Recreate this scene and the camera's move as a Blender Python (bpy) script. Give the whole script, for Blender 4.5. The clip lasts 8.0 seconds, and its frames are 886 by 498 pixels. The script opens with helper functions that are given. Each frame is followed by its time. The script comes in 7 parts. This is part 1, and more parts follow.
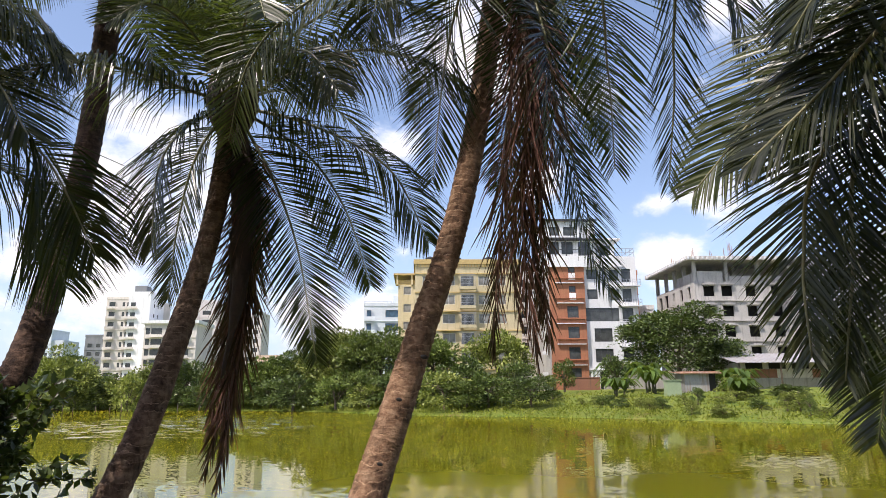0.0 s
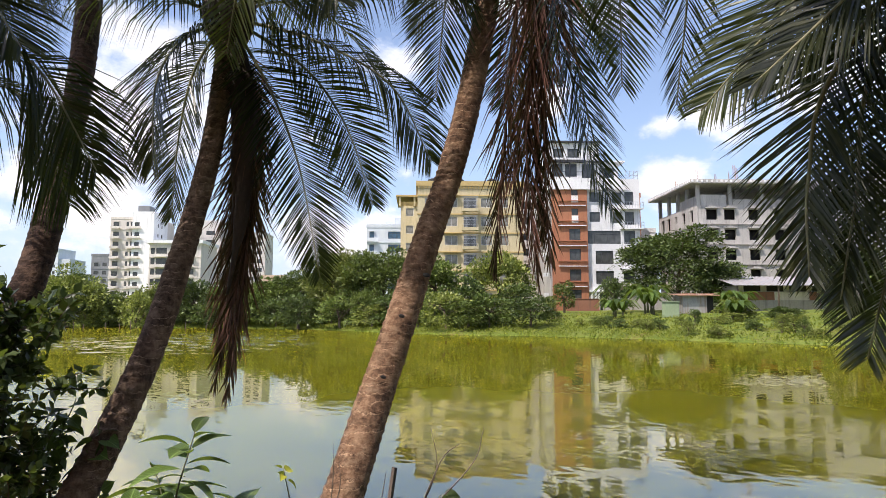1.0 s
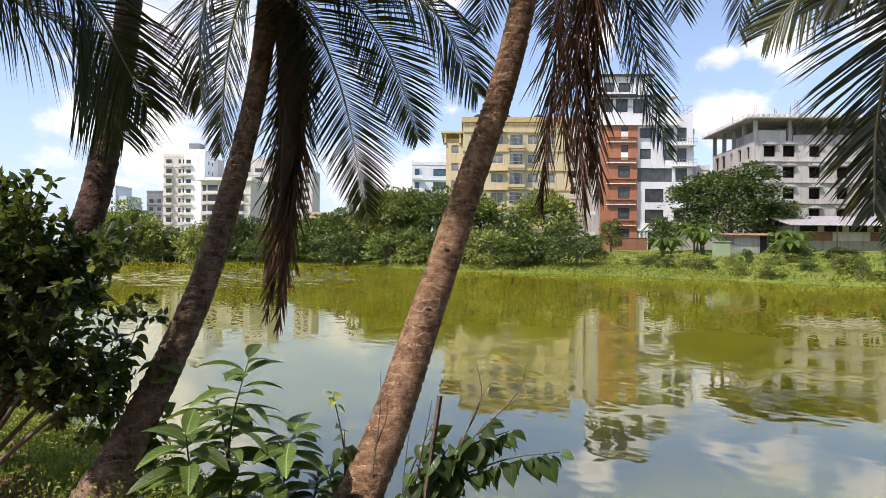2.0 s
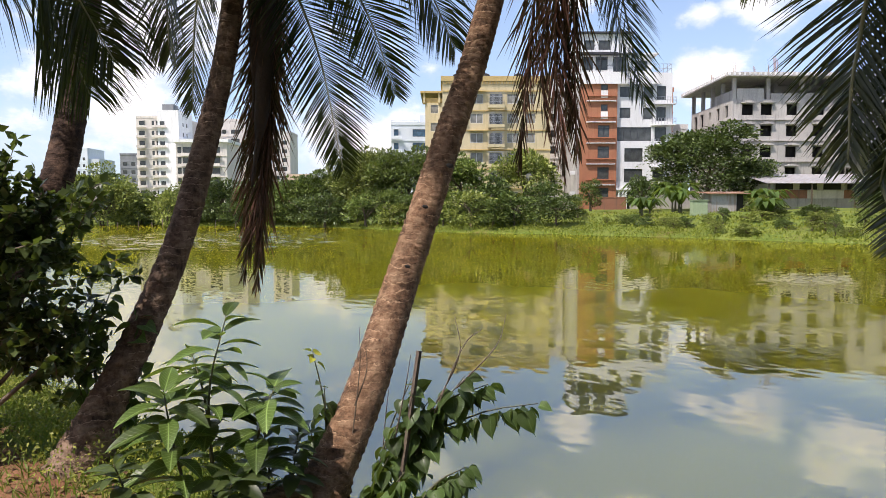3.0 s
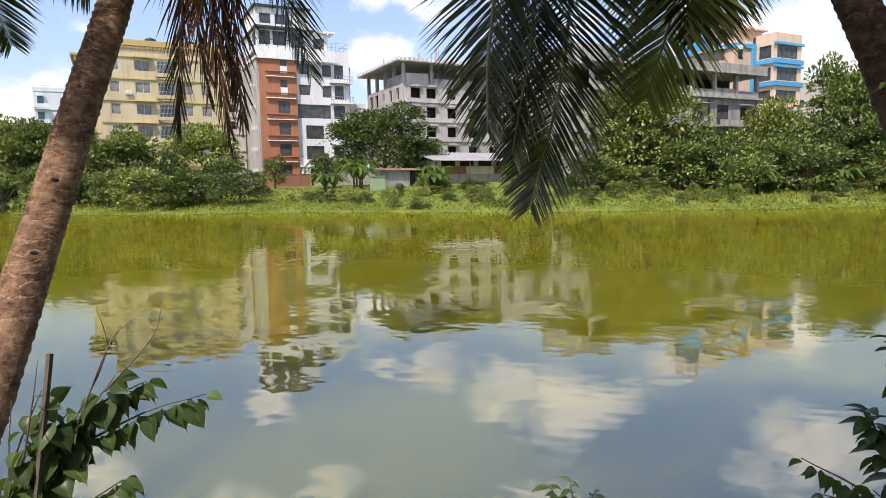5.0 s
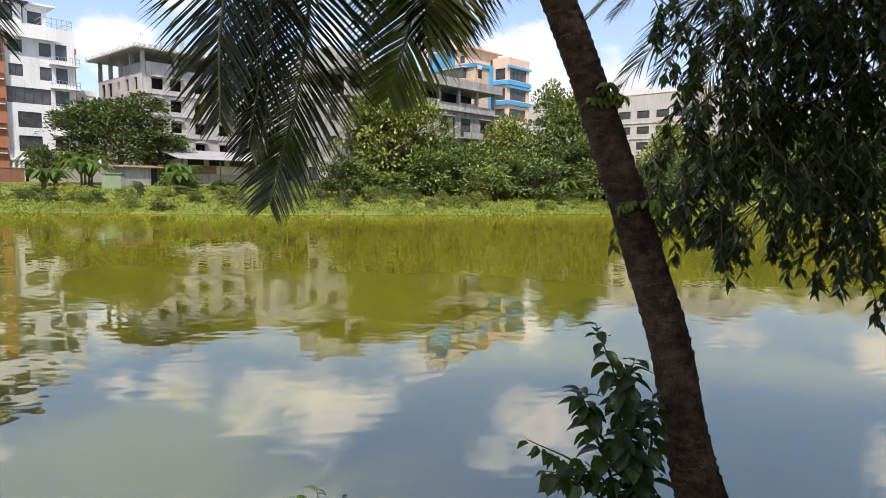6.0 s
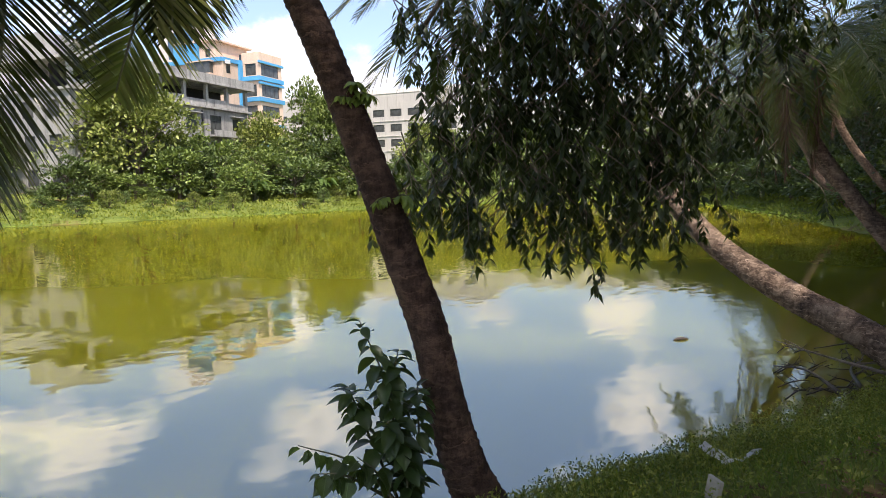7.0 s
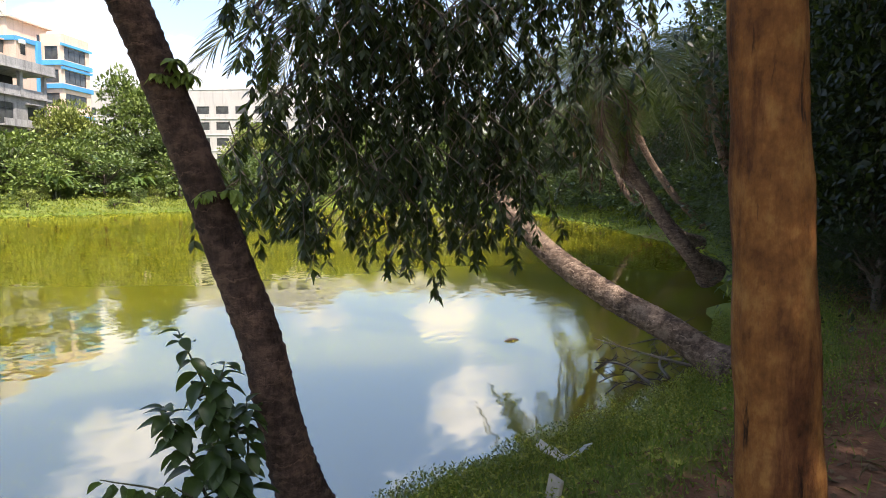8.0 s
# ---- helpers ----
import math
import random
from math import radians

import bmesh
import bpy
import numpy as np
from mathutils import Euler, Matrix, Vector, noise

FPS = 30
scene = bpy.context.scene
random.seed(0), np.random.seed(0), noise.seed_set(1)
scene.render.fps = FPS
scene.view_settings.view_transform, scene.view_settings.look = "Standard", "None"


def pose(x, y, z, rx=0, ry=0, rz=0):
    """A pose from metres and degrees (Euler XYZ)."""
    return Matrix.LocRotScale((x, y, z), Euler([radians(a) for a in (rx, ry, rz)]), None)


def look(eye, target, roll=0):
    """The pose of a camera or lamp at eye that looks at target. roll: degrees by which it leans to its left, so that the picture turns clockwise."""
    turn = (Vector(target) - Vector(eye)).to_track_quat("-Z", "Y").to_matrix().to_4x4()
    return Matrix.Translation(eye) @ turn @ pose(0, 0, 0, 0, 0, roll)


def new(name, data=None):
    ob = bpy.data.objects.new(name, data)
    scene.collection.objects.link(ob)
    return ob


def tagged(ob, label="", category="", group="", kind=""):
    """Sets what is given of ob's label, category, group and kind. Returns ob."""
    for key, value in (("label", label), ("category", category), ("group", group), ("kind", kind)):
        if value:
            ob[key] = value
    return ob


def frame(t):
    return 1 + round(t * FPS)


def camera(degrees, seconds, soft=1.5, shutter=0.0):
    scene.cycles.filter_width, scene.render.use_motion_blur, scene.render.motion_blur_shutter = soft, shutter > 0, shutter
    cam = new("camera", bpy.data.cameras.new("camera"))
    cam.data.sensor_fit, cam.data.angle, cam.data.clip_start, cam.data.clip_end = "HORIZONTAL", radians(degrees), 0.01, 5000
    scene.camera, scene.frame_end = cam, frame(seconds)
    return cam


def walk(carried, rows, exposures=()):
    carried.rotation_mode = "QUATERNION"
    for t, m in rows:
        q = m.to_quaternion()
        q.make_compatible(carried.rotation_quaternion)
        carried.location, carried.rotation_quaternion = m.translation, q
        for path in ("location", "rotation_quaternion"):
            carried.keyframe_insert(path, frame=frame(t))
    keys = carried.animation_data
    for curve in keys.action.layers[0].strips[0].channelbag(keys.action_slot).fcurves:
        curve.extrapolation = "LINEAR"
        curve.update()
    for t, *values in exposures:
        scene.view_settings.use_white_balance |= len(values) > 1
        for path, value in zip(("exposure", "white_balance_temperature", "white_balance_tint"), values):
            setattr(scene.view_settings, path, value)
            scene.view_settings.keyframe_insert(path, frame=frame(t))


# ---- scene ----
cam = camera(68.6, 8.0, soft=0.8)
PATH = [
    (0, (-0.152, -0.167, 2.273), (-0.073, 1.784, 2.702), -0.4),
    (0.5, (-0.15, -0.174, 2.259), (-0.068, 1.804, 2.543), -0.0),
    (1, (-0.151, -0.169, 2.252), (-0.079, 1.82, 2.444), -0.0),
    (1.5, (-0.148, -0.172, 2.236), (-0.144, 1.826, 2.332), 0.3),
    (1.7, (-0.155, -0.167, 2.231), (-0.199, 1.832, 2.286), 0.8),
    (2.8, (-0.145, -0.123, 2.204), (-0.224, 1.873, 2.104), 0.3),
    (3, (-0.139, -0.133, 2.192), (-0.144, 1.863, 2.074), 0.0),
    (3.5, (-0.114, -0.138, 2.173), (0.117, 1.84, 1.996), -1.0),
    (4, (-0.092, -0.118, 2.158), (0.408, 1.809, 1.963), -0.9),
    (5.3, (0.072, 0.077, 2.137), (1.127, 1.766, 1.951), -0.4),
    (5.5, (0.111, 0.095, 2.126), (1.291, 1.701, 1.948), 0.2),
    (6, (0.172, 0.105, 2.105), (1.655, 1.434, 1.92), 0.6),
    (6.5, (0.165, 0.074, 2.112), (1.885, 1.078, 1.926), -0.6),
    (7, (0.209, 0.089, 2.114), (2.064, 0.811, 1.917), -1.3),
    (7.5, (0.255, 0.124, 2.105), (2.19, 0.581, 1.89), -0.9),
    (8, (0.40, 0.185, 2.068), (2.378, 0.411, 1.883), 0.3),
]
walk(cam, [(t, look(eye, target, roll)) for t, eye, target, roll in PATH], exposures=[(0, 0.5, 6600, 18), (5.5, 0.5, 6600, 18), (6.5, 0.62, 6600, 18), (7.2, 0.92, 6600, 18), (8, 1.18, 6600, 18)])

# ---- world, sun, exposure ----
SUN = Vector((-0.40, -0.34, 0.85)).normalized()
world = bpy.data.worlds.new("sky")
scene.world = world
world.use_nodes = True
wn = world.node_tree
sky = wn.nodes.new("ShaderNodeTexSky")
sky.sky_type = 'NISHITA'
sky.sun_disc = False
sky.sun_elevation = math.asin(SUN.z)
sky.sun_rotation = math.atan2(SUN.x, SUN.y)
sky.air_density, sky.dust_density, sky.ozone_density = 1.0, 1.6, 3.0
wn.links.new(sky.outputs[0], wn.nodes["Background"].inputs[0])
wn.nodes["Background"].inputs[1].default_value = 0.15
sun = new("sun", bpy.data.lights.new("sun", 'SUN'))
sun.data.energy, sun.data.angle, sun.data.color = 4.2, radians(0.53), (1.0, 0.95, 0.87)
sun.matrix_world = look(SUN * 100, (0, 0, 0))


# ---- materials ----
def tree_of(name):
    m = bpy.data.materials.new(name)
    m.use_nodes = True
    nt = m.node_tree
    return m, nt, nt.nodes["Principled BSDF"], nt.nodes["Material Output"]


def node(nt, kind, **ins):
    n = nt.nodes.new(kind)
    for k, v in ins.items():
        n.inputs[k.replace("_", " ")].default_value = v
    return n


def noise_of(nt, vec, scale, detail=4.0, rough=0.55):
    n = node(nt, "ShaderNodeTexNoise", Scale=scale, Detail=detail, Roughness=rough)
    nt.links.new(vec, n.inputs["Vector"])
    return n.outputs["Fac"]


def ramp(nt, fac, *stops):
    r = nt.nodes.new("ShaderNodeValToRGB")
    while len(r.color_ramp.elements) < len(stops):
        r.color_ramp.elements.new(0.5)
    for e, (p, c) in zip(r.color_ramp.elements, stops):
        e.position, e.color = p, (*c, 1)
    nt.links.new(fac, r.inputs[0])
    return r.outputs[0]


def mixed(nt, fac, a, b, mode='MIX'):
    m = nt.nodes.new("ShaderNodeMix")
    m.data_type, m.blend_type = 'RGBA', mode
    for sock, v in ((m.inputs[0], fac), (m.inputs[6], a), (m.inputs[7], b)):
        if hasattr(v, "links"):
            nt.links.new(v, sock)
        else:
            sock.default_value = v if isinstance(v, (int, float)) else (*v, 1)
    return m.outputs[2]


def bumped(nt, bsdf, height, strength, dist):
    b = node(nt, "ShaderNodeBump", Strength=strength, Distance=dist)
    nt.links.new(height, b.inputs["Height"])
    nt.links.new(b.outputs[0], bsdf.inputs["Normal"])


def scaled(nt, vec, s):
    mp = nt.nodes.new("ShaderNodeMapping")
    mp.inputs["Scale"].default_value = s
    nt.links.new(vec, mp.inputs["Vector"])
    return mp.outputs[0]


def surface(name, dark, light, rough=0.8, big=0.4, fine=6.0, bump=0.3, dist=0.02, streak=False, stain=None, spread=0.12, metal=0.0):
    """A weathered surface: broad patches, fine grain, optional rain streaks and stains, and a little change from piece to piece."""
    m, nt, bsdf, _ = tree_of(name)
    co = nt.nodes.new("ShaderNodeTexCoord").outputs["Object"]
    broad = noise_of(nt, scaled(nt, co, (1, 1, 0.35)) if streak else co, big, 5)
    grain = noise_of(nt, co, fine, 6, 0.65)
    col = ramp(nt, broad, (0.3, dark), (0.68, light))
    col = mixed(nt, 0.35, col, ramp(nt, grain, (0.3, tuple(c * 0.72 for c in dark)), (0.7, tuple(min(1, c * 1.1) for c in light))))
    if stain:
        s = noise_of(nt, scaled(nt, co, (2.2, 2.2, 0.22)), 1.1, 6, 0.6)
        col = mixed(nt, ramp(nt, s, (0.52, (0, 0, 0)), (0.72, (0.75, 0.75, 0.75))), col, stain)
    info = nt.nodes.new("ShaderNodeObjectInfo")
    hsv = node(nt, "ShaderNodeHueSaturation")
    mr = node(nt, "ShaderNodeMapRange", To_Min=1 - spread, To_Max=1 + spread)
    nt.links.new(info.outputs["Random"], mr.inputs[0])
    nt.links.new(mr.outputs[0], hsv.inputs["Value"])
    nt.links.new(col, hsv.inputs["Color"])
    nt.links.new(hsv.outputs[0], bsdf.inputs["Base Color"])
    bsdf.inputs["Roughness"].default_value = rough
    bsdf.inputs["Metallic"].default_value = metal
    bumped(nt, bsdf, grain, bump, dist)
    return m


def foliage(name, deep, bright, rough=0.45, thin=0.35, fine=30.0, spread=0.25, veins=False):
    """Leaves: colour changes from leaf to leaf and plant to plant, part of the light goes through."""
    m, nt, bsdf, out = tree_of(name)
    co = nt.nodes.new("ShaderNodeTexCoord").outputs["Object"]
    isl = nt.nodes.new("ShaderNodeNewGeometry").outputs["Random Per Island"]
    col = ramp(nt, isl, (0.05, deep), (0.95, bright))
    n = noise_of(nt, co, fine, 3)
    col = mixed(nt, 0.3, col, ramp(nt, n, (0.3, tuple(c * 0.6 for c in deep)), (0.75, bright)))
    relief = n
    if veins:
        sep = nt.nodes.new("ShaderNodeSeparateXYZ")
        nt.links.new(co, sep.inputs[0])
        across = nt.nodes.new("ShaderNodeMath")
        across.operation = 'ABSOLUTE'
        nt.links.new(sep.outputs["Y"], across.inputs[0])
        slant = nt.nodes.new("ShaderNodeMath")
        slant.operation = 'MULTIPLY_ADD'
        nt.links.new(across.outputs[0], slant.inputs[0])
        slant.inputs[1].default_value = -0.8
        nt.links.new(sep.outputs["X"], slant.inputs[2])
        beat = nt.nodes.new("ShaderNodeMath")
        beat.operation = 'PINGPONG'
        nt.links.new(slant.outputs[0], beat.inputs[0])
        beat.inputs[1].default_value = 0.045
        side = node(nt, "ShaderNodeMapRange", From_Min=0.0, From_Max=0.010, To_Min=0.6, To_Max=0.0)
        nt.links.new(beat.outputs[0], side.inputs[0])
        rib = node(nt, "ShaderNodeMapRange", From_Min=0.006, From_Max=0.018, To_Min=1.0, To_Max=0.0)
        nt.links.new(across.outputs[0], rib.inputs[0])
        both = nt.nodes.new("ShaderNodeMath")
        both.operation = 'MAXIMUM'
        nt.links.new(side.outputs[0], both.inputs[0])
        nt.links.new(rib.outputs[0], both.inputs[1])
        col = mixed(nt, both.outputs[0], col, tuple(min(1, c * 1.7 + 0.02) for c in bright))
        relief = both.outputs[0]
    info = nt.nodes.new("ShaderNodeObjectInfo")
    hsv = node(nt, "ShaderNodeHueSaturation")
    mr = node(nt, "ShaderNodeMapRange", To_Min=1 - spread, To_Max=1 + spread)
    nt.links.new(info.outputs["Random"], mr.inputs[0])
    nt.links.new(mr.outputs[0], hsv.inputs["Value"])
    nt.links.new(col, hsv.inputs["Color"])
    nt.links.new(hsv.outputs[0], bsdf.inputs["Base Color"])
    bsdf.inputs["Roughness"].default_value = rough
    bsdf.inputs["Specular IOR Level"].default_value = 0.28
    bumped(nt, bsdf, relief, 0.4 if veins else 0.15, 0.004)
    tr = nt.nodes.new("ShaderNodeBsdfTranslucent")
    nt.links.new(mixed(nt, 0.6, hsv.outputs[0], (0.30, 0.42, 0.04), 'MIX'), tr.inputs[0])
    mx = nt.nodes.new("ShaderNodeMixShader")
    mx.inputs[0].default_value = thin
    nt.links.new(bsdf.outputs[0], mx.inputs[1])
    nt.links.new(tr.outputs[0], mx.inputs[2])
    nt.links.new(mx.outputs[0], out.inputs[0])
    return m


def bark(name, dark, mid, pale, ring=33.0, ring_mix=0.75, bump=0.8):
    """Palm bark: thin uneven pale ring scars across a flaking, fibrous brown trunk."""
    m, nt, bsdf, _ = tree_of(name)
    co = nt.nodes.new("ShaderNodeTexCoord").outputs["Object"]
    broad = noise_of(nt, co, 3.6, 6, 0.66)
    fibre = noise_of(nt, scaled(nt, co, (1, 1, 0.22)), 44, 5, 0.75)
    flake = noise_of(nt, scaled(nt, co, (1, 1, 1.5)), 11, 7, 0.68)
    wv = node(nt, "ShaderNodeTexWave", Scale=ring / 6.283, Distortion=9.0, Detail=6.0, Detail_Scale=1.1, Detail_Roughness=0.68)
    wv.bands_direction = 'Z'
    wv.wave_profile = 'SAW'
    nt.links.new(co, wv.inputs["Vector"])
    col = ramp(nt, broad, (0.40, tuple(c * 0.7 for c in dark)), (0.52, mid), (0.64, tuple(0.6 * p + 0.4 * q for p, q in zip(pale, mid))))
    chips = ramp(nt, flake, (0.40, tuple(c * 0.3 for c in dark)), (0.49, mid), (0.60, pale))
    col = mixed(nt, 0.48, col, chips)
    col = mixed(nt, 0.22, col, ramp(nt, fibre, (0.35, tuple(c * 0.3 for c in dark)), (0.68, pale)))
    worn = ramp(nt, noise_of(nt, scaled(nt, co, (1, 1, 1.6)), 7.0, 5, 0.7), (0.44, (0, 0, 0)), (0.58, (1, 1, 1)))
    for lo, hi, tint, mask in ((0.86, 0.95, tuple(min(1, c * 1.3) for c in pale), worn), (0.09, 0.02, tuple(c * 0.3 for c in dark), worn)):
        edge = node(nt, "ShaderNodeMapRange", From_Min=lo, From_Max=hi, To_Min=0.0, To_Max=ring_mix)
        nt.links.new(wv.outputs[0], edge.inputs[0])
        fac = edge.outputs[0]
        if mask is not None:
            k = nt.nodes.new("ShaderNodeMath")
            k.operation = 'MULTIPLY'
            nt.links.new(fac, k.inputs[0])
            nt.links.new(mask, k.inputs[1])
            fac = k.outputs[0]
        col = mixed(nt, fac, col, tint)
    nt.links.new(col, bsdf.inputs["Base Color"])
    bsdf.inputs["Roughness"].default_value = 0.82
    bsdf.inputs["Specular IOR Level"].default_value = 0.2
    add = nt.nodes.new("ShaderNodeMath")
    add.operation = 'MULTIPLY_ADD'
    nt.links.new(wv.outputs[0], add.inputs[0])
    add.inputs[1].default_value = 0.22
    nt.links.new(flake, add.inputs[2])
    bumped(nt, bsdf, add.outputs[0], bump, 0.04)
    return m


def glass_dark(name, tint, rough=0.08):
    m, nt, bsdf, _ = tree_of(name)
    co = nt.nodes.new("ShaderNodeTexCoord").outputs["Object"]
    col = ramp(nt, noise_of(nt, co, 0.9, 3), (0.35, tuple(c * 0.5 for c in tint)), (0.7, tint))
    nt.links.new(col, bsdf.inputs["Base Color"])
    bsdf.inputs["Roughness"].default_value = rough
    return m


M_yellow = surface("yellow_render", (0.50, 0.42, 0.245), (0.62, 0.54, 0.345), stain=(0.38, 0.32, 0.19), streak=True)
M_yellow_d = surface("ochre_band", (0.46, 0.33, 0.13), (0.56, 0.42, 0.18), streak=True)
M_red = surface("terracotta_render", (0.30, 0.115, 0.058), (0.39, 0.165, 0.085), streak=True, stain=(0.26, 0.09, 0.045))
M_white = surface("white_render", (0.66, 0.66, 0.66), (0.80, 0.80, 0.79), streak=True, stain=(0.50, 0.49, 0.47))
M_cream = surface("cream_render", (0.58, 0.53, 0.48), (0.72, 0.67, 0.61), streak=True, stain=(0.45, 0.40, 0.35))
M_pale = surface("pale_blue_render", (0.55, 0.60, 0.64), (0.70, 0.74, 0.77), streak=True)
M_beige = surface("beige_render", (0.46, 0.42, 0.37), (0.60, 0.56, 0.50), streak=True, stain=(0.33, 0.30, 0.26))
M_concrete = surface("raw_concrete", (0.31, 0.295, 0.275), (0.50, 0.475, 0.44), streak=True, stain=(0.17, 0.16, 0.15), bump=0.5)
M_grime = surface("grimy_concrete", (0.19, 0.185, 0.17), (0.42, 0.40, 0.36), streak=True, stain=(0.06, 0.056, 0.052), bump=0.5, big=0.9)
M_peach = surface("peach_render", (0.56, 0.40, 0.29), (0.69, 0.52, 0.39), streak=True, stain=(0.45, 0.33, 0.25))
M_blue = surface("bright_blue_paint", (0.05, 0.27, 0.50), (0.09, 0.36, 0.60), rough=0.6, streak=True)
M_darkgrey = surface("dark_grey_render", (0.16, 0.17, 0.18), (0.26, 0.27, 0.28), streak=True)
M_metal = surface("black_painted_steel", (0.02, 0.02, 0.022), (0.045, 0.045, 0.05), rough=0.5)
M_alu = surface("grey_aluminium", (0.30, 0.31, 0.32), (0.45, 0.46, 0.47), rough=0.4, metal=0.5)
M_ac = surface("white_enamel", (0.55, 0.55, 0.54), (0.72, 0.72, 0.70), rough=0.45)
M_tin = surface("weathered_tin", (0.30, 0.30, 0.31), (0.52, 0.50, 0.49), rough=0.55, stain=(0.28, 0.16, 0.09), metal=0.35)
M_rust = surface("rusty_tin", (0.22, 0.10, 0.055), (0.42, 0.25, 0.17), rough=0.75, stain=(0.45, 0.40, 0.37))
M_brick = surface("brick_wall", (0.24, 0.10, 0.065), (0.34, 0.16, 0.10), stain=(0.16, 0.10, 0.07))
M_greenbox = surface("pale_green_paint", (0.22, 0.29, 0.17), (0.31, 0.38, 0.24))
M_pane = glass_dark("window_glass", (0.10, 0.105, 0.10))
M_pane_b = glass_dark("blue_window_glass", (0.08, 0.16, 0.24))
M_pane_l = glass_dark("pale_curtained_glass", (0.30, 0.29, 0.25), 0.15)
# near-black: shade of rooms and openings put in as colour; also bark knots
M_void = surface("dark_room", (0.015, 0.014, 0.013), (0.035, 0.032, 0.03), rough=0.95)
M_frame_w = surface("white_window_frame", (0.55, 0.55, 0.54), (0.7, 0.7, 0.69), rough=0.5)

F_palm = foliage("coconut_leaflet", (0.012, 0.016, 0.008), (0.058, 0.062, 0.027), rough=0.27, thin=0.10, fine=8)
# two paler leaflet copies: sun on the fronds is put into their colour
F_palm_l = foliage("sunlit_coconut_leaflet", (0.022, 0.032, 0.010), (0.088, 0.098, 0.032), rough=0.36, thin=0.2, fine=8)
F_palm_y = foliage("sunlit_yellow_palm_leaflet", (0.070, 0.085, 0.020), (0.20, 0.20, 0.055), rough=0.4, thin=0.25, fine=8)
F_sprout = foliage("sprout_leaf", (0.10, 0.16, 0.025), (0.24, 0.31, 0.06), rough=0.4, thin=0.35, fine=7, spread=0.3)
F_dead = foliage("dead_palm_leaflet", (0.034, 0.014, 0.011), (0.20, 0.090, 0.066), rough=0.8, thin=0.08, fine=8)
F_far = foliage("far_tree_leaf", (0.014, 0.032, 0.008), (0.22, 0.28, 0.065), rough=0.4, thin=0.14, fine=5)
F_far_y = foliage("yellowish_tree_leaf", (0.030, 0.052, 0.010), (0.32, 0.35, 0.080), rough=0.4, thin=0.16, fine=5)
F_far_d = foliage("dark_tree_leaf", (0.010, 0.025, 0.007), (0.155, 0.21, 0.056), rough=0.4, thin=0.1, fine=5)
# nearly black, as the wood's deep shade is put into the leaf colour
F_dark = foliage("shade_darkened_leaf", (0.006, 0.011, 0.004), (0.022, 0.034, 0.011), rough=0.42, thin=0.12, fine=5)
F_hang = foliage("drooping_leaf", (0.010, 0.018, 0.007), (0.055, 0.074, 0.026), rough=0.36, thin=0.16, fine=5)
F_bush = foliage("bush_leaf", (0.018, 0.034, 0.014), (0.095, 0.125, 0.045), rough=0.32, thin=0.22, fine=6, spread=0.4)
F_shrub = foliage("dark_shrub_leaf", (0.012, 0.026, 0.009), (0.055, 0.088, 0.026), rough=0.36, thin=0.2, fine=6, spread=0.4)
F_young = foliage("young_leaf", (0.016, 0.040, 0.010), (0.105, 0.160, 0.036), rough=0.36, thin=0.3, fine=7, spread=0.5, veins=True)
F_peepal = foliage("heart_leaf", (0.016, 0.036, 0.012), (0.080, 0.125, 0.034), rough=0.34, thin=0.25, fine=7, spread=0.5, veins=True)
F_yellow = foliage("yellow_leaf", (0.36, 0.38, 0.03), (0.52, 0.50, 0.06), rough=0.4, thin=0.45, fine=10)
F_grass = foliage("grass_blade", (0.060, 0.115, 0.018), (0.19, 0.25, 0.045), rough=0.5, thin=0.35, fine=3)
F_mat = foliage("floating_plant_leaf", (0.10, 0.155, 0.018), (0.23, 0.29, 0.045), rough=0.42, thin=0.3, fine=1)
F_weed = foliage("bank_weed_leaf", (0.115, 0.15, 0.016), (0.40, 0.42, 0.060), rough=0.5, thin=0.3, fine=1)
# yellow bright end: sun on the bank weeds is put into the colour
F_creep = foliage("creeping_weed_leaf", (0.040, 0.066, 0.010), (0.33, 0.33, 0.052), rough=0.5, thin=0.3, fine=1)
F_litter = foliage("fallen_leaf", (0.09, 0.045, 0.022), (0.26, 0.16, 0.085), rough=0.8, thin=0.1, fine=8)
M_bark1 = bark("red_brown_palm_bark", (0.055, 0.026, 0.014), (0.20, 0.108, 0.060), (0.43, 0.285, 0.175))
# leaning palm's bark: sun flecks and dappled shade put into its tones
M_bark_pale = bark("sun_flecked_palm_bark", (0.030, 0.017, 0.011), (0.098, 0.062, 0.040), (0.36, 0.265, 0.19))
M_bark2 = bark("grey_brown_palm_bark", (0.042, 0.024, 0.016), (0.135, 0.080, 0.052), (0.37, 0.26, 0.18))
M_bark3 = bark("dark_palm_bark", (0.016, 0.009, 0.006), (0.048, 0.027, 0.018), (0.17, 0.105, 0.070), ring=22, ring_mix=0.4)
M_wood = surface("tree_bark", (0.07, 0.05, 0.035), (0.16, 0.12, 0.085), fine=18, bump=0.8)
M_twig = surface("green_twig", (0.05, 0.06, 0.025), (0.12, 0.11, 0.05), fine=18)
M_rib = surface("frond_rib", (0.10, 0.11, 0.045), (0.24, 0.22, 0.10), fine=12, rough=0.5)
M_rib_dead = surface("dry_frond_rib", (0.11, 0.06, 0.04), (0.24, 0.14, 0.095), fine=12)
M_sheath = surface("leaf_base_fibre", (0.028, 0.017, 0.011), (0.075, 0.046, 0.028), fine=26, bump=0.8)
M_bamboo = surface("dry_stake", (0.30, 0.26, 0.19), (0.48, 0.43, 0.33), fine=20)
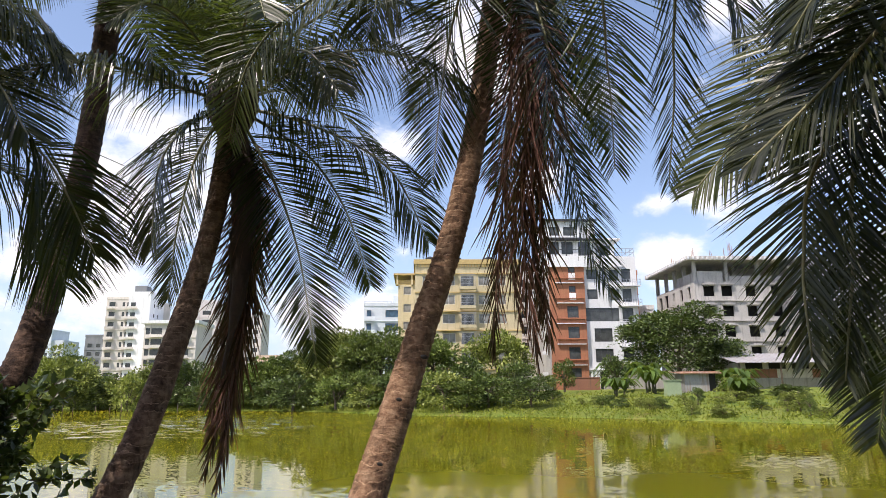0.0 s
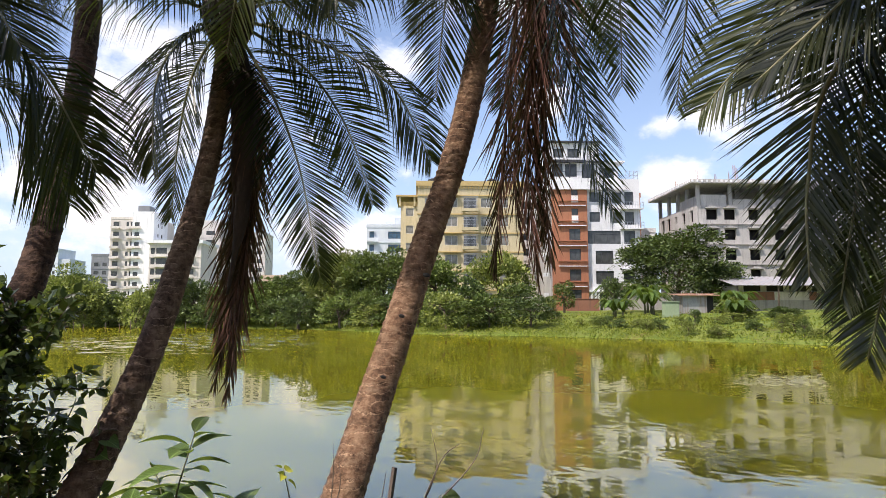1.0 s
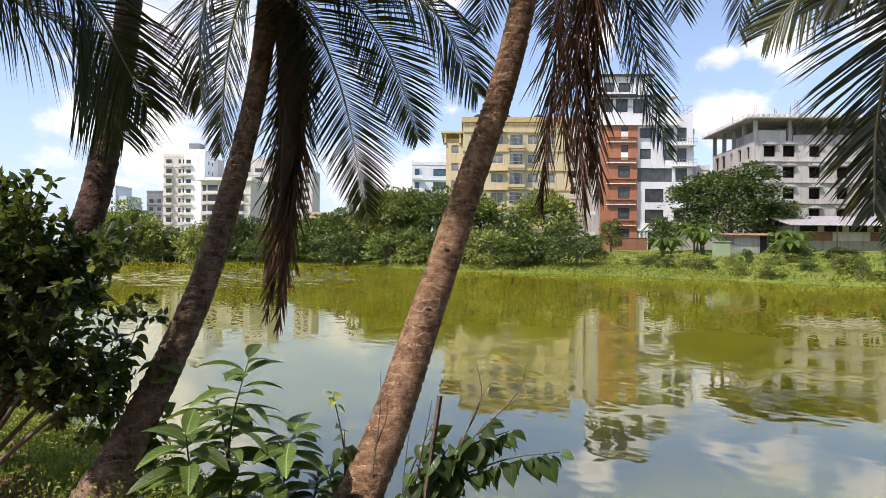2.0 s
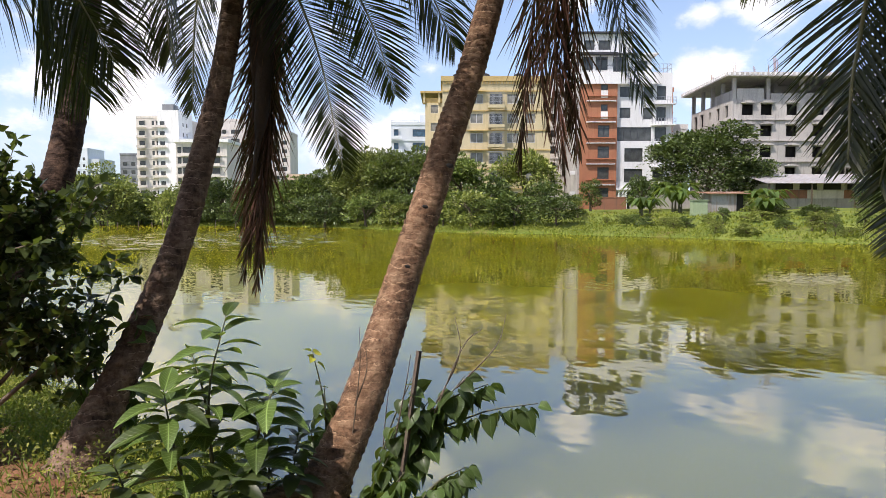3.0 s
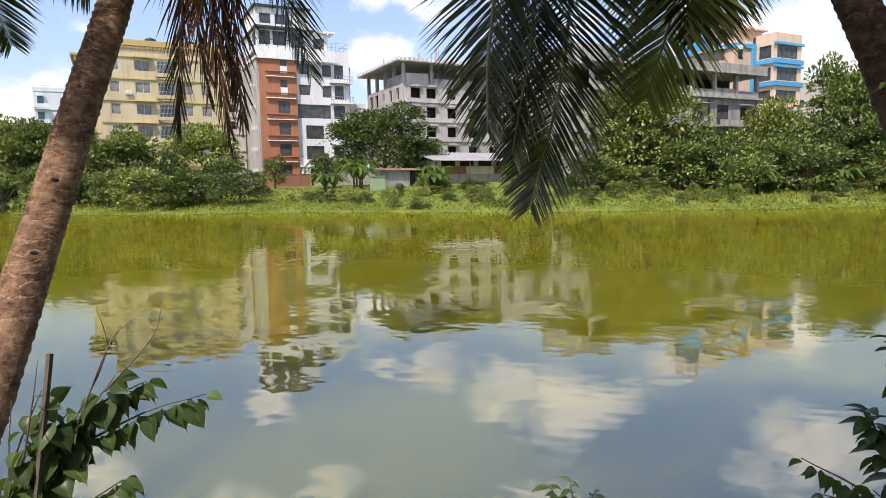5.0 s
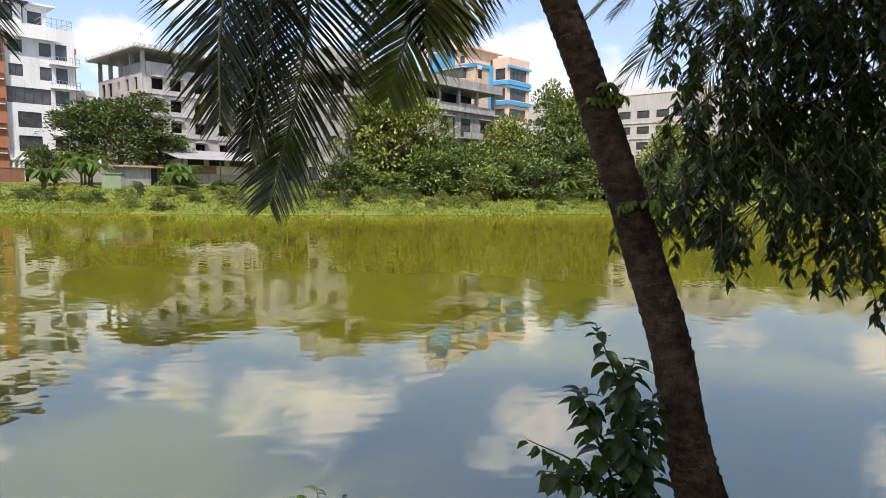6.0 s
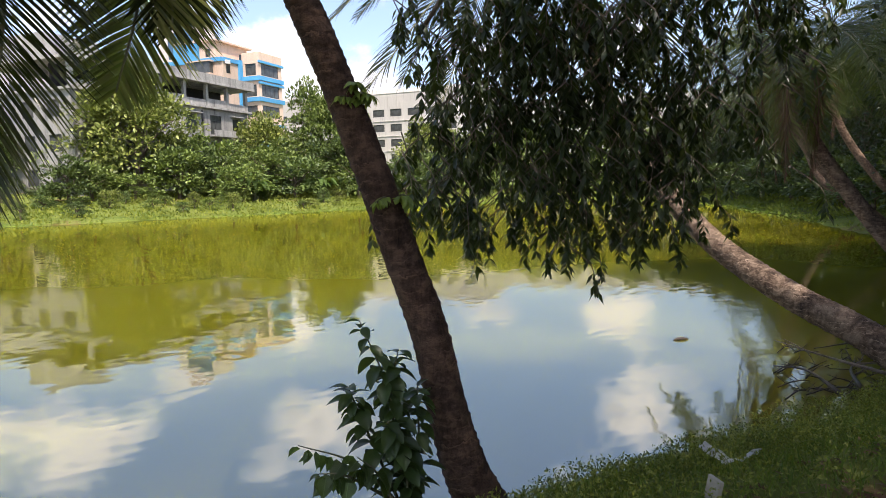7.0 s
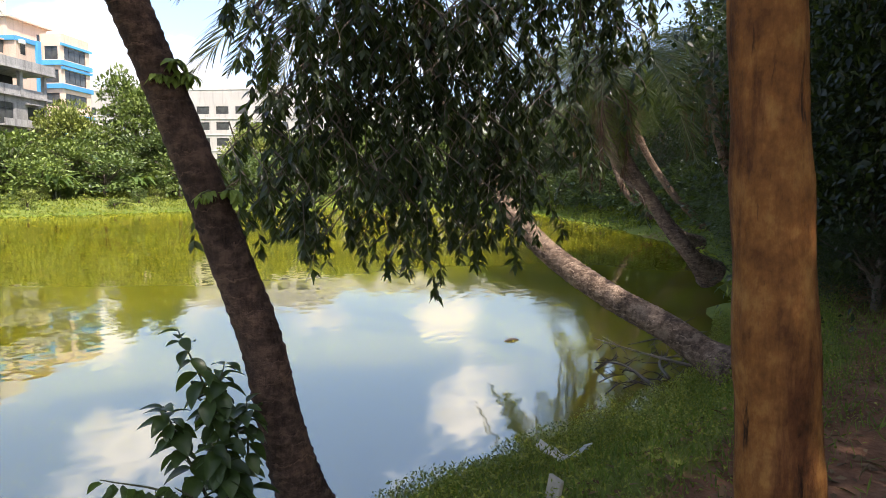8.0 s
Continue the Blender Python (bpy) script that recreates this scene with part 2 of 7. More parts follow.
M_paper = surface("crumpled_white_plastic", (0.62, 0.62, 0.60), (0.78, 0.78, 0.76), fine=9, rough=0.5)


def bark_smooth():
    """Peeling bark: smooth orange wood under ragged brown plates, with dark cracks running up."""
    m, nt, bsdf, _ = tree_of("peeling_orange_bark")
    co = nt.nodes.new("ShaderNodeTexCoord").outputs["Object"]
    plate = noise_of(nt, scaled(nt, co, (1, 1, 0.16)), 6.5, 8, 0.62)
    blot = noise_of(nt, scaled(nt, co, (1, 1, 0.7)), 9.0, 6, 0.66)
    fine = noise_of(nt, scaled(nt, co, (1, 1, 0.35)), 60, 5, 0.75)
    crack = noise_of(nt, scaled(nt, co, (1, 1, 0.09)), 16, 6, 0.7)
    col = ramp(nt, blot, (0.34, (0.13, 0.048, 0.014)), (0.50, (0.27, 0.110, 0.027)), (0.66, (0.44, 0.21, 0.060)))
    brown = ramp(nt, blot, (0.36, (0.020, 0.007, 0.004)), (0.62, (0.115, 0.034, 0.012)))
    col = mixed(nt, ramp(nt, plate, (0.43, (0.85, 0.85, 0.85)), (0.56, (0, 0, 0))), col, brown)
    col = mixed(nt, 0.18, col, ramp(nt, fine, (0.32, (0.020, 0.008, 0.005)), (0.68, (0.30, 0.125, 0.04))))
    col = mixed(nt, ramp(nt, crack, (0.33, (0.9, 0.9, 0.9)), (0.40, (0, 0, 0))), col, (0.012, 0.006, 0.004))
    nt.links.new(col, bsdf.inputs["Base Color"])
    bsdf.inputs["Roughness"].default_value = 0.68
    bsdf.inputs["Specular IOR Level"].default_value = 0.15
    add = nt.nodes.new("ShaderNodeMath")
    add.operation = 'MULTIPLY_ADD'
    nt.links.new(plate, add.inputs[0])
    add.inputs[1].default_value = 2.5
    nt.links.new(fine, add.inputs[2])
    bumped(nt, bsdf, add.outputs[0], 0.7, 0.012)
    return m


M_euc = bark_smooth()
M_wet = surface("wet_dark_wood", (0.018, 0.013, 0.008), (0.075, 0.052, 0.032), rough=0.6, big=3.0, fine=30.0, bump=0.4, dist=0.004)


def ground_material():
    """Soil and leaf litter, with low green growth where the sheet's growth value is high."""
    m, nt, bsdf, _ = tree_of("soil_and_grass")
    co = nt.nodes.new("ShaderNodeTexCoord").outputs["Object"]
    at = nt.nodes.new("ShaderNodeAttribute")
    at.attribute_name = "growth"
    n1, n2, n3 = noise_of(nt, co, 0.35, 5), noise_of(nt, co, 3.1, 6, 0.65), noise_of(nt, co, 26, 5, 0.7)
    soil = ramp(nt, n2, (0.30, (0.11, 0.048, 0.023)), (0.52, (0.24, 0.112, 0.055)), (0.74, (0.35, 0.19, 0.10)))
    soil = mixed(nt, 0.4, soil, ramp(nt, n3, (0.3, (0.05, 0.024, 0.014)), (0.7, (0.27, 0.15, 0.085))))
    green = ramp(nt, n2, (0.28, (0.058, 0.090, 0.013)), (0.55, (0.125, 0.165, 0.026)), (0.78, (0.23, 0.23, 0.050)))
    green = mixed(nt, 0.35, green, ramp(nt, n1, (0.35, (0.08, 0.13, 0.018)), (0.7, (0.25, 0.25, 0.06))))
    s = nt.nodes.new("ShaderNodeMath")
    s.operation = 'ADD'
    nt.links.new(at.outputs["Fac"], s.inputs[0])
    k = node(nt, "ShaderNodeMapRange", To_Min=-0.28, To_Max=0.28)
    nt.links.new(n2, k.inputs[0])
    nt.links.new(k.outputs[0], s.inputs[1])
    fac = ramp(nt, s.outputs[0], (0.40, (0, 0, 0)), (0.60, (1, 1, 1)))
    nt.links.new(mixed(nt, fac, soil, green), bsdf.inputs["Base Color"])
    bsdf.inputs["Roughness"].default_value = 0.95
    bsdf.inputs["Specular IOR Level"].default_value = 0.2
    bumped(nt, bsdf, n3, 0.6, 0.03)
    return m


def water_material():
    """Murky green pond water: a soft olive body under a glossy surface, with fine ripples and rougher wind patches."""
    m, nt, bsdf, out = tree_of("green_pond_water")
    co = nt.nodes.new("ShaderNodeTexCoord").outputs["Object"]
    cloudy = noise_of(nt, co, 0.05, 4)
    col = ramp(nt, cloudy, (0.3, (0.106, 0.102, 0.006)), (0.7, (0.132, 0.125, 0.007)))
    nt.links.new(col, bsdf.inputs["Base Color"])
    bsdf.inputs["Roughness"].default_value = 1.0
    bsdf.inputs["Specular IOR Level"].default_value = 0.0
    bsdf.subsurface_method = 'BURLEY'
    bsdf.inputs["Subsurface Weight"].default_value = 1.0
    bsdf.inputs["Subsurface Radius"].default_value = (1.0, 1.0, 0.7)
    bsdf.inputs["Subsurface Scale"].default_value = 2.5
    # wave crests lie along the shore
    turn = nt.nodes.new("ShaderNodeMapping")
    turn.inputs["Rotation"].default_value = (0, 0, radians(38))
    nt.links.new(co, turn.inputs["Vector"])
    crests = scaled(nt, turn.outputs[0], (0.5, 1, 1))

    def tilt(scale, detail, amount):
        """Small random slopes of the surface at one scale."""
        n = node(nt, "ShaderNodeTexNoise", Scale=scale, Detail=detail, Roughness=0.5)
        nt.links.new(crests, n.inputs["Vector"])
        mid = nt.nodes.new("ShaderNodeVectorMath")
        mid.operation = 'SUBTRACT'
        nt.links.new(n.outputs["Color"], mid.inputs[0])
        mid.inputs[1].default_value = (0.5, 0.5, 0.5)
        mul = nt.nodes.new("ShaderNodeVectorMath")
        mul.operation = 'SCALE'
        nt.links.new(mid.outputs[0], mul.inputs[0])
        if hasattr(amount, "links"):
            nt.links.new(amount, mul.inputs["Scale"])
        else:
            mul.inputs["Scale"].default_value = amount
        return mul.outputs[0]

    def added(a, b):
        v = nt.nodes.new("ShaderNodeVectorMath")
        v.operation = 'ADD'
        nt.links.new(a, v.inputs[0])
        if hasattr(b, "links"):
            nt.links.new(b, v.inputs[1])
        else:
            v.inputs[1].default_value = b
        return v.outputs[0]

    # a wind-ruffled band far out
    sb = nt.nodes.new("ShaderNodeVectorMath")
    sb.operation = 'SUBTRACT'
    nt.links.new(co, sb.inputs[0])
    sb.inputs[1].default_value = (-17, 55, 0)
    ln = nt.nodes.new("ShaderNodeVectorMath")
    ln.operation = 'LENGTH'
    nt.links.new(scaled(nt, sb.outputs[0], (1 / 20.0, 1 / 22.0, 1)), ln.inputs[0])
    ragged = nt.nodes.new("ShaderNodeMath")
    ragged.operation = 'MULTIPLY_ADD'
    nt.links.new(noise_of(nt, scaled(nt, co, (0.35, 1.0, 1)), 0.16, 4), ragged.inputs[0])
    ragged.inputs[1].default_value = 1.1
    nt.links.new(ln.outputs["Value"], ragged.inputs[2])
    wb = node(nt, "ShaderNodeMapRange", From_Min=1.55, From_Max=1.15, To_Min=0.0, To_Max=0.6)
    nt.links.new(ragged.outputs[0], wb.inputs[0])
    slope = added(added(added(tilt(7.0, 0, 0.022), tilt(2.6, 1, 0.0045)), tilt(0.7, 1, 0.0016)), tilt(1.6, 3, wb.outputs[0]))
    flat = nt.nodes.new("ShaderNodeVectorMath")
    flat.operation = 'MULTIPLY'
    nt.links.new(slope, flat.inputs[0])
    flat.inputs[1].default_value = (1, 1, 0)
    up = nt.nodes.new("ShaderNodeVectorMath")
    up.operation = 'NORMALIZE'
    nt.links.new(added(flat.outputs[0], (0, 0, 1)), up.inputs[0])
    gl = node(nt, "ShaderNodeBsdfGlossy", Roughness=0.014)
    gl.inputs["Color"].default_value = (0.97, 0.97, 0.90, 1)
    nt.links.new(up.outputs[0], gl.inputs["Normal"])
    fr = node(nt, "ShaderNodeFresnel", IOR=1.6)
    mr = node(nt, "ShaderNodeMapRange", To_Min=0.31, To_Max=0.54)
    nt.links.new(fr.outputs[0], mr.inputs[0])
    mx = nt.nodes.new("ShaderNodeMixShader")
    nt.links.new(mr.outputs[0], mx.inputs[0])
    nt.links.new(bsdf.outputs[0], mx.inputs[1])
    nt.links.new(gl.outputs[0], mx.inputs[2])
    nt.links.new(mx.outputs[0], out.inputs[0])
    return m


# ---- helpers for things ----
def part(name, bm, material, parent=None, label=""):
    """Links a bmesh (or a mesh) as one mesh object under a thing or part."""
    if isinstance(bm, bmesh.types.BMesh):
        me = bpy.data.meshes.new(name)
        bm.to_mesh(me)
        bm.free()
    else:
        me = bm
    if material and not me.materials:
        me.materials.append(material)
    ob = new(name, me)
    if parent:
        ob.parent = parent
    if label:
        tagged(ob, label)
    return ob


def thing(name, x, y, z, label, category, group="", kind=""):
    ob = new(name)
    ob.empty_display_size = 0.3
    ob.matrix_basis = pose(x, y, z)
    return tagged(ob, label, category, group, kind)


def box(bm, x0, x1, y0, y1, z0, z1):
    v = [bm.verts.new(p) for p in ((x0, y0, z0), (x1, y0, z0), (x1, y1, z0), (x0, y1, z0), (x0, y0, z1), (x1, y0, z1), (x1, y1, z1), (x0, y1, z1))]
    for f in ((3, 2, 1, 0), (4, 5, 6, 7), (0, 1, 5, 4), (1, 2, 6, 5), (2, 3, 7, 6), (3, 0, 4, 7)):
        bm.faces.new([v[i] for i in f])


def boxes(*dims):
    bm = bmesh.new()
    for d in dims:
        box(bm, *d)
    return bm


def mesh_from(name, verts, faces, smooth=False):
    me = bpy.data.meshes.new(name)
    me.from_pydata([tuple(v) for v in verts], [], faces)
    if smooth:
        me.polygons.foreach_set("use_smooth", [True] * len(me.polygons))
    me.update()
    return me


def bezier(points, n):
    """n + 1 points on a smooth curve whose ends are the first and last point and that passes the inner ones."""
    P = [np.array(p, float) for p in points]
    if len(P) == 2:
        P = [P[0], (P[0] + P[1]) / 2, P[1]]
    P = [2 * P[0] - P[1]] + P + [2 * P[-1] - P[-2]]
    out = []
    segs = len(P) - 3
    for i in range(n + 1):
        u = i / n * segs
        k = min(int(u), segs - 1)
        t = u - k
        a, b, c, d = P[k:k + 4]
        out.append(0.5 * ((2 * b) + (c - a) * t + (2 * a - 5 * b + 4 * c - d) * t * t + (3 * b - a - 3 * c + d) * t ** 3))
    return np.array(out)


def tube(verts, faces, path, radii, sides=8, wobble=0.0, rng=None, cap=True):
    """Adds a swept tube to lists of verts and faces."""
    base = len(verts)
    whole = path[-1] - path[0]
    s = np.eye(3)[int(np.argmin(np.abs(whole)))]
    for i, p in enumerate(path):
        t = path[min(i + 1, len(path) - 1)] - path[max(i - 1, 0)]
        t = t / (np.linalg.norm(t) + 1e-9)
        s = s - t * np.dot(s, t)
        s /= np.linalg.norm(s) + 1e-9
        w = np.cross(s, t)
        for k in range(sides):
            a = 2 * math.pi * k / sides
            r = radii[i] * (1 + (wobble * rng.uniform(-1, 1) if rng else 0))
            verts.append(p + (s * math.cos(a) + w * math.sin(a)) * r)
    for i in range(len(path) - 1):
        for k in range(sides):
            a, b = base + i * sides + k, base + i * sides + (k + 1) % sides
            faces.append((a, b, b + sides, a + sides))
    if cap:
        faces.append(tuple(base + (len(path) - 1) * sides + k for k in range(sides)))
        faces.append(tuple(base + k for k in reversed(range(sides))))


def smooth_step(x):
    x = np.clip(x, 0, 1)
    return x * x * (3 - 2 * x)


# ---- ground, water, sky backdrop ----
LAKE = np.array([(-60, 60), (-20, 22), (-9, 11), (-5.2, 7.6), (-3.2, 6.0), (-1.7, 5.0), (-0.7, 4.35), (0.1, 3.8), (1.2, 3.45), (2.3, 2.85), (3.0, 2.1), (3.55, 1.6), (4.1, 1.0), (4.85, 0.3), (5.75, -0.35),
                 (6.6, -1.1), (7.4, -1.75), (9.5, -2.6), (14.7, -4.2), (24, -5.8), (40, -4.6), (58, -2.0), (72, 8), (73, 20), (60, 26), (50, 31), (42, 34.5), (31, 40), (25, 45), (20, 51),
                 (12, 59), (2, 64), (-5, 72), (-12, 81), (-22, 89), (-36, 94), (-44, 102), (-60, 109), (-90, 112)])


def lake_distance(x, y):
    """Metres outside the lake's edge (negative over the water)."""
    a, b = LAKE, np.roll(LAKE, -1, axis=0)
    best = np.full(x.shape, 1e9)
    inside = np.zeros(x.shape, bool)
    for (ax, ay), (bx, by) in zip(a, b):
        dx, dy = bx - ax, by - ay
        t = np.clip(((x - ax) * dx + (y - ay) * dy) / (dx * dx + dy * dy), 0, 1)
        best = np.minimum(best, np.hypot(x - ax - t * dx, y - ay - t * dy))
        cross = ((ay > y) != (by > y)) & (x < (bx - ax) * (y - ay) / (by - ay + 1e-12) + ax)
        inside ^= cross
    return np.where(inside, -best, best)


def waves(x, y, s):
    return np.sin(x * s + 1.3 * np.sin(y * s * 0.7)) * np.cos(y * s * 1.1 + np.sin(x * s * 0.6))


def ground_height(x, y):
    x, y = np.asarray(x, float), np.asarray(y, float)
    d = lake_distance(x, y) + 0.22 * waves(x, y, 1.7) + 0.07 * waves(y, x, 5.1)
    r = np.hypot(x, y)
    far = smooth_step((r - 16) / 22)
    near_h = 0.50 * smooth_step((d + 0.25) / 1.5) + 0.035 * waves(x, y, 2.4) + 0.012 * waves(y, x, 9.0)
    far_h = 0.22 * smooth_step(d / 1.5) + 2.5 * (1 - np.exp(-np.maximum(d - 1, 0) / 16)) + 0.12 * waves(x, y, 0.5) * smooth_step(d / 6)
    land = near_h * (1 - far) + far_h * far
    return np.where(d > -0.25, land - 0.06 * smooth_step((0.3 - d) / 0.5), -0.06 - 1.5 * smooth_step((-d - 0.25) / 4.0))


def gz(x, y):
    return float(ground_height(np.array([x]), np.array([y]))[0])


def build_ground():
    nr, na = 190, 300
    rad = np.concatenate([[0], 0.35 * np.power(4200 / 0.35, np.arange(nr) / (nr - 1))])
    ang = np.arange(na) * 2 * math.pi / na
    R, A = np.meshgrid(rad[1:], ang, indexing="ij")
    X, Y = R * np.sin(A), R * np.cos(A)
    Z = ground_height(X, Y)
    verts = [(0, 0, gz(0, 0))] + list(zip(X.ravel(), Y.ravel(), Z.ravel()))
    faces = [(0, 1 + (k + 1) % na, 1 + k) for k in range(na)]
    for i in range(nr - 1):
        for k in range(na):
            a, b = 1 + i * na + k, 1 + i * na + (k + 1) % na
            faces.append((a, b, b + na, a + na))
    me = mesh_from("ground", verts, faces, True)
    d = np.concatenate([[2], lake_distance(X, Y).ravel()])
    r = np.concatenate([[0], R.ravel()])
    near = 1 - smooth_step((d - 0.9) / 0.9)
    growth = np.where(r > 13, np.concatenate([[0.8], (0.74 + 0.22 * waves(X, Y, 0.31) + 0.12 * waves(Y, X, 0.9)).ravel()]), near)
    at = me.attributes.new("growth", 'FLOAT', 'POINT')
    at.data.foreach_set("value", growth.astype(float))
    ob = part("ground", me, ground_material())
    tagged(ob, "grassy lake bank of red-brown soil and leaf litter", "ground", kind="structure")


build_ground()


def build_water():
    bm = bmesh.new()
    vs = [bm.verts.new((x, y, 0.0)) for x, y in ((-260, -12), (90, -12), (90, 140), (-260, 140))]
    bm.faces.new(vs)
    ob = part("water", bm, water_material())
    tagged(ob, "murky green lake water with soft ripples and reflections", "water", kind="structure")


build_water()

# broad cloud masses: bearing and height in degrees, width in degrees
CLOUDS = [(-25, 17, 9), (-27, 8, 8), (-7, 6, 7), (-2, 21, 4), (5, 28, 8), (21, 15.5, 2.5), (22.5, 11, 4.5), (55, 11, 4.5), (60, 8, 6), (38, 18.5, 8), (47, 15, 4), (25, 16, 3.5), (11, 18, 2.6), (16, 25, 3.5), (72, 11, 5), (84, 11.5, 5.5), (87, 20, 7), (57, 21, 6), (35, 30, 8), (-48, 20, 12), (115, 18, 12), (160, 25, 16), (220, 20, 18), (270, 25, 16)]


def cloud_material():
    m, nt, bsdf, out = tree_of("cumulus_cloud")
    nt.nodes.remove(bsdf)
    co = scaled(nt, nt.nodes.new("ShaderNodeTexCoord").outputs["Object"], (1 / 1500.0,) * 3)
    total = None
    for bear, el, wide in CLOUDS:
        c = (math.sin(radians(bear)) * math.cos(radians(el)), math.cos(radians(bear)) * math.cos(radians(el)), math.sin(radians(el)))
        sub = nt.nodes.new("ShaderNodeVectorMath")
        sub.operation = 'SUBTRACT'
        nt.links.new(co, sub.inputs[0])
        sub.inputs[1].default_value = c
        mul = nt.nodes.new("ShaderNodeVectorMath")
        mul.operation = 'MULTIPLY'
        nt.links.new(sub.outputs[0], mul.inputs[0])
        mul.inputs[1].default_value = (1, 1, 1.5)
        ln = nt.nodes.new("ShaderNodeVectorMath")
        ln.operation = 'LENGTH'
        nt.links.new(mul.outputs[0], ln.inputs[0])
        mr = node(nt, "ShaderNodeMapRange", From_Min=0.0, From_Max=radians(wide) * 1.25, To_Min=0.42, To_Max=0.0)
        nt.links.new(ln.outputs["Value"], mr.inputs[0])
        if total is None:
            total = mr.outputs[0]
        else:
            mx = nt.nodes.new("ShaderNodeMath")
            mx.operation = 'MAXIMUM'
            nt.links.new(total, mx.inputs[0])
            nt.links.new(mr.outputs[0], mx.inputs[1])
            total = mx.outputs[0]
    n = noise_of(nt, scaled(nt, co, (1, 1, 1.5)), 8.0, 8, 0.58)
    ad = nt.nodes.new("ShaderNodeMath")
    ad.operation = 'ADD'
    nt.links.new(total, ad.inputs[0])
    nt.links.new(n, ad.inputs[1])
    fac = ramp(nt, ad.outputs[0], (0.60, (0, 0, 0)), (0.70, (0.55, 0.55, 0.55)), (0.82, (1, 1, 1)))
    shade = ramp(nt, noise_of(nt, scaled(nt, co, (1, 1, 2)), 13.0, 5), (0.3, (0.62, 0.66, 0.72)), (0.55, (1.0, 1.0, 1.0)))
    em = node(nt, "ShaderNodeEmission", Strength=0.95)
    sep = nt.nodes.new("ShaderNodeSeparateXYZ")
    nt.links.new(co, sep.inputs[0])
    veil = ramp(nt, sep.outputs["Z"], (0.0, (0.6, 0.6, 0.6)), (0.14, (0.34, 0.34, 0.34)), (0.32, (0.16, 0.16, 0.16)), (0.6, (0.08, 0.08, 0.08)))
    lit = mixed(nt, fac, (0.58, 0.76, 0.98), shade)
    nt.links.new(lit, em.inputs[0])
    mxv = nt.nodes.new("ShaderNodeMath")
    mxv.operation = 'MAXIMUM'
    nt.links.new(fac, mxv.inputs[0])
    nt.links.new(veil, mxv.inputs[1])
    fac = mxv.outputs[0]
    tr = nt.nodes.new("ShaderNodeBsdfTransparent")
    mx = nt.nodes.new("ShaderNodeMixShader")
    nt.links.new(fac, mx.inputs[0])
    nt.links.new(tr.outputs[0], mx.inputs[1])
    nt.links.new(em.outputs[0], mx.inputs[2])
    nt.links.new(mx.outputs[0], out.inputs[0])
    return m


def build_clouds():
    verts, faces = [], []
    na, ne = 96, 16
    for i in range(ne + 1):
        e = radians(-1.0 + 47.0 * i / ne)
        for k in range(na):
            a = 2 * math.pi * k / na
            verts.append((1500 * math.sin(a) * math.cos(e), 1500 * math.cos(a) * math.cos(e), 1500 * math.sin(e)))
    for i in range(ne):
        for k in range(na):
            a, b = i * na + k, i * na + (k + 1) % na
            faces.append((a, a + na, b + na, b))
    ob = part("backdrop", mesh_from("backdrop", verts, faces, True), cloud_material())
    tagged(ob, "white cumulus clouds in a blue summer sky", "sky", kind="structure")


build_clouds()


# ---- buildings ----
_win = {}


def window_mesh(w, h, kind):
    """Frame and pane meshes of a window w by h, origin at its lower middle on the wall's outer face, depth along +y."""
    key = (round(w, 2), round(h, 2), kind)
    if key not in _win:
        f = 0.06
        n = max(1, round(w / 1.0))
        cells = []
        top = h * 0.72 if h > 1.7 else h - f
        for i in range(n):
            a, c = w * i / n + (f if i == 0 else f / 2), w * (i + 1) / n - (f if i == n - 1 else f / 2)
            cells.append((a, c, f, top))
            if h > 1.7:
                cells.append((a, c, top + f, h - f))
        bm = bmesh.new()
        wall_face(bm, (-w / 2, 0.10, 0), (1, 0, 0), (0, 1, 0), w, h, cells, 0.07)
        bmesh.ops.remove_doubles(bm, verts=bm.verts, dist=0.0005)
        frame_me = bpy.data.meshes.new("window_frame")
        bm.to_mesh(frame_me)
        bm.free()
        frame_me.materials.append(M_frame_w if kind == "w" else M_metal)
        bm = boxes((-w / 2 + f * 0.5, w / 2 - f * 0.5, 0.13, 0.15, f * 0.5, h - f * 0.5))
        pane_me = bpy.data.meshes.new("pane")
        bm.to_mesh(pane_me)
        bm.free()
        pane_me.materials.append(M_pane_b if kind == "b" else M_pane_l if kind == "w" else M_pane)
        _win[key] = (frame_me, pane_me)
    return _win[key]


def add_window(parent, m, w, h, kind):
    fm, pm = window_mesh(w, h, kind)
    fr = new("window", fm)
    fr.parent, fr.matrix_basis = parent, m
    pn = new("pane", pm)
    pn.parent = fr
    return fr


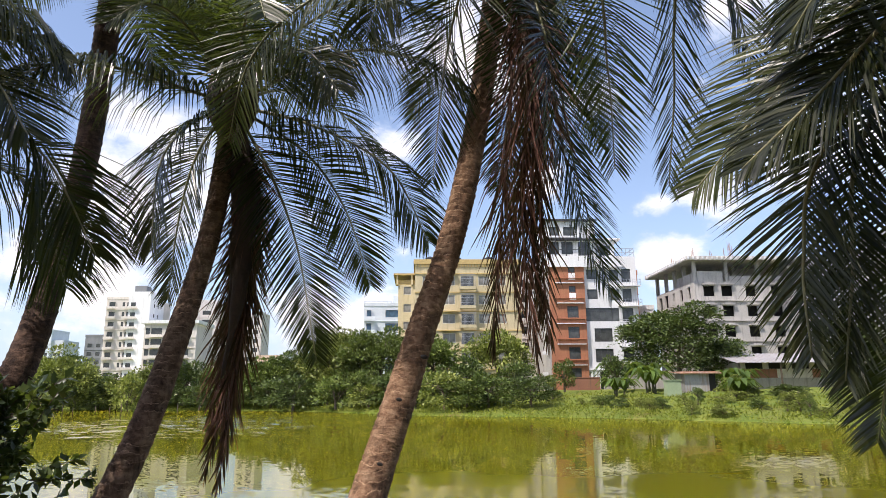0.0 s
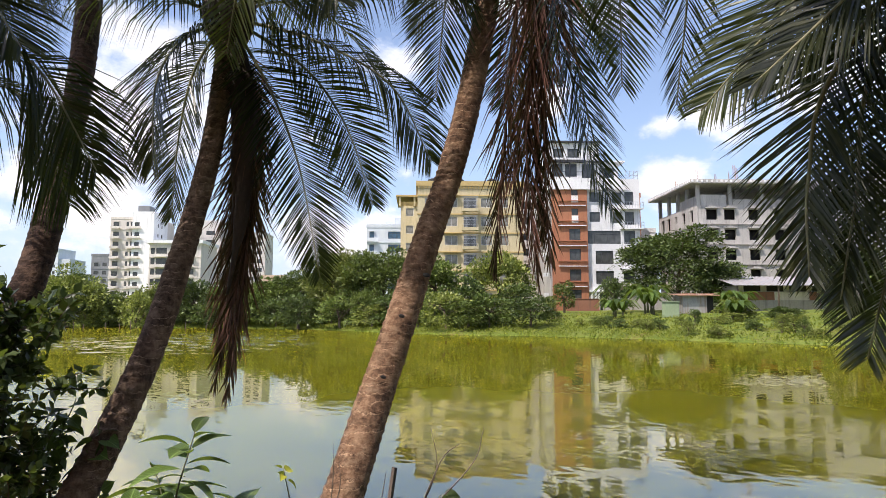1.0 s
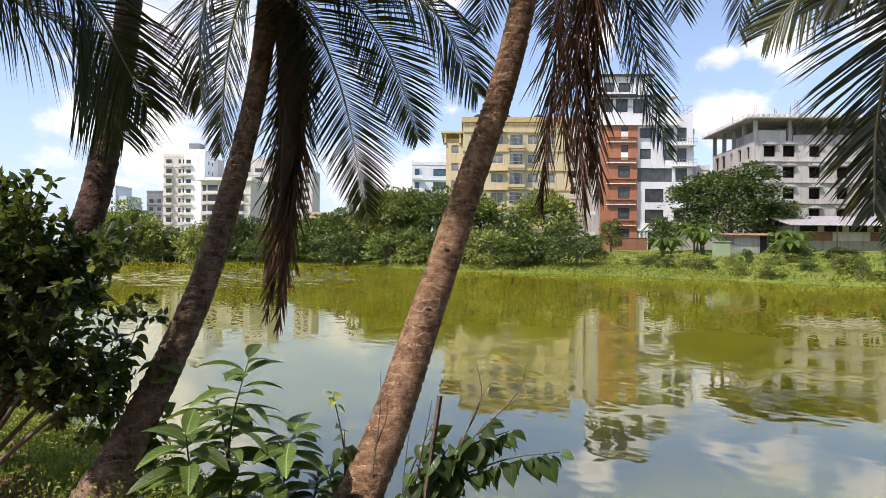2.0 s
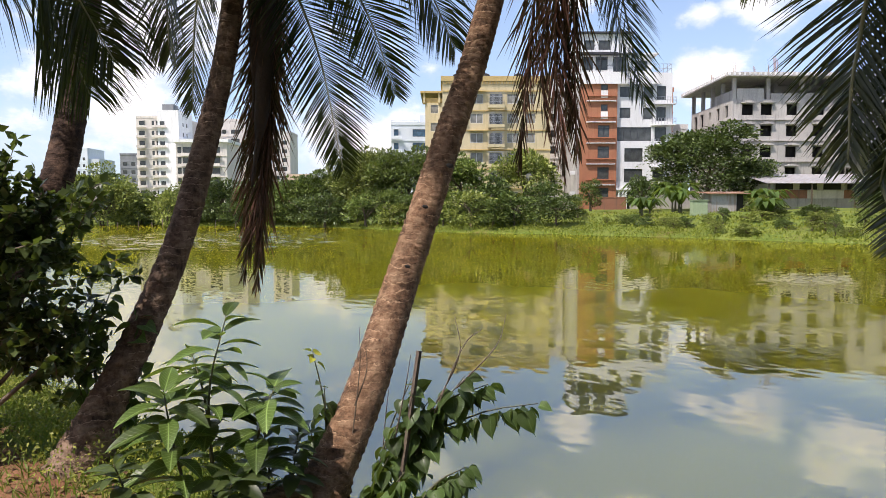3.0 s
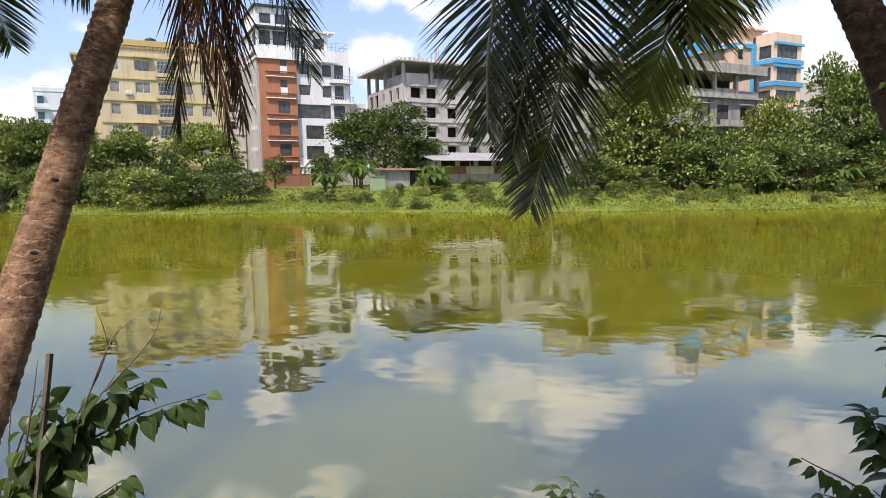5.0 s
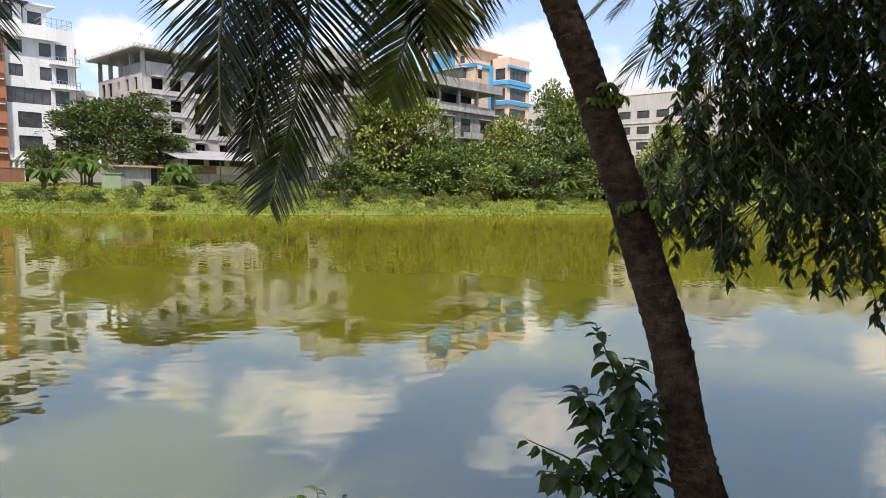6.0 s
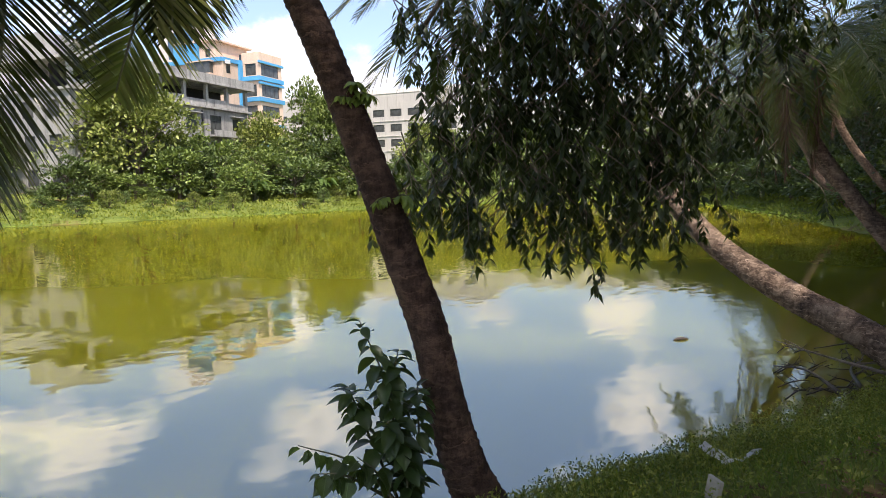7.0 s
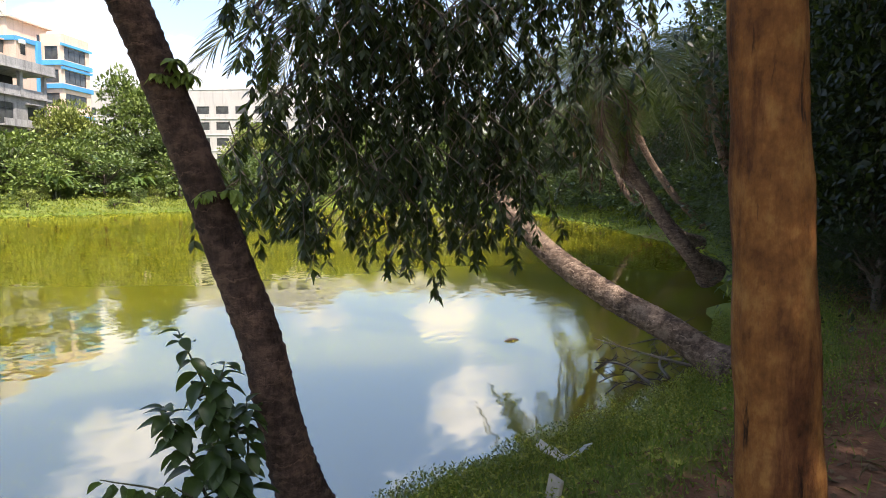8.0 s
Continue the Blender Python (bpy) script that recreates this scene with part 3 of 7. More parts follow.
def wall_face(bm, o, u, n, W, H, holes, depth=0.3):
    """A wall face W by H from the corner o along u, with openings that go depth into it. n points inwards."""
    o, u, n = Vector(o), Vector(u), Vector(n)
    holes = [tuple(round(c, 3) for c in h) for h in holes]
    us = sorted({0.0, round(W, 3), *[h[0] for h in holes], *[h[1] for h in holes]})
    vs = sorted({0.0, round(H, 3), *[h[2] for h in holes], *[h[3] for h in holes]})
    at = lambda a, b, d=0.0: o + u * a + Vector((0, 0, b)) + n * d
    cache = {}

    def vert(a, b):
        k = (round(a, 4), round(b, 4))
        if k not in cache:
            cache[k] = bm.verts.new(at(a, b))
        return cache[k]
    for a0, a1 in zip(us, us[1:]):
        for b0, b1 in zip(vs, vs[1:]):
            ca, cb = (a0 + a1) / 2, (b0 + b1) / 2
            if not any(h[0] < ca < h[1] and h[2] < cb < h[3] for h in holes):
                bm.faces.new([vert(a0, b0), vert(a1, b0), vert(a1, b1), vert(a0, b1)])
    for a0, a1, b0, b1 in holes:
        for p, q in (((a0, b0), (a1, b0)), ((a1, b0), (a1, b1)), ((a1, b1), (a0, b1)), ((a0, b1), (a0, b0))):
            bm.faces.new([bm.verts.new(at(*p)), bm.verts.new(at(*q)), bm.verts.new(at(*q, depth)), bm.verts.new(at(*p, depth))])


def block(parent, name, x0, x1, y0, y1, z0, z1, material, front=(), left=(), kind="m", label="", glazed=True, right=()):
    """A storeyed block under a building. Openings: front (facing -y) from x0, left (facing -x) from y0, right (facing +x) from y0; each (from, to, lower, upper) above z0."""
    bm = bmesh.new()
    W, D, H = x1 - x0, y1 - y0, z1 - z0
    wall_face(bm, (x0, y0, z0), (1, 0, 0), (0, 1, 0), W, H, list(front))
    wall_face(bm, (x0, y0, z0), (0, 1, 0), (1, 0, 0), D, H, list(left))
    wall_face(bm, (x1, y0, z0), (0, 1, 0), (-1, 0, 0), D, H, list(right))
    wall_face(bm, (x0, y1, z0), (1, 0, 0), (0, -1, 0), W, H, [])
    bm.faces.new([bm.verts.new(p) for p in ((x0, y0, z1), (x1, y0, z1), (x1, y1, z1), (x0, y1, z1))])
    bmesh.ops.recalc_face_normals(bm, faces=bm.faces)
    ob = part(name, bm, material, parent, label)
    for holes, place in ((front, lambda a: pose(x0 + a, y0, 0)), (left, lambda a: pose(x0, y0 + a, 0, 0, 0, -90)), (right, lambda a: pose(x1, y0 + a, 0, 0, 0, 90))):
        for a0, a1, b0, b1 in holes:
            m = place((a0 + a1) / 2)
            m.translation.z = z0 + b0
            if glazed:
                add_window(parent, m, a1 - a0, b1 - b0, kind)
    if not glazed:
        # solid near-black box gives the shade inside the empty openings
        part("dark_room", boxes((x0 + 1.2, x1 - 1.2, y0 + 1.2, y1 - 1.2, z0 + 0.1, z1 - 0.3)), M_void, parent, "near-black box giving the shade of rooms behind the openings")
    return ob


def rows(storeys, first, step, cols, h, lo=0.9):
    """Openings in rows: cols as (from, to), one row a storey."""
    return [(a, b, first + i * step + lo, first + i * step + lo + h) for i in range(storeys) for a, b in cols]


def slab(parent, name, dims, material, label=""):
    return part(name, boxes(dims), material, parent, label)


def railing(parent, x0, x1, y0, y1, z, h=1.0, step=0.6):
    """A steel rail with posts round the front and sides."""
    bm = bmesh.new()
    for k in (0.5, 1.0):
        box(bm, x0, x1, y0, y0 + 0.05, z + h * k - 0.05, z + h * k)
        box(bm, x0, x0 + 0.05, y0 + 0.05, y1, z + h * k - 0.05, z + h * k)
        box(bm, x1 - 0.05, x1, y0 + 0.05, y1, z + h * k - 0.05, z + h * k)
    n = max(2, int((x1 - x0) / step))
    for i in range(n + 1):
        x = x0 + (x1 - x0 - 0.05) * i / n
        box(bm, x, x + 0.045, y0 + 0.003, y0 + 0.047, z, z + h - 0.052)
    return part("railing", bm, M_alu, parent)


def ac_unit(parent, x, y, z):
    bm = boxes((x - 0.42, x + 0.42, y - 0.35, y - 0.003, z, z + 0.55))
    box(bm, x - 0.30, x + 0.10, y - 0.372, y - 0.352, z + 0.1, z + 0.46)
    return part("air_conditioner", bm, M_ac, parent, "white outdoor air-conditioner unit")


def water_tank(parent, x, y, z, r=0.7, h=1.3):
    bm = bmesh.new()
    bmesh.ops.create_cone(bm, cap_ends=True, segments=20, radius1=r, radius2=r, depth=h, matrix=Matrix.Translation((x, y, z + h / 2)))
    bmesh.ops.create_cone(bm, cap_ends=True, segments=20, radius1=r, radius2=r * 0.3, depth=0.3, matrix=Matrix.Translation((x, y, z + h + 0.152)))
    return part("water_tank", bm, M_metal, parent, "black plastic roof water tank")


def rods(parent, places, z, h=1.1):
    rng = random.Random(5)
    bm = bmesh.new()
    for x, y in places:
        for k in range(4):
            dx, dy = rng.uniform(-0.2, 0.2), rng.uniform(-0.2, 0.2)
            box(bm, x + dx, x + dx + 0.04, y + dy, y + dy + 0.04, z, z + h * rng.uniform(0.7, 1.2))
    return part("reinforcing_bar", bm, M_rust, parent, "bare rusty reinforcing bars")


def yellow_house():
    b = thing("apartment_building", 6, 108, 2.4, "ochre-yellow seven-storey apartment building with ledges and balconies", "building")
    b.matrix_basis = Matrix()
    x0, x1, y0 = -0.5, 16.5, 103.0
    cols = [(1.2, 2.4), (4.4, 6.4), (10.2, 12.0), (13.2, 14.6)]
    fr = rows(6, 0.4, 3.05, cols, 1.5)
    block(b, "wall", x0, x1, y0, y0 + 12, 2.4, 22.4, M_yellow, fr, rows(6, 0.4, 3.05, [(2, 3.2), (6, 7.2)], 1.4), kind="w")
    slab(b, "parapet", (x0 - 0.25, x1 + 0.25, y0 - 0.25, y0 + 12.2, 22.404, 23.2), M_yellow_d)
    for i in range(34):
        x = x0 + 0.1 + i * 0.47
        slab(b, "bracket", (x, x + 0.2, y0 - 0.2, y0 - 0.004, 22.0, 22.4), M_yellow_d)
    for i in range(7):
        z = 2.6 + 3.05 * i
        slab(b, "ledge", (x0 - 0.06, x1 + 0.06, y0 - 0.14, y0 - 0.004, z - 0.1, z + 0.08), M_yellow_d)
    for i in range(6):
        z = 2.9 + 3.05 * i
        part("balcony", boxes((6.6, 9.2, y0 - 1.2, y0 - 0.15, z, z + 0.14), (6.6, 9.2, y0 - 1.2, y0 - 1.1, z + 0.144, z + 0.5), (6.6, 6.7, y0 - 1.1, y0 - 0.15, z + 0.144, z + 0.95), (9.1, 9.2, y0 - 1.1, y0 - 0.15, z + 0.144, z + 0.95)), M_yellow, b)
        g = bmesh.new()
        for k in range(14):
            x = 6.72 + k * 0.18
            box(g, x, x + 0.03, y0 - 1.17, y0 - 1.14, z + 0.504, z + (2.4 if k % 2 else 2.4))
        for zz in (0.95, 1.7, 2.38):
            box(g, 6.7, 9.1, y0 - 1.139, y0 - 1.115, z + zz, z + zz + 0.04)
        part("grille", g, M_alu, b, "painted steel balcony grille")
        part("balcony_door", boxes((6.9, 8.9, y0 - 0.05, y0 - 0.006, z + 0.16, z + 2.3)), M_pane, b)
        if i in (1, 2, 4):
            ac_unit(b, 3.0, y0, z + 0.5)
        if i in (0, 2, 3, 5):
            slab(b, "sunshade", (x0 + 4.1, x0 + 6.7, y0 - 0.7, y0 - 0.15, z + 2.62, z + 2.72), M_yellow_d)
    block(b, "side_block", -3.4, x0 - 0.004, y0 + 7, y0 + 18, 2.4, 20.2, M_yellow, rows(6, 0.2, 3.0, [(0.9, 2.2)], 1.4), rows(6, 0.2, 3.0, [(2, 3.4), (6, 7.4)], 1.4), kind="w")
    slab(b, "side_roof", (-4.2, x0 - 0.004, y0 + 6.4, y0 + 18.4, 21.8, 22.1), M_yellow_d, "overhanging flat roof on thin posts")
    for x in (-3.7, -1.2):
        slab(b, "post", (x, x + 0.3, y0 + 6.7, y0 + 7.0, 20.2, 21.8), M_yellow)
    slab(b, "side_parapet", (-3.7, x0 - 0.006, y0 + 7.004, y0 + 7.2, 20.204, 21.0), M_yellow_d)
    for x in (2, 6.5, 12):
        water_tank(b, x, y0 + 5, 23.2, 0.8, 1.2)


yellow_house()


def red_white_house():
    b = thing("apartment_building", 0, 0, 0, "modern terracotta and white apartment building with a stepped roof terrace", "building")
    y0 = 96.5
    x0, xm, x1 = 19.7, 25.1, 33.3
    st = 3.05
    red = []
    for i in range(6):
        z = 3.3 + st * i - 2.4
        red.append((2.6, 4.3, z + 0.5, z + 2.2) if i < 4 else (3.0, 4.0, z + 1.2, z + 2.2))
    block(b, "red_wall", x0, xm, y0 - 0.6, y0 + 11, 2.4, 20.6, M_red, red[:6], rows(5, 1.2, st, [(1.5, 2.6), (5.0, 6.2)], 1.4), label="terracotta-painted front wall")
    for i in range(5):
        z = 5.9 + st * i
        slab(b, "ledge", (x0 + 0.9, xm - 0.25, y0 - 0.95, y0 - 0.604, z, z + 0.12), M_white, "thin white ledge")
        slab(b, "ledge", (x0 + 0.9, xm - 0.25, y0 - 0.9, y0 - 0.604, z + 0.75, z + 0.83), M_red)
    for i in range(2):
        z = 2.4 + 12.35 + st * i + 0.95
        slab(b, "spandrel", (x0 + 3.0, x0 + 4.0, y0 - 0.66, y0 - 0.604, z - 0.1, z + 0.95), M_white)
    slab(b, "corner_pier", (x0 - 0.30, x0 - 0.004, y0 - 0.4, y0 + 10, 2.4, 20.6), M_concrete)
    for i in range(5):
        ac_unit(b, x0 - 0.6, y0 + 1.5, 4.5 + i * st)
    st2 = []
    for i in range(6):
        z = 0.4 + st * i
        if i == 0:
            st2 += [(1.6, 3.8, 0.0, 2.6), (5.2, 7.2, 0.9, 2.3)]
        elif i == 3:
            st2 += [(0.15, 5.2, z + 0.5, z + 2.5), (5.7, 7.4, z + 0.5, z + 2.5)]
        elif i > 3:
            st2 += [(0.5, 2.1, z + 0.8, z + 2.3), (4.0, 5.4, z + 0.6, z + 2.3), (5.9, 7.3, z + 0.4, z + 2.4)]
        else:
            st2 += [(1.3, 4.0, z + 0.5, z + 2.5), (5.5, 7.1, z + 0.7, z + 2.4)]
    block(b, "white_wall", xm + 0.004, x1, y0, y0 + 11, 2.4, 22.4, M_white, st2, right=rows(5, 1.0, st, [(2, 4), (6, 8)], 1.5), label="white-painted front wall")
    slab(b, "white_band", (x0 - 0.5, x1 - 2.4, y0 - 0.9, y0 - 0.61, 20.61, 22.3), M_white)
    slab(b, "terrace_floor", (x0 - 0.5, xm, y0 - 0.6, y0 + 10.9, 20.61, 20.9), M_white)
    block(b, "roof_room", x0 + 0.2, xm + 2.6, y0 + 1.4, y0 + 10, 22.41, 28.3, M_white, [(0.4, 2.0, 0.6, 2.6), (2.4, 4.2, 0.6, 2.6), (5.0, 6.8, 0.4, 2.6), (0.6, 2.2, 3.6, 5.0), (2.8, 4.6, 3.6, 5.0)], [(1, 3, 0.5, 2.5), (4, 6, 0.5, 2.5)], label="white roof-top room")
    slab(b, "roof_slab", (x0 - 0.2, xm + 3.2, y0 + 0.6, y0 + 10.4, 25.2, 25.4), M_metal, "black steel canopy edge")
    slab(b, "roof_cap", (x0 - 0.1, xm + 2.9, y0 + 1.0, y0 + 10.3, 28.31, 28.6), M_metal)
    bars = [(x, x + 0.14, y0 - 0.55, y0 - 0.41, 22.3, 25.096) for x in (x0 - 0.4, x0 + 1.2, x0 + 2.8, xm - 0.2)]
    bars += [(x0 - 0.4, xm, y0 - 0.56, y0 - 0.4, 25.1, 25.25), (x0 - 0.4, xm, y0 - 0.565, y0 - 0.556, 23.3, 23.4), (x0 - 0.4, x0 - 0.26, y0 - 0.39, y0 + 0.59, 25.1, 25.195), (x0 - 0.4, x0 - 0.26, y0 - 0.39, y0 + 4, 23.3, 23.4)]
    for d in bars:
        part("pergola_bar", boxes(d), M_metal, b)
    block(b, "stair_head", xm + 3.2, xm + 6.0, y0 + 3, y0 + 9, 22.41, 25.6, M_white, [(0.5, 2.2, 0.8, 2.4)])
    slab(b, "stair_roof", (xm + 3.0, xm + 6.9, y0 + 2.4, y0 + 9.2, 25.61, 25.85), M_white)
    railing(b, xm + 4.4, x1 - 0.1, y0 + 0.1, y0 + 6, 22.41, 1.3)
    for i in range(5):
        slab(b, "balcony", (x1 - 3.1, x1 + 0.35, y0 - 0.9, y0 - 0.004, 5.5 + i * st, 5.66 + i * st), M_white)
        railing(b, x1 - 3.1, x1 + 0.35, y0 - 0.88, y0 - 0.1, 5.66 + i * st, 0.9, 0.4)
    for x in (xm + 0.3, xm + 0.95, xm + 1.4):
        slab(b, "column", (x, x + 0.25, y0 - 0.5, y0 - 0.2, 2.2, 5.2), M_white)
    slab(b, "porch_roof", (xm + 0.01, x1, y0 - 0.62, y0 - 0.006, 5.2, 5.45), M_white)


red_white_house()


def plain_house(label, x0, x1, y0, y1, z0, z1, material, cols_f, cols_l, st=3.0, first=0.6, kind="m", win_h=1.4, bands=None, parapet=0.8, tanks=(), right=()):
    b = thing("apartment_building", 0, 0, 0, label, "building")
    n = int((z1 - z0 - first) / st + 0.01)
    block(b, "wall", x0, x1, y0, y1, z0, z1, material, rows(n, first, st, cols_f, win_h), rows(n, first, st, cols_l, win_h), kind=kind, right=rows(n, first, st, right, win_h))
    part("parapet", boxes((x0 - 0.1, x1 + 0.1, y0 - 0.1, y0 + 0.15, z1 + 0.004, z1 + parapet), (x0 - 0.1, x0 + 0.15, y0 + 0.154, y1, z1 + 0.004, z1 + parapet), (x1 - 0.15, x1 + 0.1, y0 + 0.154, y1, z1 + 0.004, z1 + parapet)), bands or material, b)
    for i in range(n):
        z = z0 + first + st * i
        slab(b, "ledge", (x0 - 0.05, x1 + 0.05, y0 - 0.16, y0 - 0.004, z - 0.08, z + 0.06), bands or material)
        if cols_l:
            slab(b, "ledge", (x0 - 0.16, x0 - 0.055, y0, y1, z - 0.08, z + 0.06), bands or material)
        for a, c in cols_f[::2]:
            slab(b, "sunshade", (x0 + a - 0.15, x0 + c + 0.15, y0 - 0.55, y0 - 0.165, z + 0.9 + win_h + 0.05, z + 0.9 + win_h + 0.13), bands or material)
    for x, y in tanks:
        water_tank(b, x, y, z1)
    return b


def white_left_houses():
    b = plain_house("tall white nine-storey apartment block with pinkish balconies", -96.5, -83.5, 204.5, 222, 2.4, 31.0, M_cream, [(0.8, 2.6), (4.8, 5.6), (6.2, 9.6)], [], st=3.1, kind="m", win_h=1.5, right=[(3, 4.2), (9, 10.2)])
    for i in range(9):
        z = 3.2 + 3.1 * i
        for a, c in ((0.4, 3.2), (5.4, 9.8)):
            part("balcony", boxes((-96.5 + a, -96.5 + c, 203.2, 204.3, z, z + 0.15), (-96.5 + a, -96.5 + c, 203.2, 203.3, z + 0.154, z + 0.7)), M_cream, b)
    block(b, "lift_tower", -89.6, -83.0, 203.9, 215, 2.4, 33.4, M_white, rows(9, 0.6, 3.1, [(0.7, 2.2)], 1.3), right=rows(9, 0.6, 3.1, [(3, 4), (6, 7)], 1.2), label="plain white stair and lift tower")
    slab(b, "tower_cap", (-88.5, -85.0, 205, 209, 33.41, 35.4), M_darkgrey)
    b = plain_house("cream apartment block with dark balcony openings", -82.0, -66.5, 199, 214, 2.4, 22.4, M_cream, [(0.4, 1.6), (2.0, 5.2), (9.8, 13.4)], [], st=3.15, win_h=1.9)
    slab(b, "roof_band", (-83, -65.8, 198.2, 214.2, 22.9, 23.9), M_white)
    for i in range(6):
        z = 3.0 + 3.15 * i
        for a, c in ((1.9, 5.4), (9.6, 13.6)):
            part("balcony", boxes((-82 + a, -82 + c, 197.9, 198.8, z, z + 0.15), (-82 + a, -82 + c, 197.9, 198.0, z + 0.154, z + 0.9)), M_cream, b)
    b = plain_house("white apartment block behind the palms", -78, -69, 226, 240, 2.4, 33.0, M_cream, [(1, 2.4), (4, 7)], [], st=3.1)
    plain_house("narrow white apartment tower beside trees", -61.5, -55.0, 232, 244, 2.4, 29.6, M_cream, [(0.8, 2.6), (3.6, 5.4)], [], st=3.1)
    plain_house("dark grey unpainted apartment block", -125, -114.5, 251, 265, 2.4, 23.4, M_darkgrey, [(1, 2.6), (4.2, 5.8), (7.4, 9)], [], st=3.1)
    b = plain_house("distant bluish-grey stepped apartment block", -173, -167, 305, 320, 2.4, 30.6, M_pale, [(1, 2.2), (3.6, 4.8)], [], st=3.1)
    block(b, "lower_wing", -167, -162, 306, 320, 2.4, 26.5, M_pale, rows(7, 0.6, 3.1, [(1, 2), (3, 4)], 1.4))
    plain_house("low pinkish house among the trees", -52, -44.5, 215, 226, 2.4, 13.4, M_peach, [(1, 2.4), (4, 5.4)], [], st=3.1)
    plain_house("low grey house behind bushes", -43.5, -36, 210, 222, 2.4, 11.6, M_darkgrey, [(1, 2.6), (4, 6)], [], st=3.0)
    b = plain_house("white five-storey house with blue windows", -12.6, 2.5, 152.5, 166, 2.4, 22.0, M_pale, [(0.6, 1.7), (5.0, 8.0), (11.5, 13.2)], [], st=3.1, kind="b", win_h=1.7)
    slab(b, "roof_block", (-6.0, 2.0, 154, 164, 22.3, 24.6), M_pale)
    for i in range(6):
        part("balcony", boxes((-12.6, -10.0, 151.4, 152.3, 3.2 + 3.1 * i, 3.35 + 3.1 * i), (-12.6, -10.0, 151.4, 151.5, 3.354 + 3.1 * i, 4.0 + 3.1 * i)), M_pale, b)
    railing(b, -12.6, -6.2, 152.6, 158, 22.0, 1.2, 0.8)


white_left_houses()


def middle_houses():
    b = plain_house("dark red apartment block with a planted roof", 33.9, 37.4, 108, 118, 2.4, 21.6, M_red, [(0.7, 2.0)], [], st=3.05)
    b = plain_house("pale grey apartment block in the gap between buildings", 33.9, 40.0, 119, 128, 2.4, 18.4, M_white, [(0.6, 1.8), (2.6, 3.8), (4.6, 5.6)], [], st=3.05)
    b = plain_house("small white building with narrow windows", 34.4, 41.6, 112.6, 118, 2.4, 16.2, M_white, [(0.5, 1.5), (2.6, 3.6), (4.8, 5.8)], [(1, 2), (3, 4)], st=3.05, right=())


middle_houses()


def unfinished_house():
    b = thing("unfinished_building", 0, 0, 0, "unfinished bare concrete building with an open column-framed top floor", "building")
    x0, x1, y0, y1 = 42.4, 64.0, 97.0, 113.0
    z0, z1 = 2.4, 18.6
    fr = []
    lf = []
    for i in range(5):
        z = 0.9 + 3.1 * i
        fr += [(1.4, 3.1, z + 0.6, z + 2.2), (4.2, 5.9, z + 0.6, z + 2.2), (8.0, 9.6, z + 0.6, z + 2.2), (12, 13.6, z + 0.6, z + 2.2), (16, 17.6, z + 0.6, z + 2.2)]
        lf += [(1.6, 2.7, z + 0.5, z + 2.3), (4.6, 5.7, z + 0.5, z + 2.3), (7.8, 8.6, z + 1.0, z + 2.2), (10.8, 12.2, z + 0.2, z + 2.3), (13.4, 14.8, z + 0.2, z + 2.3)]
    block(b, "wall", x0, x1, y0, y1, z0, z1, M_concrete, fr, lf, glazed=False, label="bare concrete walls with empty window openings")
    for i in range(5):
        z = z0 + 0.9 + 3.1 * i
        slab(b, "ledge", (x0 - 0.12, x1, y0 - 0.25, y0 - 0.004, z - 0.15, z), M_concrete)
        slab(b, "ledge", (x0 - 0.25, x0 - 0.125, y0, y1, z - 0.15, z), M_concrete)
        for a in (1.2, 4.0, 7.8, 11.8):
            part("window_hood", boxes((x0 + a, x0 + a + 2.1, y0 - 0.45, y0 - 0.006, z + 2.35, z + 2.5), (x0 + a + 0.5, x0 + a + 1.6, y0 - 0.35, y0 - 0.008, z + 2.504, z + 2.7)), M_concrete, b)
    slab(b, "roof_slab", (x0 - 1.5, x1 + 0.5, y0 - 1.5, y1 + 1.0, 21.7, 22.3), M_concrete, "overhanging raw concrete roof slab")
    for i in range(26):
        slab(b, "beam_end", (x0 - 1.62, x0 - 1.505, y0 - 1.3 + i * 0.68, y0 - 1.0 + i * 0.68, 21.85, 22.2), M_white)
    for i in range(30):
        slab(b, "beam_end", (x0 - 1.4 + i * 0.75, x0 - 1.1 + i * 0.75, y0 - 1.62, y0 - 1.505, 21.85, 22.2), M_white)
    for x in (x0, x0 + 5, x0 + 10, x0 + 15, x1 - 0.5):
        slab(b, "column", (x, x + 0.5, y0, y0 + 0.5, 18.6, 21.7), M_concrete)
    for y in (y0 + 3.8, y0 + 7.6, y0 + 11.4, y1 - 0.5):
        slab(b, "column", (x0, x0 + 0.5, y, y + 0.5, 18.6, 21.7), M_concrete)
        slab(b, "column", (x0 + 8, x0 + 8.5, y, y + 0.5, 18.6, 21.7), M_concrete)
    slab(b, "parapet", (x0 + 0.6, x0 + 4.6, y0 + 0.05, y0 + 0.3, 18.61, 20.2), M_concrete)
    slab(b, "parapet", (x0 + 0.05, x0 + 0.3, y0 + 0.6, y0 + 6.6, 18.61, 20.0), M_concrete)
    slab(b, "parapet", (x0 + 5.6, x0 + 20, y0 + 0.05, y0 + 0.3, 18.61, 19.5), M_concrete)
    slab(b, "inner_wall", (x0 + 6.0, x1 - 2, y0 + 6.0, y0 + 6.3, 18.61, 21.69), M_concrete)
    rods(b, [(x0 + 0.2, y0), (x0 + 4, y0 + 2), (x0 + 5, y0), (x0 + 0.2, y0 + 8)], 22.3, 1.5)
    rods(b, [(x0 + 6.5, y0 + 1.0), (x0 + 7.0, y0 + 1.2)], 22.3, 2.4)


unfinished_house()


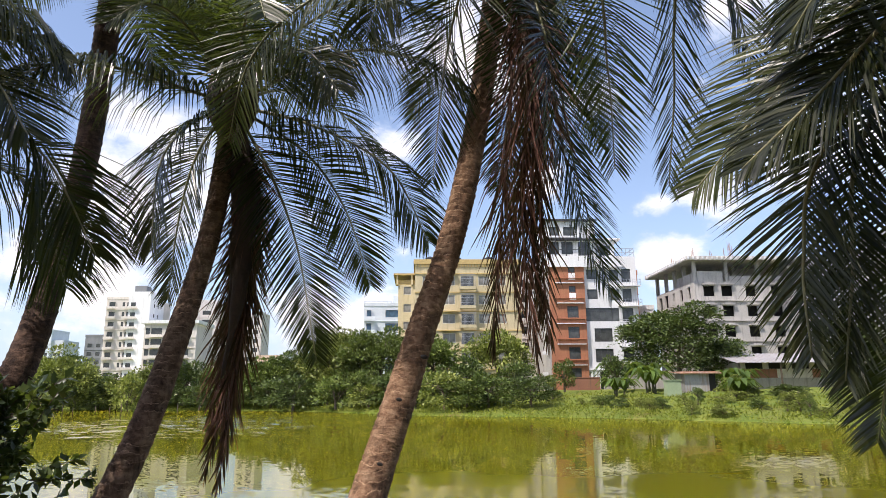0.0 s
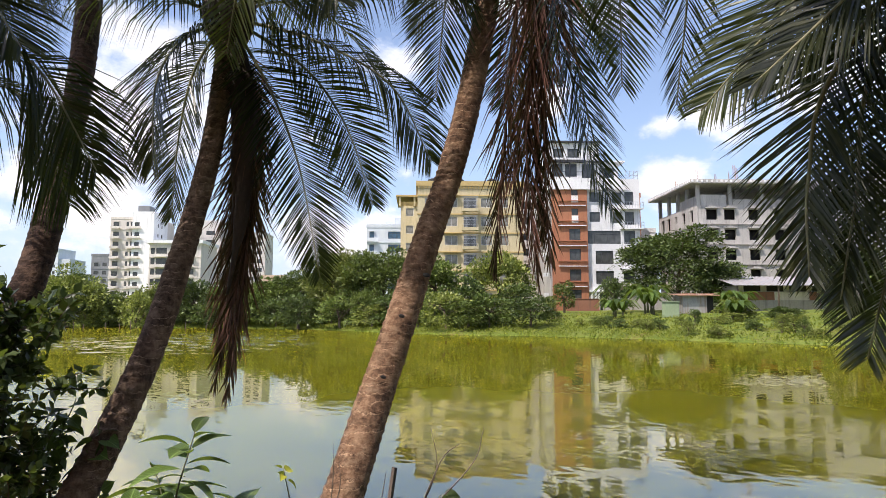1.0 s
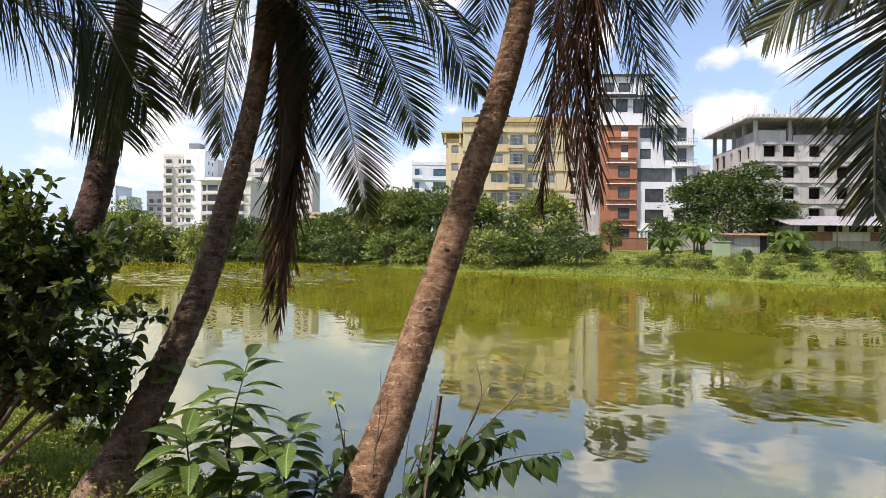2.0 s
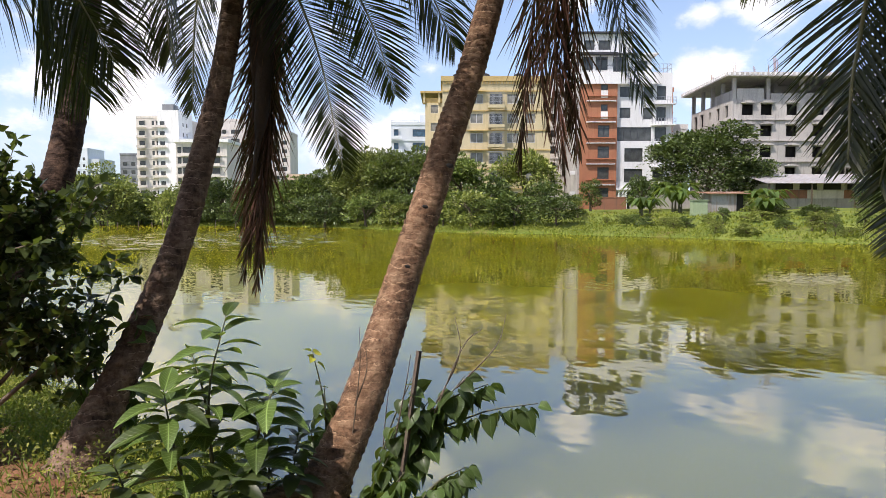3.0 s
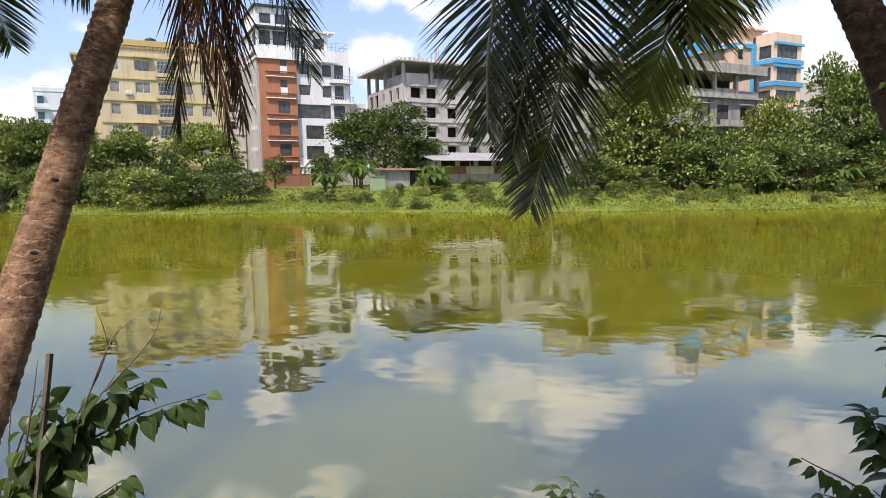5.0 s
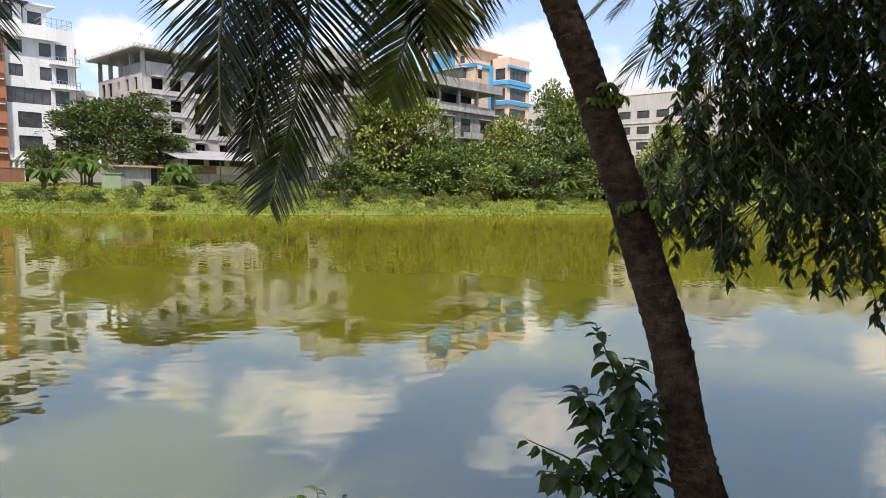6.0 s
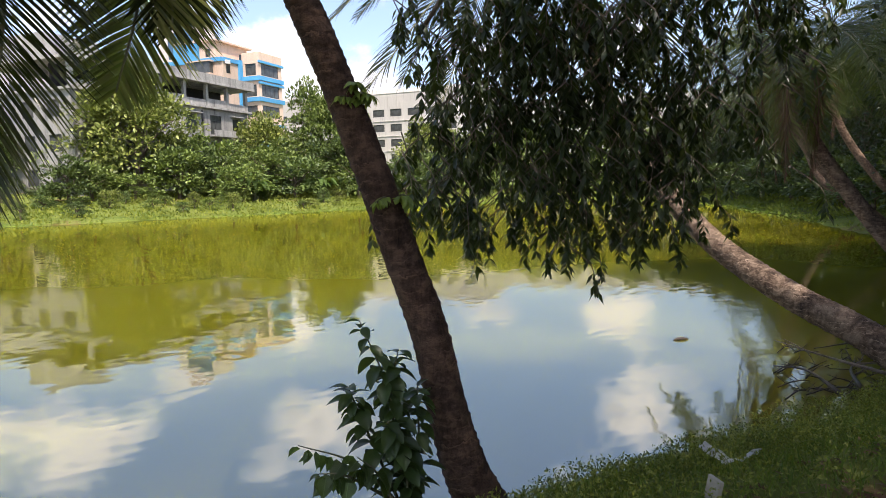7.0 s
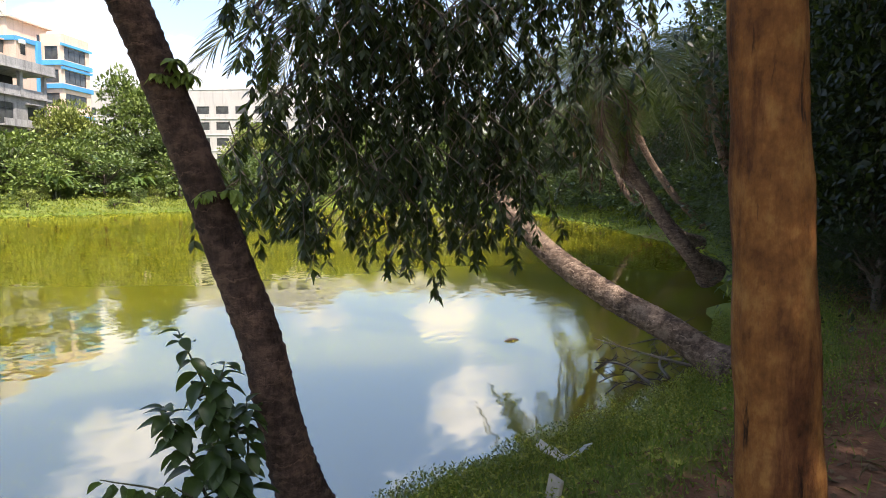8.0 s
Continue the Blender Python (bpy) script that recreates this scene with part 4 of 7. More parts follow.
def grey_house():
    b = thing("old_building", -1.2, 0, -0.5, "grimy old grey concrete building with an open loggia top floor", "building")
    x0, x1, y0, y1 = 46.0, 71.6, 54.0, 66.0
    z0 = 2.2
    fr = []
    for i in range(4):
        z = 0.2 + 3.25 * i
        if i < 3:
            fr += [(2, 3.8, z + 0.9, z + 2.5), (6, 7.8, z + 0.9, z + 2.5), (10, 11.8, z + 0.9, z + 2.5), (14.6, 16.4, z + 0.6, z + 2.5), (18.6, 20.6, z + 0.3, z + 2.6), (22.6, 23.8, z + 1.0, z + 2.4), (24.5, 25.2, z + 0.6, z + 2.4)]
    lf = rows(3, 0.2, 3.25, [(1.5, 3.2), (5, 6.6), (9, 10.6)], 1.6)
    block(b, "wall", x0, x1, y0, y1, z0, 12.2, M_grime, fr, lf, right=rows(3, 0.2, 3.25, [(2, 3.4), (6, 7.4)], 1.6), label="stained grey concrete walls")
    slab(b, "loggia_floor", (x0 - 0.3, x1 + 0.3, y0 - 0.5, y1 + 0.2, 12.21, 12.45), M_grime)
    for i in range(8):
        x = x0 + i * 3.6
        slab(b, "column", (x, x + 0.4, y0 - 0.1, y0 + 0.3, 12.46, 15.0), M_grime)
        slab(b, "balustrade", (x + 0.41, min(x + 3.59, x1), y0 - 0.05, y0 + 0.1, 12.46, 13.2 + 0.2 * (i % 2)), M_grime)
    slab(b, "inner_wall", (x0 + 1, x1 - 0.6, y0 + 3.6, y0 + 3.8, 12.46, 15.0), M_void, "back wall of the open loggia, its shade put in as near-black")
    slab(b, "roof_slab", (x0 - 0.6, x1 + 0.5, y0 - 0.9, y1 + 0.3, 15.01, 15.3), M_grime)
    slab(b, "parapet", (x0 - 0.6, x1 + 0.5, y0 - 0.88, y0 - 0.7, 15.31, 16.1), M_grime, "black-stained roof parapet")
    for i in range(3):
        z = z0 + 0.2 + 3.25 * i
        slab(b, "ledge", (x0 - 0.3, x1 + 0.3, y0 - 0.45, y0 - 0.004, z - 0.2, z), M_grime)
        part("balcony", boxes((x0 + 17.8, x0 + 21.6, y0 - 1.3, y0 - 0.46, z, z + 0.15), (x0 + 17.8, x0 + 21.6, y0 - 1.3, y0 - 1.2, z + 0.154, z + 0.75)), M_grime, b)
        for a, c in ((14.2, 16.8), (22.2, 24.2)):
            slab(b, "window_hood", (x0 + a, x0 + c, y0 - 0.6, y0 - 0.005, z + 2.6, z + 2.72), M_grime)
        slab(b, "downpipe", (x0 + 17.1, x0 + 17.25, y0 - 0.2, y0 - 0.05, z, z + 3.0), M_metal)
    water_tank(b, x0 + 20, y0 + 6, 15.3, 0.8, 1.4)
    slab(b, "stair_head", (x0 + 1, x0 + 7, y0 + 4, y0 + 10, 15.31, 18.0), M_grime)


grey_house()


def blue_house():
    b = thing("apartment_building", -4.1, 0, 0, "peach apartment building with bright blue bands and bay windows", "building")
    x0, x1, y0, y1 = 85.5, 95.8, 66.5, 84.0
    st = 3.2
    lf = rows(6, 0.4, st, [(2.0, 5.4), (8.5, 12.5)], 1.7)
    fr = rows(6, 0.4, st, [(0.8, 1.8)], 1.5)
    block(b, "wall", x0, x1, y0, y1, 2.4, 21.4, M_peach, fr, lf)
    bay = rows(6, 0.4, st, [(0.5, 5.0)], 1.8)
    block(b, "bay", 90.0, 95.9, y0 - 3.2, y0 - 0.004, 2.4, 23.2, M_peach, bay, rows(6, 0.4, st, [(0.6, 2.6)], 1.8), label="projecting bay of wide dark windows")
    for i in range(6):
        z = 2.8 + st * i
        if i in (1, 2, 4, 5):
            part("blue_band", boxes((89.7, 96.2, y0 - 3.45, y0 - 3.205, z + 0.1, z + 0.75), (89.7, 89.99, y0 - 3.2, y0 - 0.01, z + 0.1, z + 0.75), (89.7, 96.2, y0 - 3.45, y0 - 3.205, z + 2.75, z + 3.1)), M_blue, b, "bright blue painted band")
            part("blue_band", boxes((x0 - 0.25, x0 - 0.004, y0, y1, z + 2.55, z + 3.15), (x0, 89.9, y0 - 0.2, y0 - 0.006, z + 2.55, z + 3.15)), M_blue, b)
        part("bay_window", boxes((x0 - 1.0, x0 - 0.26, y0 + 1.6, y0 + 5.8, z + 0.8, z + 2.5)), M_pane, b)
        part("bay_cap", boxes((x0 - 1.2, x0 - 0.26, y0 + 1.4, y0 + 6.0, z + 0.5, z + 0.796), (x0 - 1.2, x0 - 0.26, y0 + 1.4, y0 + 6.0, z + 2.504, z + 2.7)), M_peach, b)
    slab(b, "blue_wall", (89.0, 89.7, y0 - 0.4, y0 - 0.01, 2.4, 22.0), M_blue)
    block(b, "roof_house", x0 + 1.0, 94.0, y0 + 2.0, y0 + 9.5, 21.41, 24.6, M_peach, [(5.5, 6.5, 0.9, 2.2)], [(1.0, 2.0, 1.0, 2.2)])
    slab(b, "roof_eave", (x0 + 0.5, 94.6, y0 + 1.4, y0 + 10, 24.61, 24.85), M_peach)
    slab(b, "blue_panel", (x0 + 0.3, x0 + 0.9, y0 + 5.0, y0 + 9.5, 21.6, 24.4), M_blue)
    block(b, "tower", x0 + 5.0, 95.7, y0 + 9.6, y0 + 17, 21.41, 29.6, M_beige, [], [(2.0, 5.4, 2.2, 6.4)], kind="b", label="pale stair tower with a blue glass panel")
    bm = bmesh.new()
    for k in range(10):
        box(bm, x0 + 5.1, x0 + 5.2, y0 + 9.7 + k * 0.55, y0 + 10.0 + k * 0.55, 29.6 + 0.25 * (k % 3), 30.3 + 0.25 * (k % 3))
    part("roof_sign", bm, M_rust, b, "small broken roof-top sign bars")
    part("tower_frame", boxes((x0 + 4.7, x0 + 4.98, y0 + 9.7, y0 + 12.2, 25.5, 28.9)), M_pane_b, b, "blue glazed tower front")
    ac_unit(b, x0 + 0.7, y0 - 0.21, 21.0)


blue_house()

plain_house("off-white four-storey building with rows of dark windows", 124.5, 150, 40, 92, 2.4, 21.2, M_beige, [(1, 3), (6, 8)], [(a, a + 2.6) for a in range(1, 50, 4)], st=3.1, first=0.8, win_h=1.5, bands=M_cream)
plain_house("long pale building beyond the lake's end", 110, 130, -10, 34, 2.4, 15.0, M_beige, [(1, 3)], [(a, a + 2.2) for a in range(2, 42, 5)], st=3.4, first=0.8, win_h=1.6)
plain_house("grey building half hidden behind trees", 60, 78, 90, 102, 2.4, 20.8, M_concrete, [(a, a + 1.8) for a in (1, 5, 9, 13)], [(2, 4), (6, 8)], st=3.1)

plain_house("beige apartment block between two taller buildings", 18.5, 26.0, 126.5, 138.5, 2.4, 26.4, M_beige, [(1.2, 2.8), (5.0, 6.6)], [], st=3.1)


def bank_sheds():
    b = thing("tin_hut", 30.8, 72.4, gz(30.8, 72.4), "small tin-walled hut with a patched dark roof", "hut")
    part("wall", boxes((-1.7, 1.1, -1.0, 1.4, -0.2, 2.0)), M_tin, b)
    # near-black block where the open side lies in shade
    part("side_wall", boxes((1.104, 1.9, -0.8, 1.4, -0.2, 1.9)), M_void, b, "near-black block for the shade in the open side of the hut")
    bm = boxes((-2.2, 2.4, -1.5, 1.9, 2.05, 2.13))
    bmesh.ops.rotate(bm, verts=bm.verts, cent=(0, 0, 2.05), matrix=Matrix.Rotation(radians(4), 3, 'X'))
    for k in range(11):
        box(bm, -2.15 + k * 0.42, -2.05 + k * 0.42, -1.45, 1.85, 2.16, 2.2)
    part("roof", bm, M_rust, b, "dark patched corrugated roof")
    b = thing("utility_box", 26.2, 67.4, gz(26.2, 67.4), "pale green painted box standing on the grass", "box")
    bm = boxes((-0.75, 0.75, -0.5, 0.5, -0.2, 1.55))
    bmesh.ops.bevel(bm, geom=bm.edges[:], offset=0.05, segments=2, affect='EDGES')
    part("body", bm, M_greenbox, b)
    part("lid", boxes((-0.82, 0.82, -0.58, 0.58, 1.56, 1.66)), M_greenbox, b)
    b = thing("long_shed", 45, 76, gz(45, 76), "long low shed with a pale weathered tin roof", "shed")
    part("wall", boxes((-7.0, 10.0, 0, 5, -0.4, 1.2)), M_concrete, b, "low grey concrete wall")
    for k in range(4):
        part("wall_panel", boxes((-7.0 + k * 4.25, -2.76 + k * 4.25, 0.1, 4.9, 1.204, 2.2)), M_brick if k % 2 == 0 else M_cream, b, "dark red brick panel" if k % 2 == 0 else "dirty cream panel")
    part("upper_wall", boxes((-7.0, 10.0, 0.3, 4.9, 2.21, 3.0)), M_cream, b)
    for k in range(6):
        part("shutter", boxes((-6.4 + k * 2.8, -4.4 + k * 2.8, 0.2, 0.29, 2.25, 2.95)), M_void, b)
    bm = bmesh.new()
    for k in range(60):
        x = -8.2 + k * 0.33
        vs = [bm.verts.new(p) for p in ((x, -1.4, 2.9 + 0.06 * (k % 2)), (x + 0.33, -1.4, 2.9 + 0.06 * ((k + 1) % 2)), (x + 0.33, 5.6, 4.3 + 0.06 * ((k + 1) % 2)), (x, 5.6, 4.3 + 0.06 * (k % 2)))]
        bm.faces.new(vs)
    bmesh.ops.remove_doubles(bm, verts=bm.verts, dist=0.001)
    bmesh.ops.solidify(bm, geom=bm.faces[:], thickness=0.03)
    part("roof", bm, M_tin, b, "pale weathered corrugated tin roof")
    for x in (-7.9, -3.0, 2.0, 7.0):
        part("post", boxes((x, x + 0.14, -1.2, -1.06, -0.6, 2.88)), M_wood, b)
    b = thing("boundary_wall", 12, 93, gz(12, 93), "low weathered boundary wall along the far bank", "wall")
    part("wall", boxes((-3.0, 6.5, 0, 0.25, -0.5, 1.9)), M_concrete, b)
    part("coping", boxes((-3.05, 6.55, -0.05, 0.3, 1.904, 2.0)), M_concrete, b)
    part("gate", boxes((1.0, 3.6, -0.08, -0.006, 0.0, 1.7)), M_void, b, "gateway shade put on as a near-black panel")
    b = thing("boundary_wall", 23, 90, gz(23, 90), "red brick boundary wall below the terracotta building", "wall")
    part("wall", boxes((-2.6, 2.0, 0, 0.3, -0.5, 1.7)), M_brick, b)
    part("coping", boxes((-2.65, 2.05, -0.05, 0.35, 1.704, 1.8)), M_brick, b)
    b = thing("boundary_wall", 31.5, 92, gz(31.5, 92), "grey concrete compound wall behind the shrubs", "wall")
    part("wall", boxes((-5.4, 8.0, 0, 0.25, -0.5, 1.9)), M_concrete, b)
    part("coping", boxes((-5.45, 8.05, -0.05, 0.3, 1.904, 2.02)), M_concrete, b)


bank_sheds()


# ---- far trees and bank growth ----
def leaf_cloud(name, pts, axes, norms, lens, ratio, rng, fold=0.12):
    """Many small pointed leaves as one mesh: each a folded lozenge."""
    n = len(pts)
    axes = axes / (np.linalg.norm(axes, axis=1, keepdims=True) + 1e-9)
    side = np.cross(axes, norms)
    side /= (np.linalg.norm(side, axis=1, keepdims=True) + 1e-9)
    nn = np.cross(side, axes)
    L = lens[:, None]
    v = np.empty((n, 4, 3))
    v[:, 0] = pts
    v[:, 1] = pts + axes * L * 0.45 + side * L * ratio * 0.5 + nn * L * fold
    v[:, 2] = pts + axes * L
    v[:, 3] = pts + axes * L * 0.45 - side * L * ratio * 0.5 + nn * L * fold
    me = bpy.data.meshes.new(name)
    me.vertices.add(n * 4)
    me.vertices.foreach_set("co", v.ravel())
    me.loops.add(n * 6)
    idx = (np.arange(n) * 4)[:, None] + np.array([0, 2, 1, 0, 3, 2])[None]
    me.loops.foreach_set("vertex_index", idx.ravel())
    me.polygons.add(n * 2)
    me.polygons.foreach_set("loop_start", np.arange(n * 2) * 3)
    me.update(calc_edges=True)
    return me


def crown_mesh(seed, clumps, per, leaf, flat=1.0, droop=0.25, lumps=0.28):
    """A crown about 1 m in radius and 2 m high, of leafy clumps with gaps, from z = 0 up."""
    rng = np.random.default_rng(seed)
    d = rng.normal(size=(clumps, 3))
    d /= np.linalg.norm(d, axis=1, keepdims=True)
    d[:, 2] = np.where(d[:, 2] < -0.55, -d[:, 2], d[:, 2])
    r = rng.uniform(0.45, 1.0, clumps) ** 0.6 * (1 + lumps * np.sin(d[:, 0] * 5 + seed) * np.cos(d[:, 1] * 4.2 + seed * 1.7))
    c = d * r[:, None]
    size = rng.uniform(0.15, 0.27, clumps) * (1.2 if clumps < 300 else 1.0)
    q = rng.normal(size=(clumps, per, 3))
    q /= np.linalg.norm(q, axis=2, keepdims=True)
    q[:, :, 2] = np.where(q[:, :, 2] < -0.35, -q[:, :, 2], q[:, :, 2])
    q *= rng.uniform(0.45, 1.0, (clumps, per, 1)) ** 0.5
    pts = c[:, None] + q * size[:, None, None] * np.array([1.15, 1.15, 0.75])
    out = q * 0.8 + d[:, None] * 0.5
    ax = out + rng.normal(size=q.shape) * 0.55 + np.array([0, 0, -droop])
    nm = out + np.array([0, 0, 0.9]) + rng.normal(size=q.shape) * 0.4
    pts = pts.reshape(-1, 3)
    pts[:, 2] = (pts[:, 2] * flat) + 1.0
    return leaf_cloud("crown", pts, ax.reshape(-1, 3), nm.reshape(-1, 3), rng.uniform(0.6, 1.25, len(pts)) * leaf, 0.55, rng)


CROWNS = {}


def crown_of(kind, k):
    key = (kind, k)
    if key not in CROWNS:
        leaf = {"tree": 0.105, "tall": 0.085, "shrub": 0.15, "near": 0.034}[kind]
        clumps, per = {"tree": (105, 74), "tall": (150, 88), "shrub": (46, 48), "near": (420, 46)}[kind]
        CROWNS[key] = crown_mesh(11 + k * 7 + len(kind), clumps, per, leaf)
    return CROWNS[key]


def limb_mesh(seed, height, spread, r0):
    """A tapered trunk with limbs that reach into the crown."""
    rng = random.Random(seed)
    verts, faces = [], []
    lean = (rng.uniform(-0.08, 0.08) * height, rng.uniform(-0.08, 0.08) * height)
    top = np.array((lean[0], lean[1], height * 0.62))
    path = bezier([(0, 0, -0.3), (lean[0] * 0.2, lean[1] * 0.3, height * 0.28), top], 7)
    tube(verts, faces, path, [r0 * (1.25 - 0.8 * i / 7) for i in range(8)], 7)
    for k in range(6):
        a = k * 1.05 + rng.uniform(-0.3, 0.3)
        s = path[3 + k % 4]
        end = np.array((math.cos(a) * spread * 0.75, math.sin(a) * spread * 0.75, height * rng.uniform(0.62, 0.92)))
        mid = (s + end) / 2 + np.array((0, 0, height * 0.05))
        p = bezier([s, mid, end], 5)
        tube(verts, faces, p, [r0 * 0.45 * (1 - 0.8 * i / 5) for i in range(6)], 5)
    return mesh_from("trunk", verts, faces, True)


TREE_COUNT = [0]


def tree(x, y, top, radius, leafy, label, category="tree", kind="tree", low=0.12, group="", name="tree"):
    """A tree whose crown is about radius wide to each side and whose top is at the height top."""
    TREE_COUNT[0] += 1
    k = TREE_COUNT[0]
    z = gz(x, y)
    h = max(top - z, 0.6)
    t = thing(name, x, y, z, label, category, group)
    part("trunk", limb_mesh(k, h, radius, 0.035 * h + 0.03), M_wood, t)
    c = part("crown", crown_of(kind, k % 4), None, t)
    c.data = c.data.copy() if not c.data.materials else c.data
    key = (kind, k % 4, leafy.name)
    if key not in CROWNS:
        me = crown_of(kind, k % 4).copy()
        me.materials.clear()
        me.materials.append(leafy)
        CROWNS[key] = me
    c.data = CROWNS[key]
    lowz = h * low
    tall = (h - lowz) / 1.58
    c.matrix_basis = Matrix.LocRotScale((0, 0, lowz - 0.4 * tall), Euler((0, 0, k * 2.4)), (radius, radius, tall))
    return t


FAR_TREES = [(-51.5, 97.1, 7.5, 5.3, 1), (-49.2, 104.5, 4.8, 3.8, 0), (-58, 118, 4.8, 4.0, 0), (-64, 121, 8.5, 6.0, 2), (-43, 105.0, 5.0, 3.6, 1), (-33.4, 96.1, 6.1, 3.9, 2), (-28, 98, 6.4, 4.2, 0), (-22.1, 94.3, 6.1, 4.1, 0), (-18.7, 97.1, 7.7, 4.2, 2), (-11.3, 91.2, 9.8, 5.2, 1), (-5.2, 87.7, 9.7, 4.8, 0), (2.0, 84.8, 8.4, 4.2, 0), (10.7, 87.2, 9.7, 4.0, 1), (39.0, 82.2, 7.7, 3.6, 2)]
FAR_TREES += [(48.6, 50.6, 12.2, 5.2, 1), (57.0, 47.0, 5.8, 3.0, 0), (68.6, 50.2, 10.9, 3.2, 1), (75.3, 45.6, 14.2, 5.0, 0), (64.9, 37.6, 7.3, 3.6, 2), (82.7, 34.0, 9.7, 4.1, 1), (83.9, 28.2, 8.9, 4.3, 0), (84.8, 22.2, 9.4, 4.8, 0), (83.3, 14.9, 8.8, 4.5, 2), (80.2, 8.2, 9.0, 4.4, 0), (76.6, 1.3, 9.2, 4.5, 0), (44, 64, 8.0, 3.4, 2), (49, 60, 9.0, 3.8, 0), (-14, 101, 8.2, 4.6, 2), (-39, 100, 6.2, 3.6, 1)]
LEAFY = [F_far, F_far_y, F_far_d]
TREE_WORDS = ["green broadleaf tree on the far bank", "sunlit yellowish-green tree on the far bank", "dark green leafy tree on the far bank"]
for x, y, top, radius, k in FAR_TREES:
    tree(x, y, top, radius, LEAFY[k], TREE_WORDS[k], group="trees on the far bank", kind="tall" if radius > 4.5 else "tree", low=0.03)
tree(33.2, 82.6, 11.9, 6.2, F_far_d, "broad dark green tree with a clear stem beside the tin hut", group="trees on the far bank", kind="tall", low=0.24)

FAR_SHRUBS = [(-39.9, 93.6, 4.4, 2.6, 1), (-9.9, 80.2, 3.8, 2.8, 0), (-15.7, 84.3, 4.2, 2.9, 2), (-3, 76, 3.6, 2.6, 2), (0.5, 73, 3.6, 2.2, 0), (4.9, 75.7, 5.6, 3.1, 2), (11.2, 76.0, 5.2, 2.4, 2), (8, 70, 3.4, 2.0, 0), (18.2, 81.8, 5.7, 1.5, 0), (13.9, 68.5, 3.6, 1.1, 1), (23.0, 76.4, 6.0, 1.6, 2), (47.0, 54.5, 6.9, 2.8, 2), (52.8, 44.8, 6.9, 3.0, 0), (59.5, 42.6, 7.0, 3.1, 0), (55.7, 37.4, 4.9, 3.2, 2), (49.3, 45.9, 5.8, 3.2, 2)]
FAR_SHRUBS += [(49.7, 39.1, 4.2, 2.4, 0), (32.9, 57.2, 2.6, 1.7, 2), (30.4, 60.6, 3.2, 1.4, 1), (28.0, 57.5, 2.1, 1.1, 1), (34.5, 60.7, 2.5, 1.8, 0), (33.7, 70.1, 3.7, 1.5, 1), (61.0, 33.1, 5.2, 2.9, 0), (66, 30, 4.8, 2.8, 2), (72, 29, 5.2, 3, 0), (-24, 91, 3.4, 2.6, 0), (-30, 93, 3.2, 2.4, 2), (-19.5, 89, 3.6, 2.4, 2), (-46, 103.5, 4.0, 2.6, 1), (40, 60, 3.0, 1.8, 0), (43, 56, 2.8, 1.8, 2), (44.5, 50, 3.4, 2.0, 0)]
for x, y, top, radius, k in FAR_SHRUBS:
    tree(x, y, top, radius, LEAFY[k], ["green shrub on the far bank", "pale green shrub on the far bank", "dark green shrub on the far bank"][k], "shrub", "shrub", low=0.02, group="shrubs on the far bank", name="shrub")

# a hedge of wild growth right along the far shore
hedge = random.Random(17)
edge = [(11, 60.5), (2, 66), (-5, 74), (-12, 83), (-22, 91), (-36, 96), (-44, 104), (-60, 111)]
for (ax, ay), (bx, by) in zip(edge, edge[1:]):
    span = math.hypot(bx - ax, by - ay)
    for k in range(max(2, round(span / 3.4))):
        u = (k + hedge.random() * 0.6) / max(2, round(span / 3.4))
        x, y = ax + (bx - ax) * u + hedge.uniform(-0.6, 1.2), ay + (by - ay) * u + hedge.uniform(1.0, 3.4)
        c = hedge.choice((0, 2, 2, 0, 1))
        tree(x, y, gz(x, y) + hedge.uniform(2.4, 4.2), hedge.uniform(1.8, 2.7), LEAFY[c], ["green shrub on the far bank", "pale green shrub on the far bank", "dark green shrub on the far bank"][c], "shrub", "shrub", low=0.01, group="shrubs on the far bank", name="shrub")
edge = [(36, 43), (46, 38.5), (55, 34), (64, 31), (76, 27), (79, 18), (77, 8)]
for (ax, ay), (bx, by) in zip(edge, edge[1:]):
    span = math.hypot(bx - ax, by - ay)
    for k in range(max(2, round(span / 3.0))):
        u = (k + hedge.random() * 0.6) / max(2, round(span / 3.0))
        x, y = ax + (bx - ax) * u + hedge.uniform(2, 4), ay + (by - ay) * u + hedge.uniform(2, 6)
        c = hedge.choice((0, 2, 2, 0, 0))
        tree(x, y, gz(x, y) + hedge.uniform(2.0, 4.6), hedge.uniform(1.6, 2.8), LEAFY[c], ["green shrub on the far bank", "pale green shrub on the far bank", "dark green shrub on the far bank"][c], "shrub", "shrub", low=0.01, group="shrubs on the far bank", name="shrub")

# low tufts scattered on the open bank
edge = [(12, 60.5), (19, 52.5), (25, 46), (31, 41.5), (42, 36), (50, 32.5), (60, 28), (72, 22)]
for (ax, ay), (bx, by) in zip(edge, edge[1:]):
    for k in range(9):
        u = (k + hedge.random()) / 9
        off = 0.6 + 7.5 * hedge.random() ** 1.3
        x, y = ax + (bx - ax) * u + off * 0.62, ay + (by - ay) * u + off * 0.78
        c = hedge.choice((0, 1, 1, 1, 0, 2))
        tree(x, y, gz(x, y) + hedge.uniform(0.5, 1.5), hedge.uniform(0.4, 1.0), LEAFY[c], ["green weedy tuft on the far bank", "pale yellow-green tuft on the far bank", "dark green tuft on the far bank"][c], "shrub", "shrub", low=0.01, group="tufts on the far bank", name="shrub")


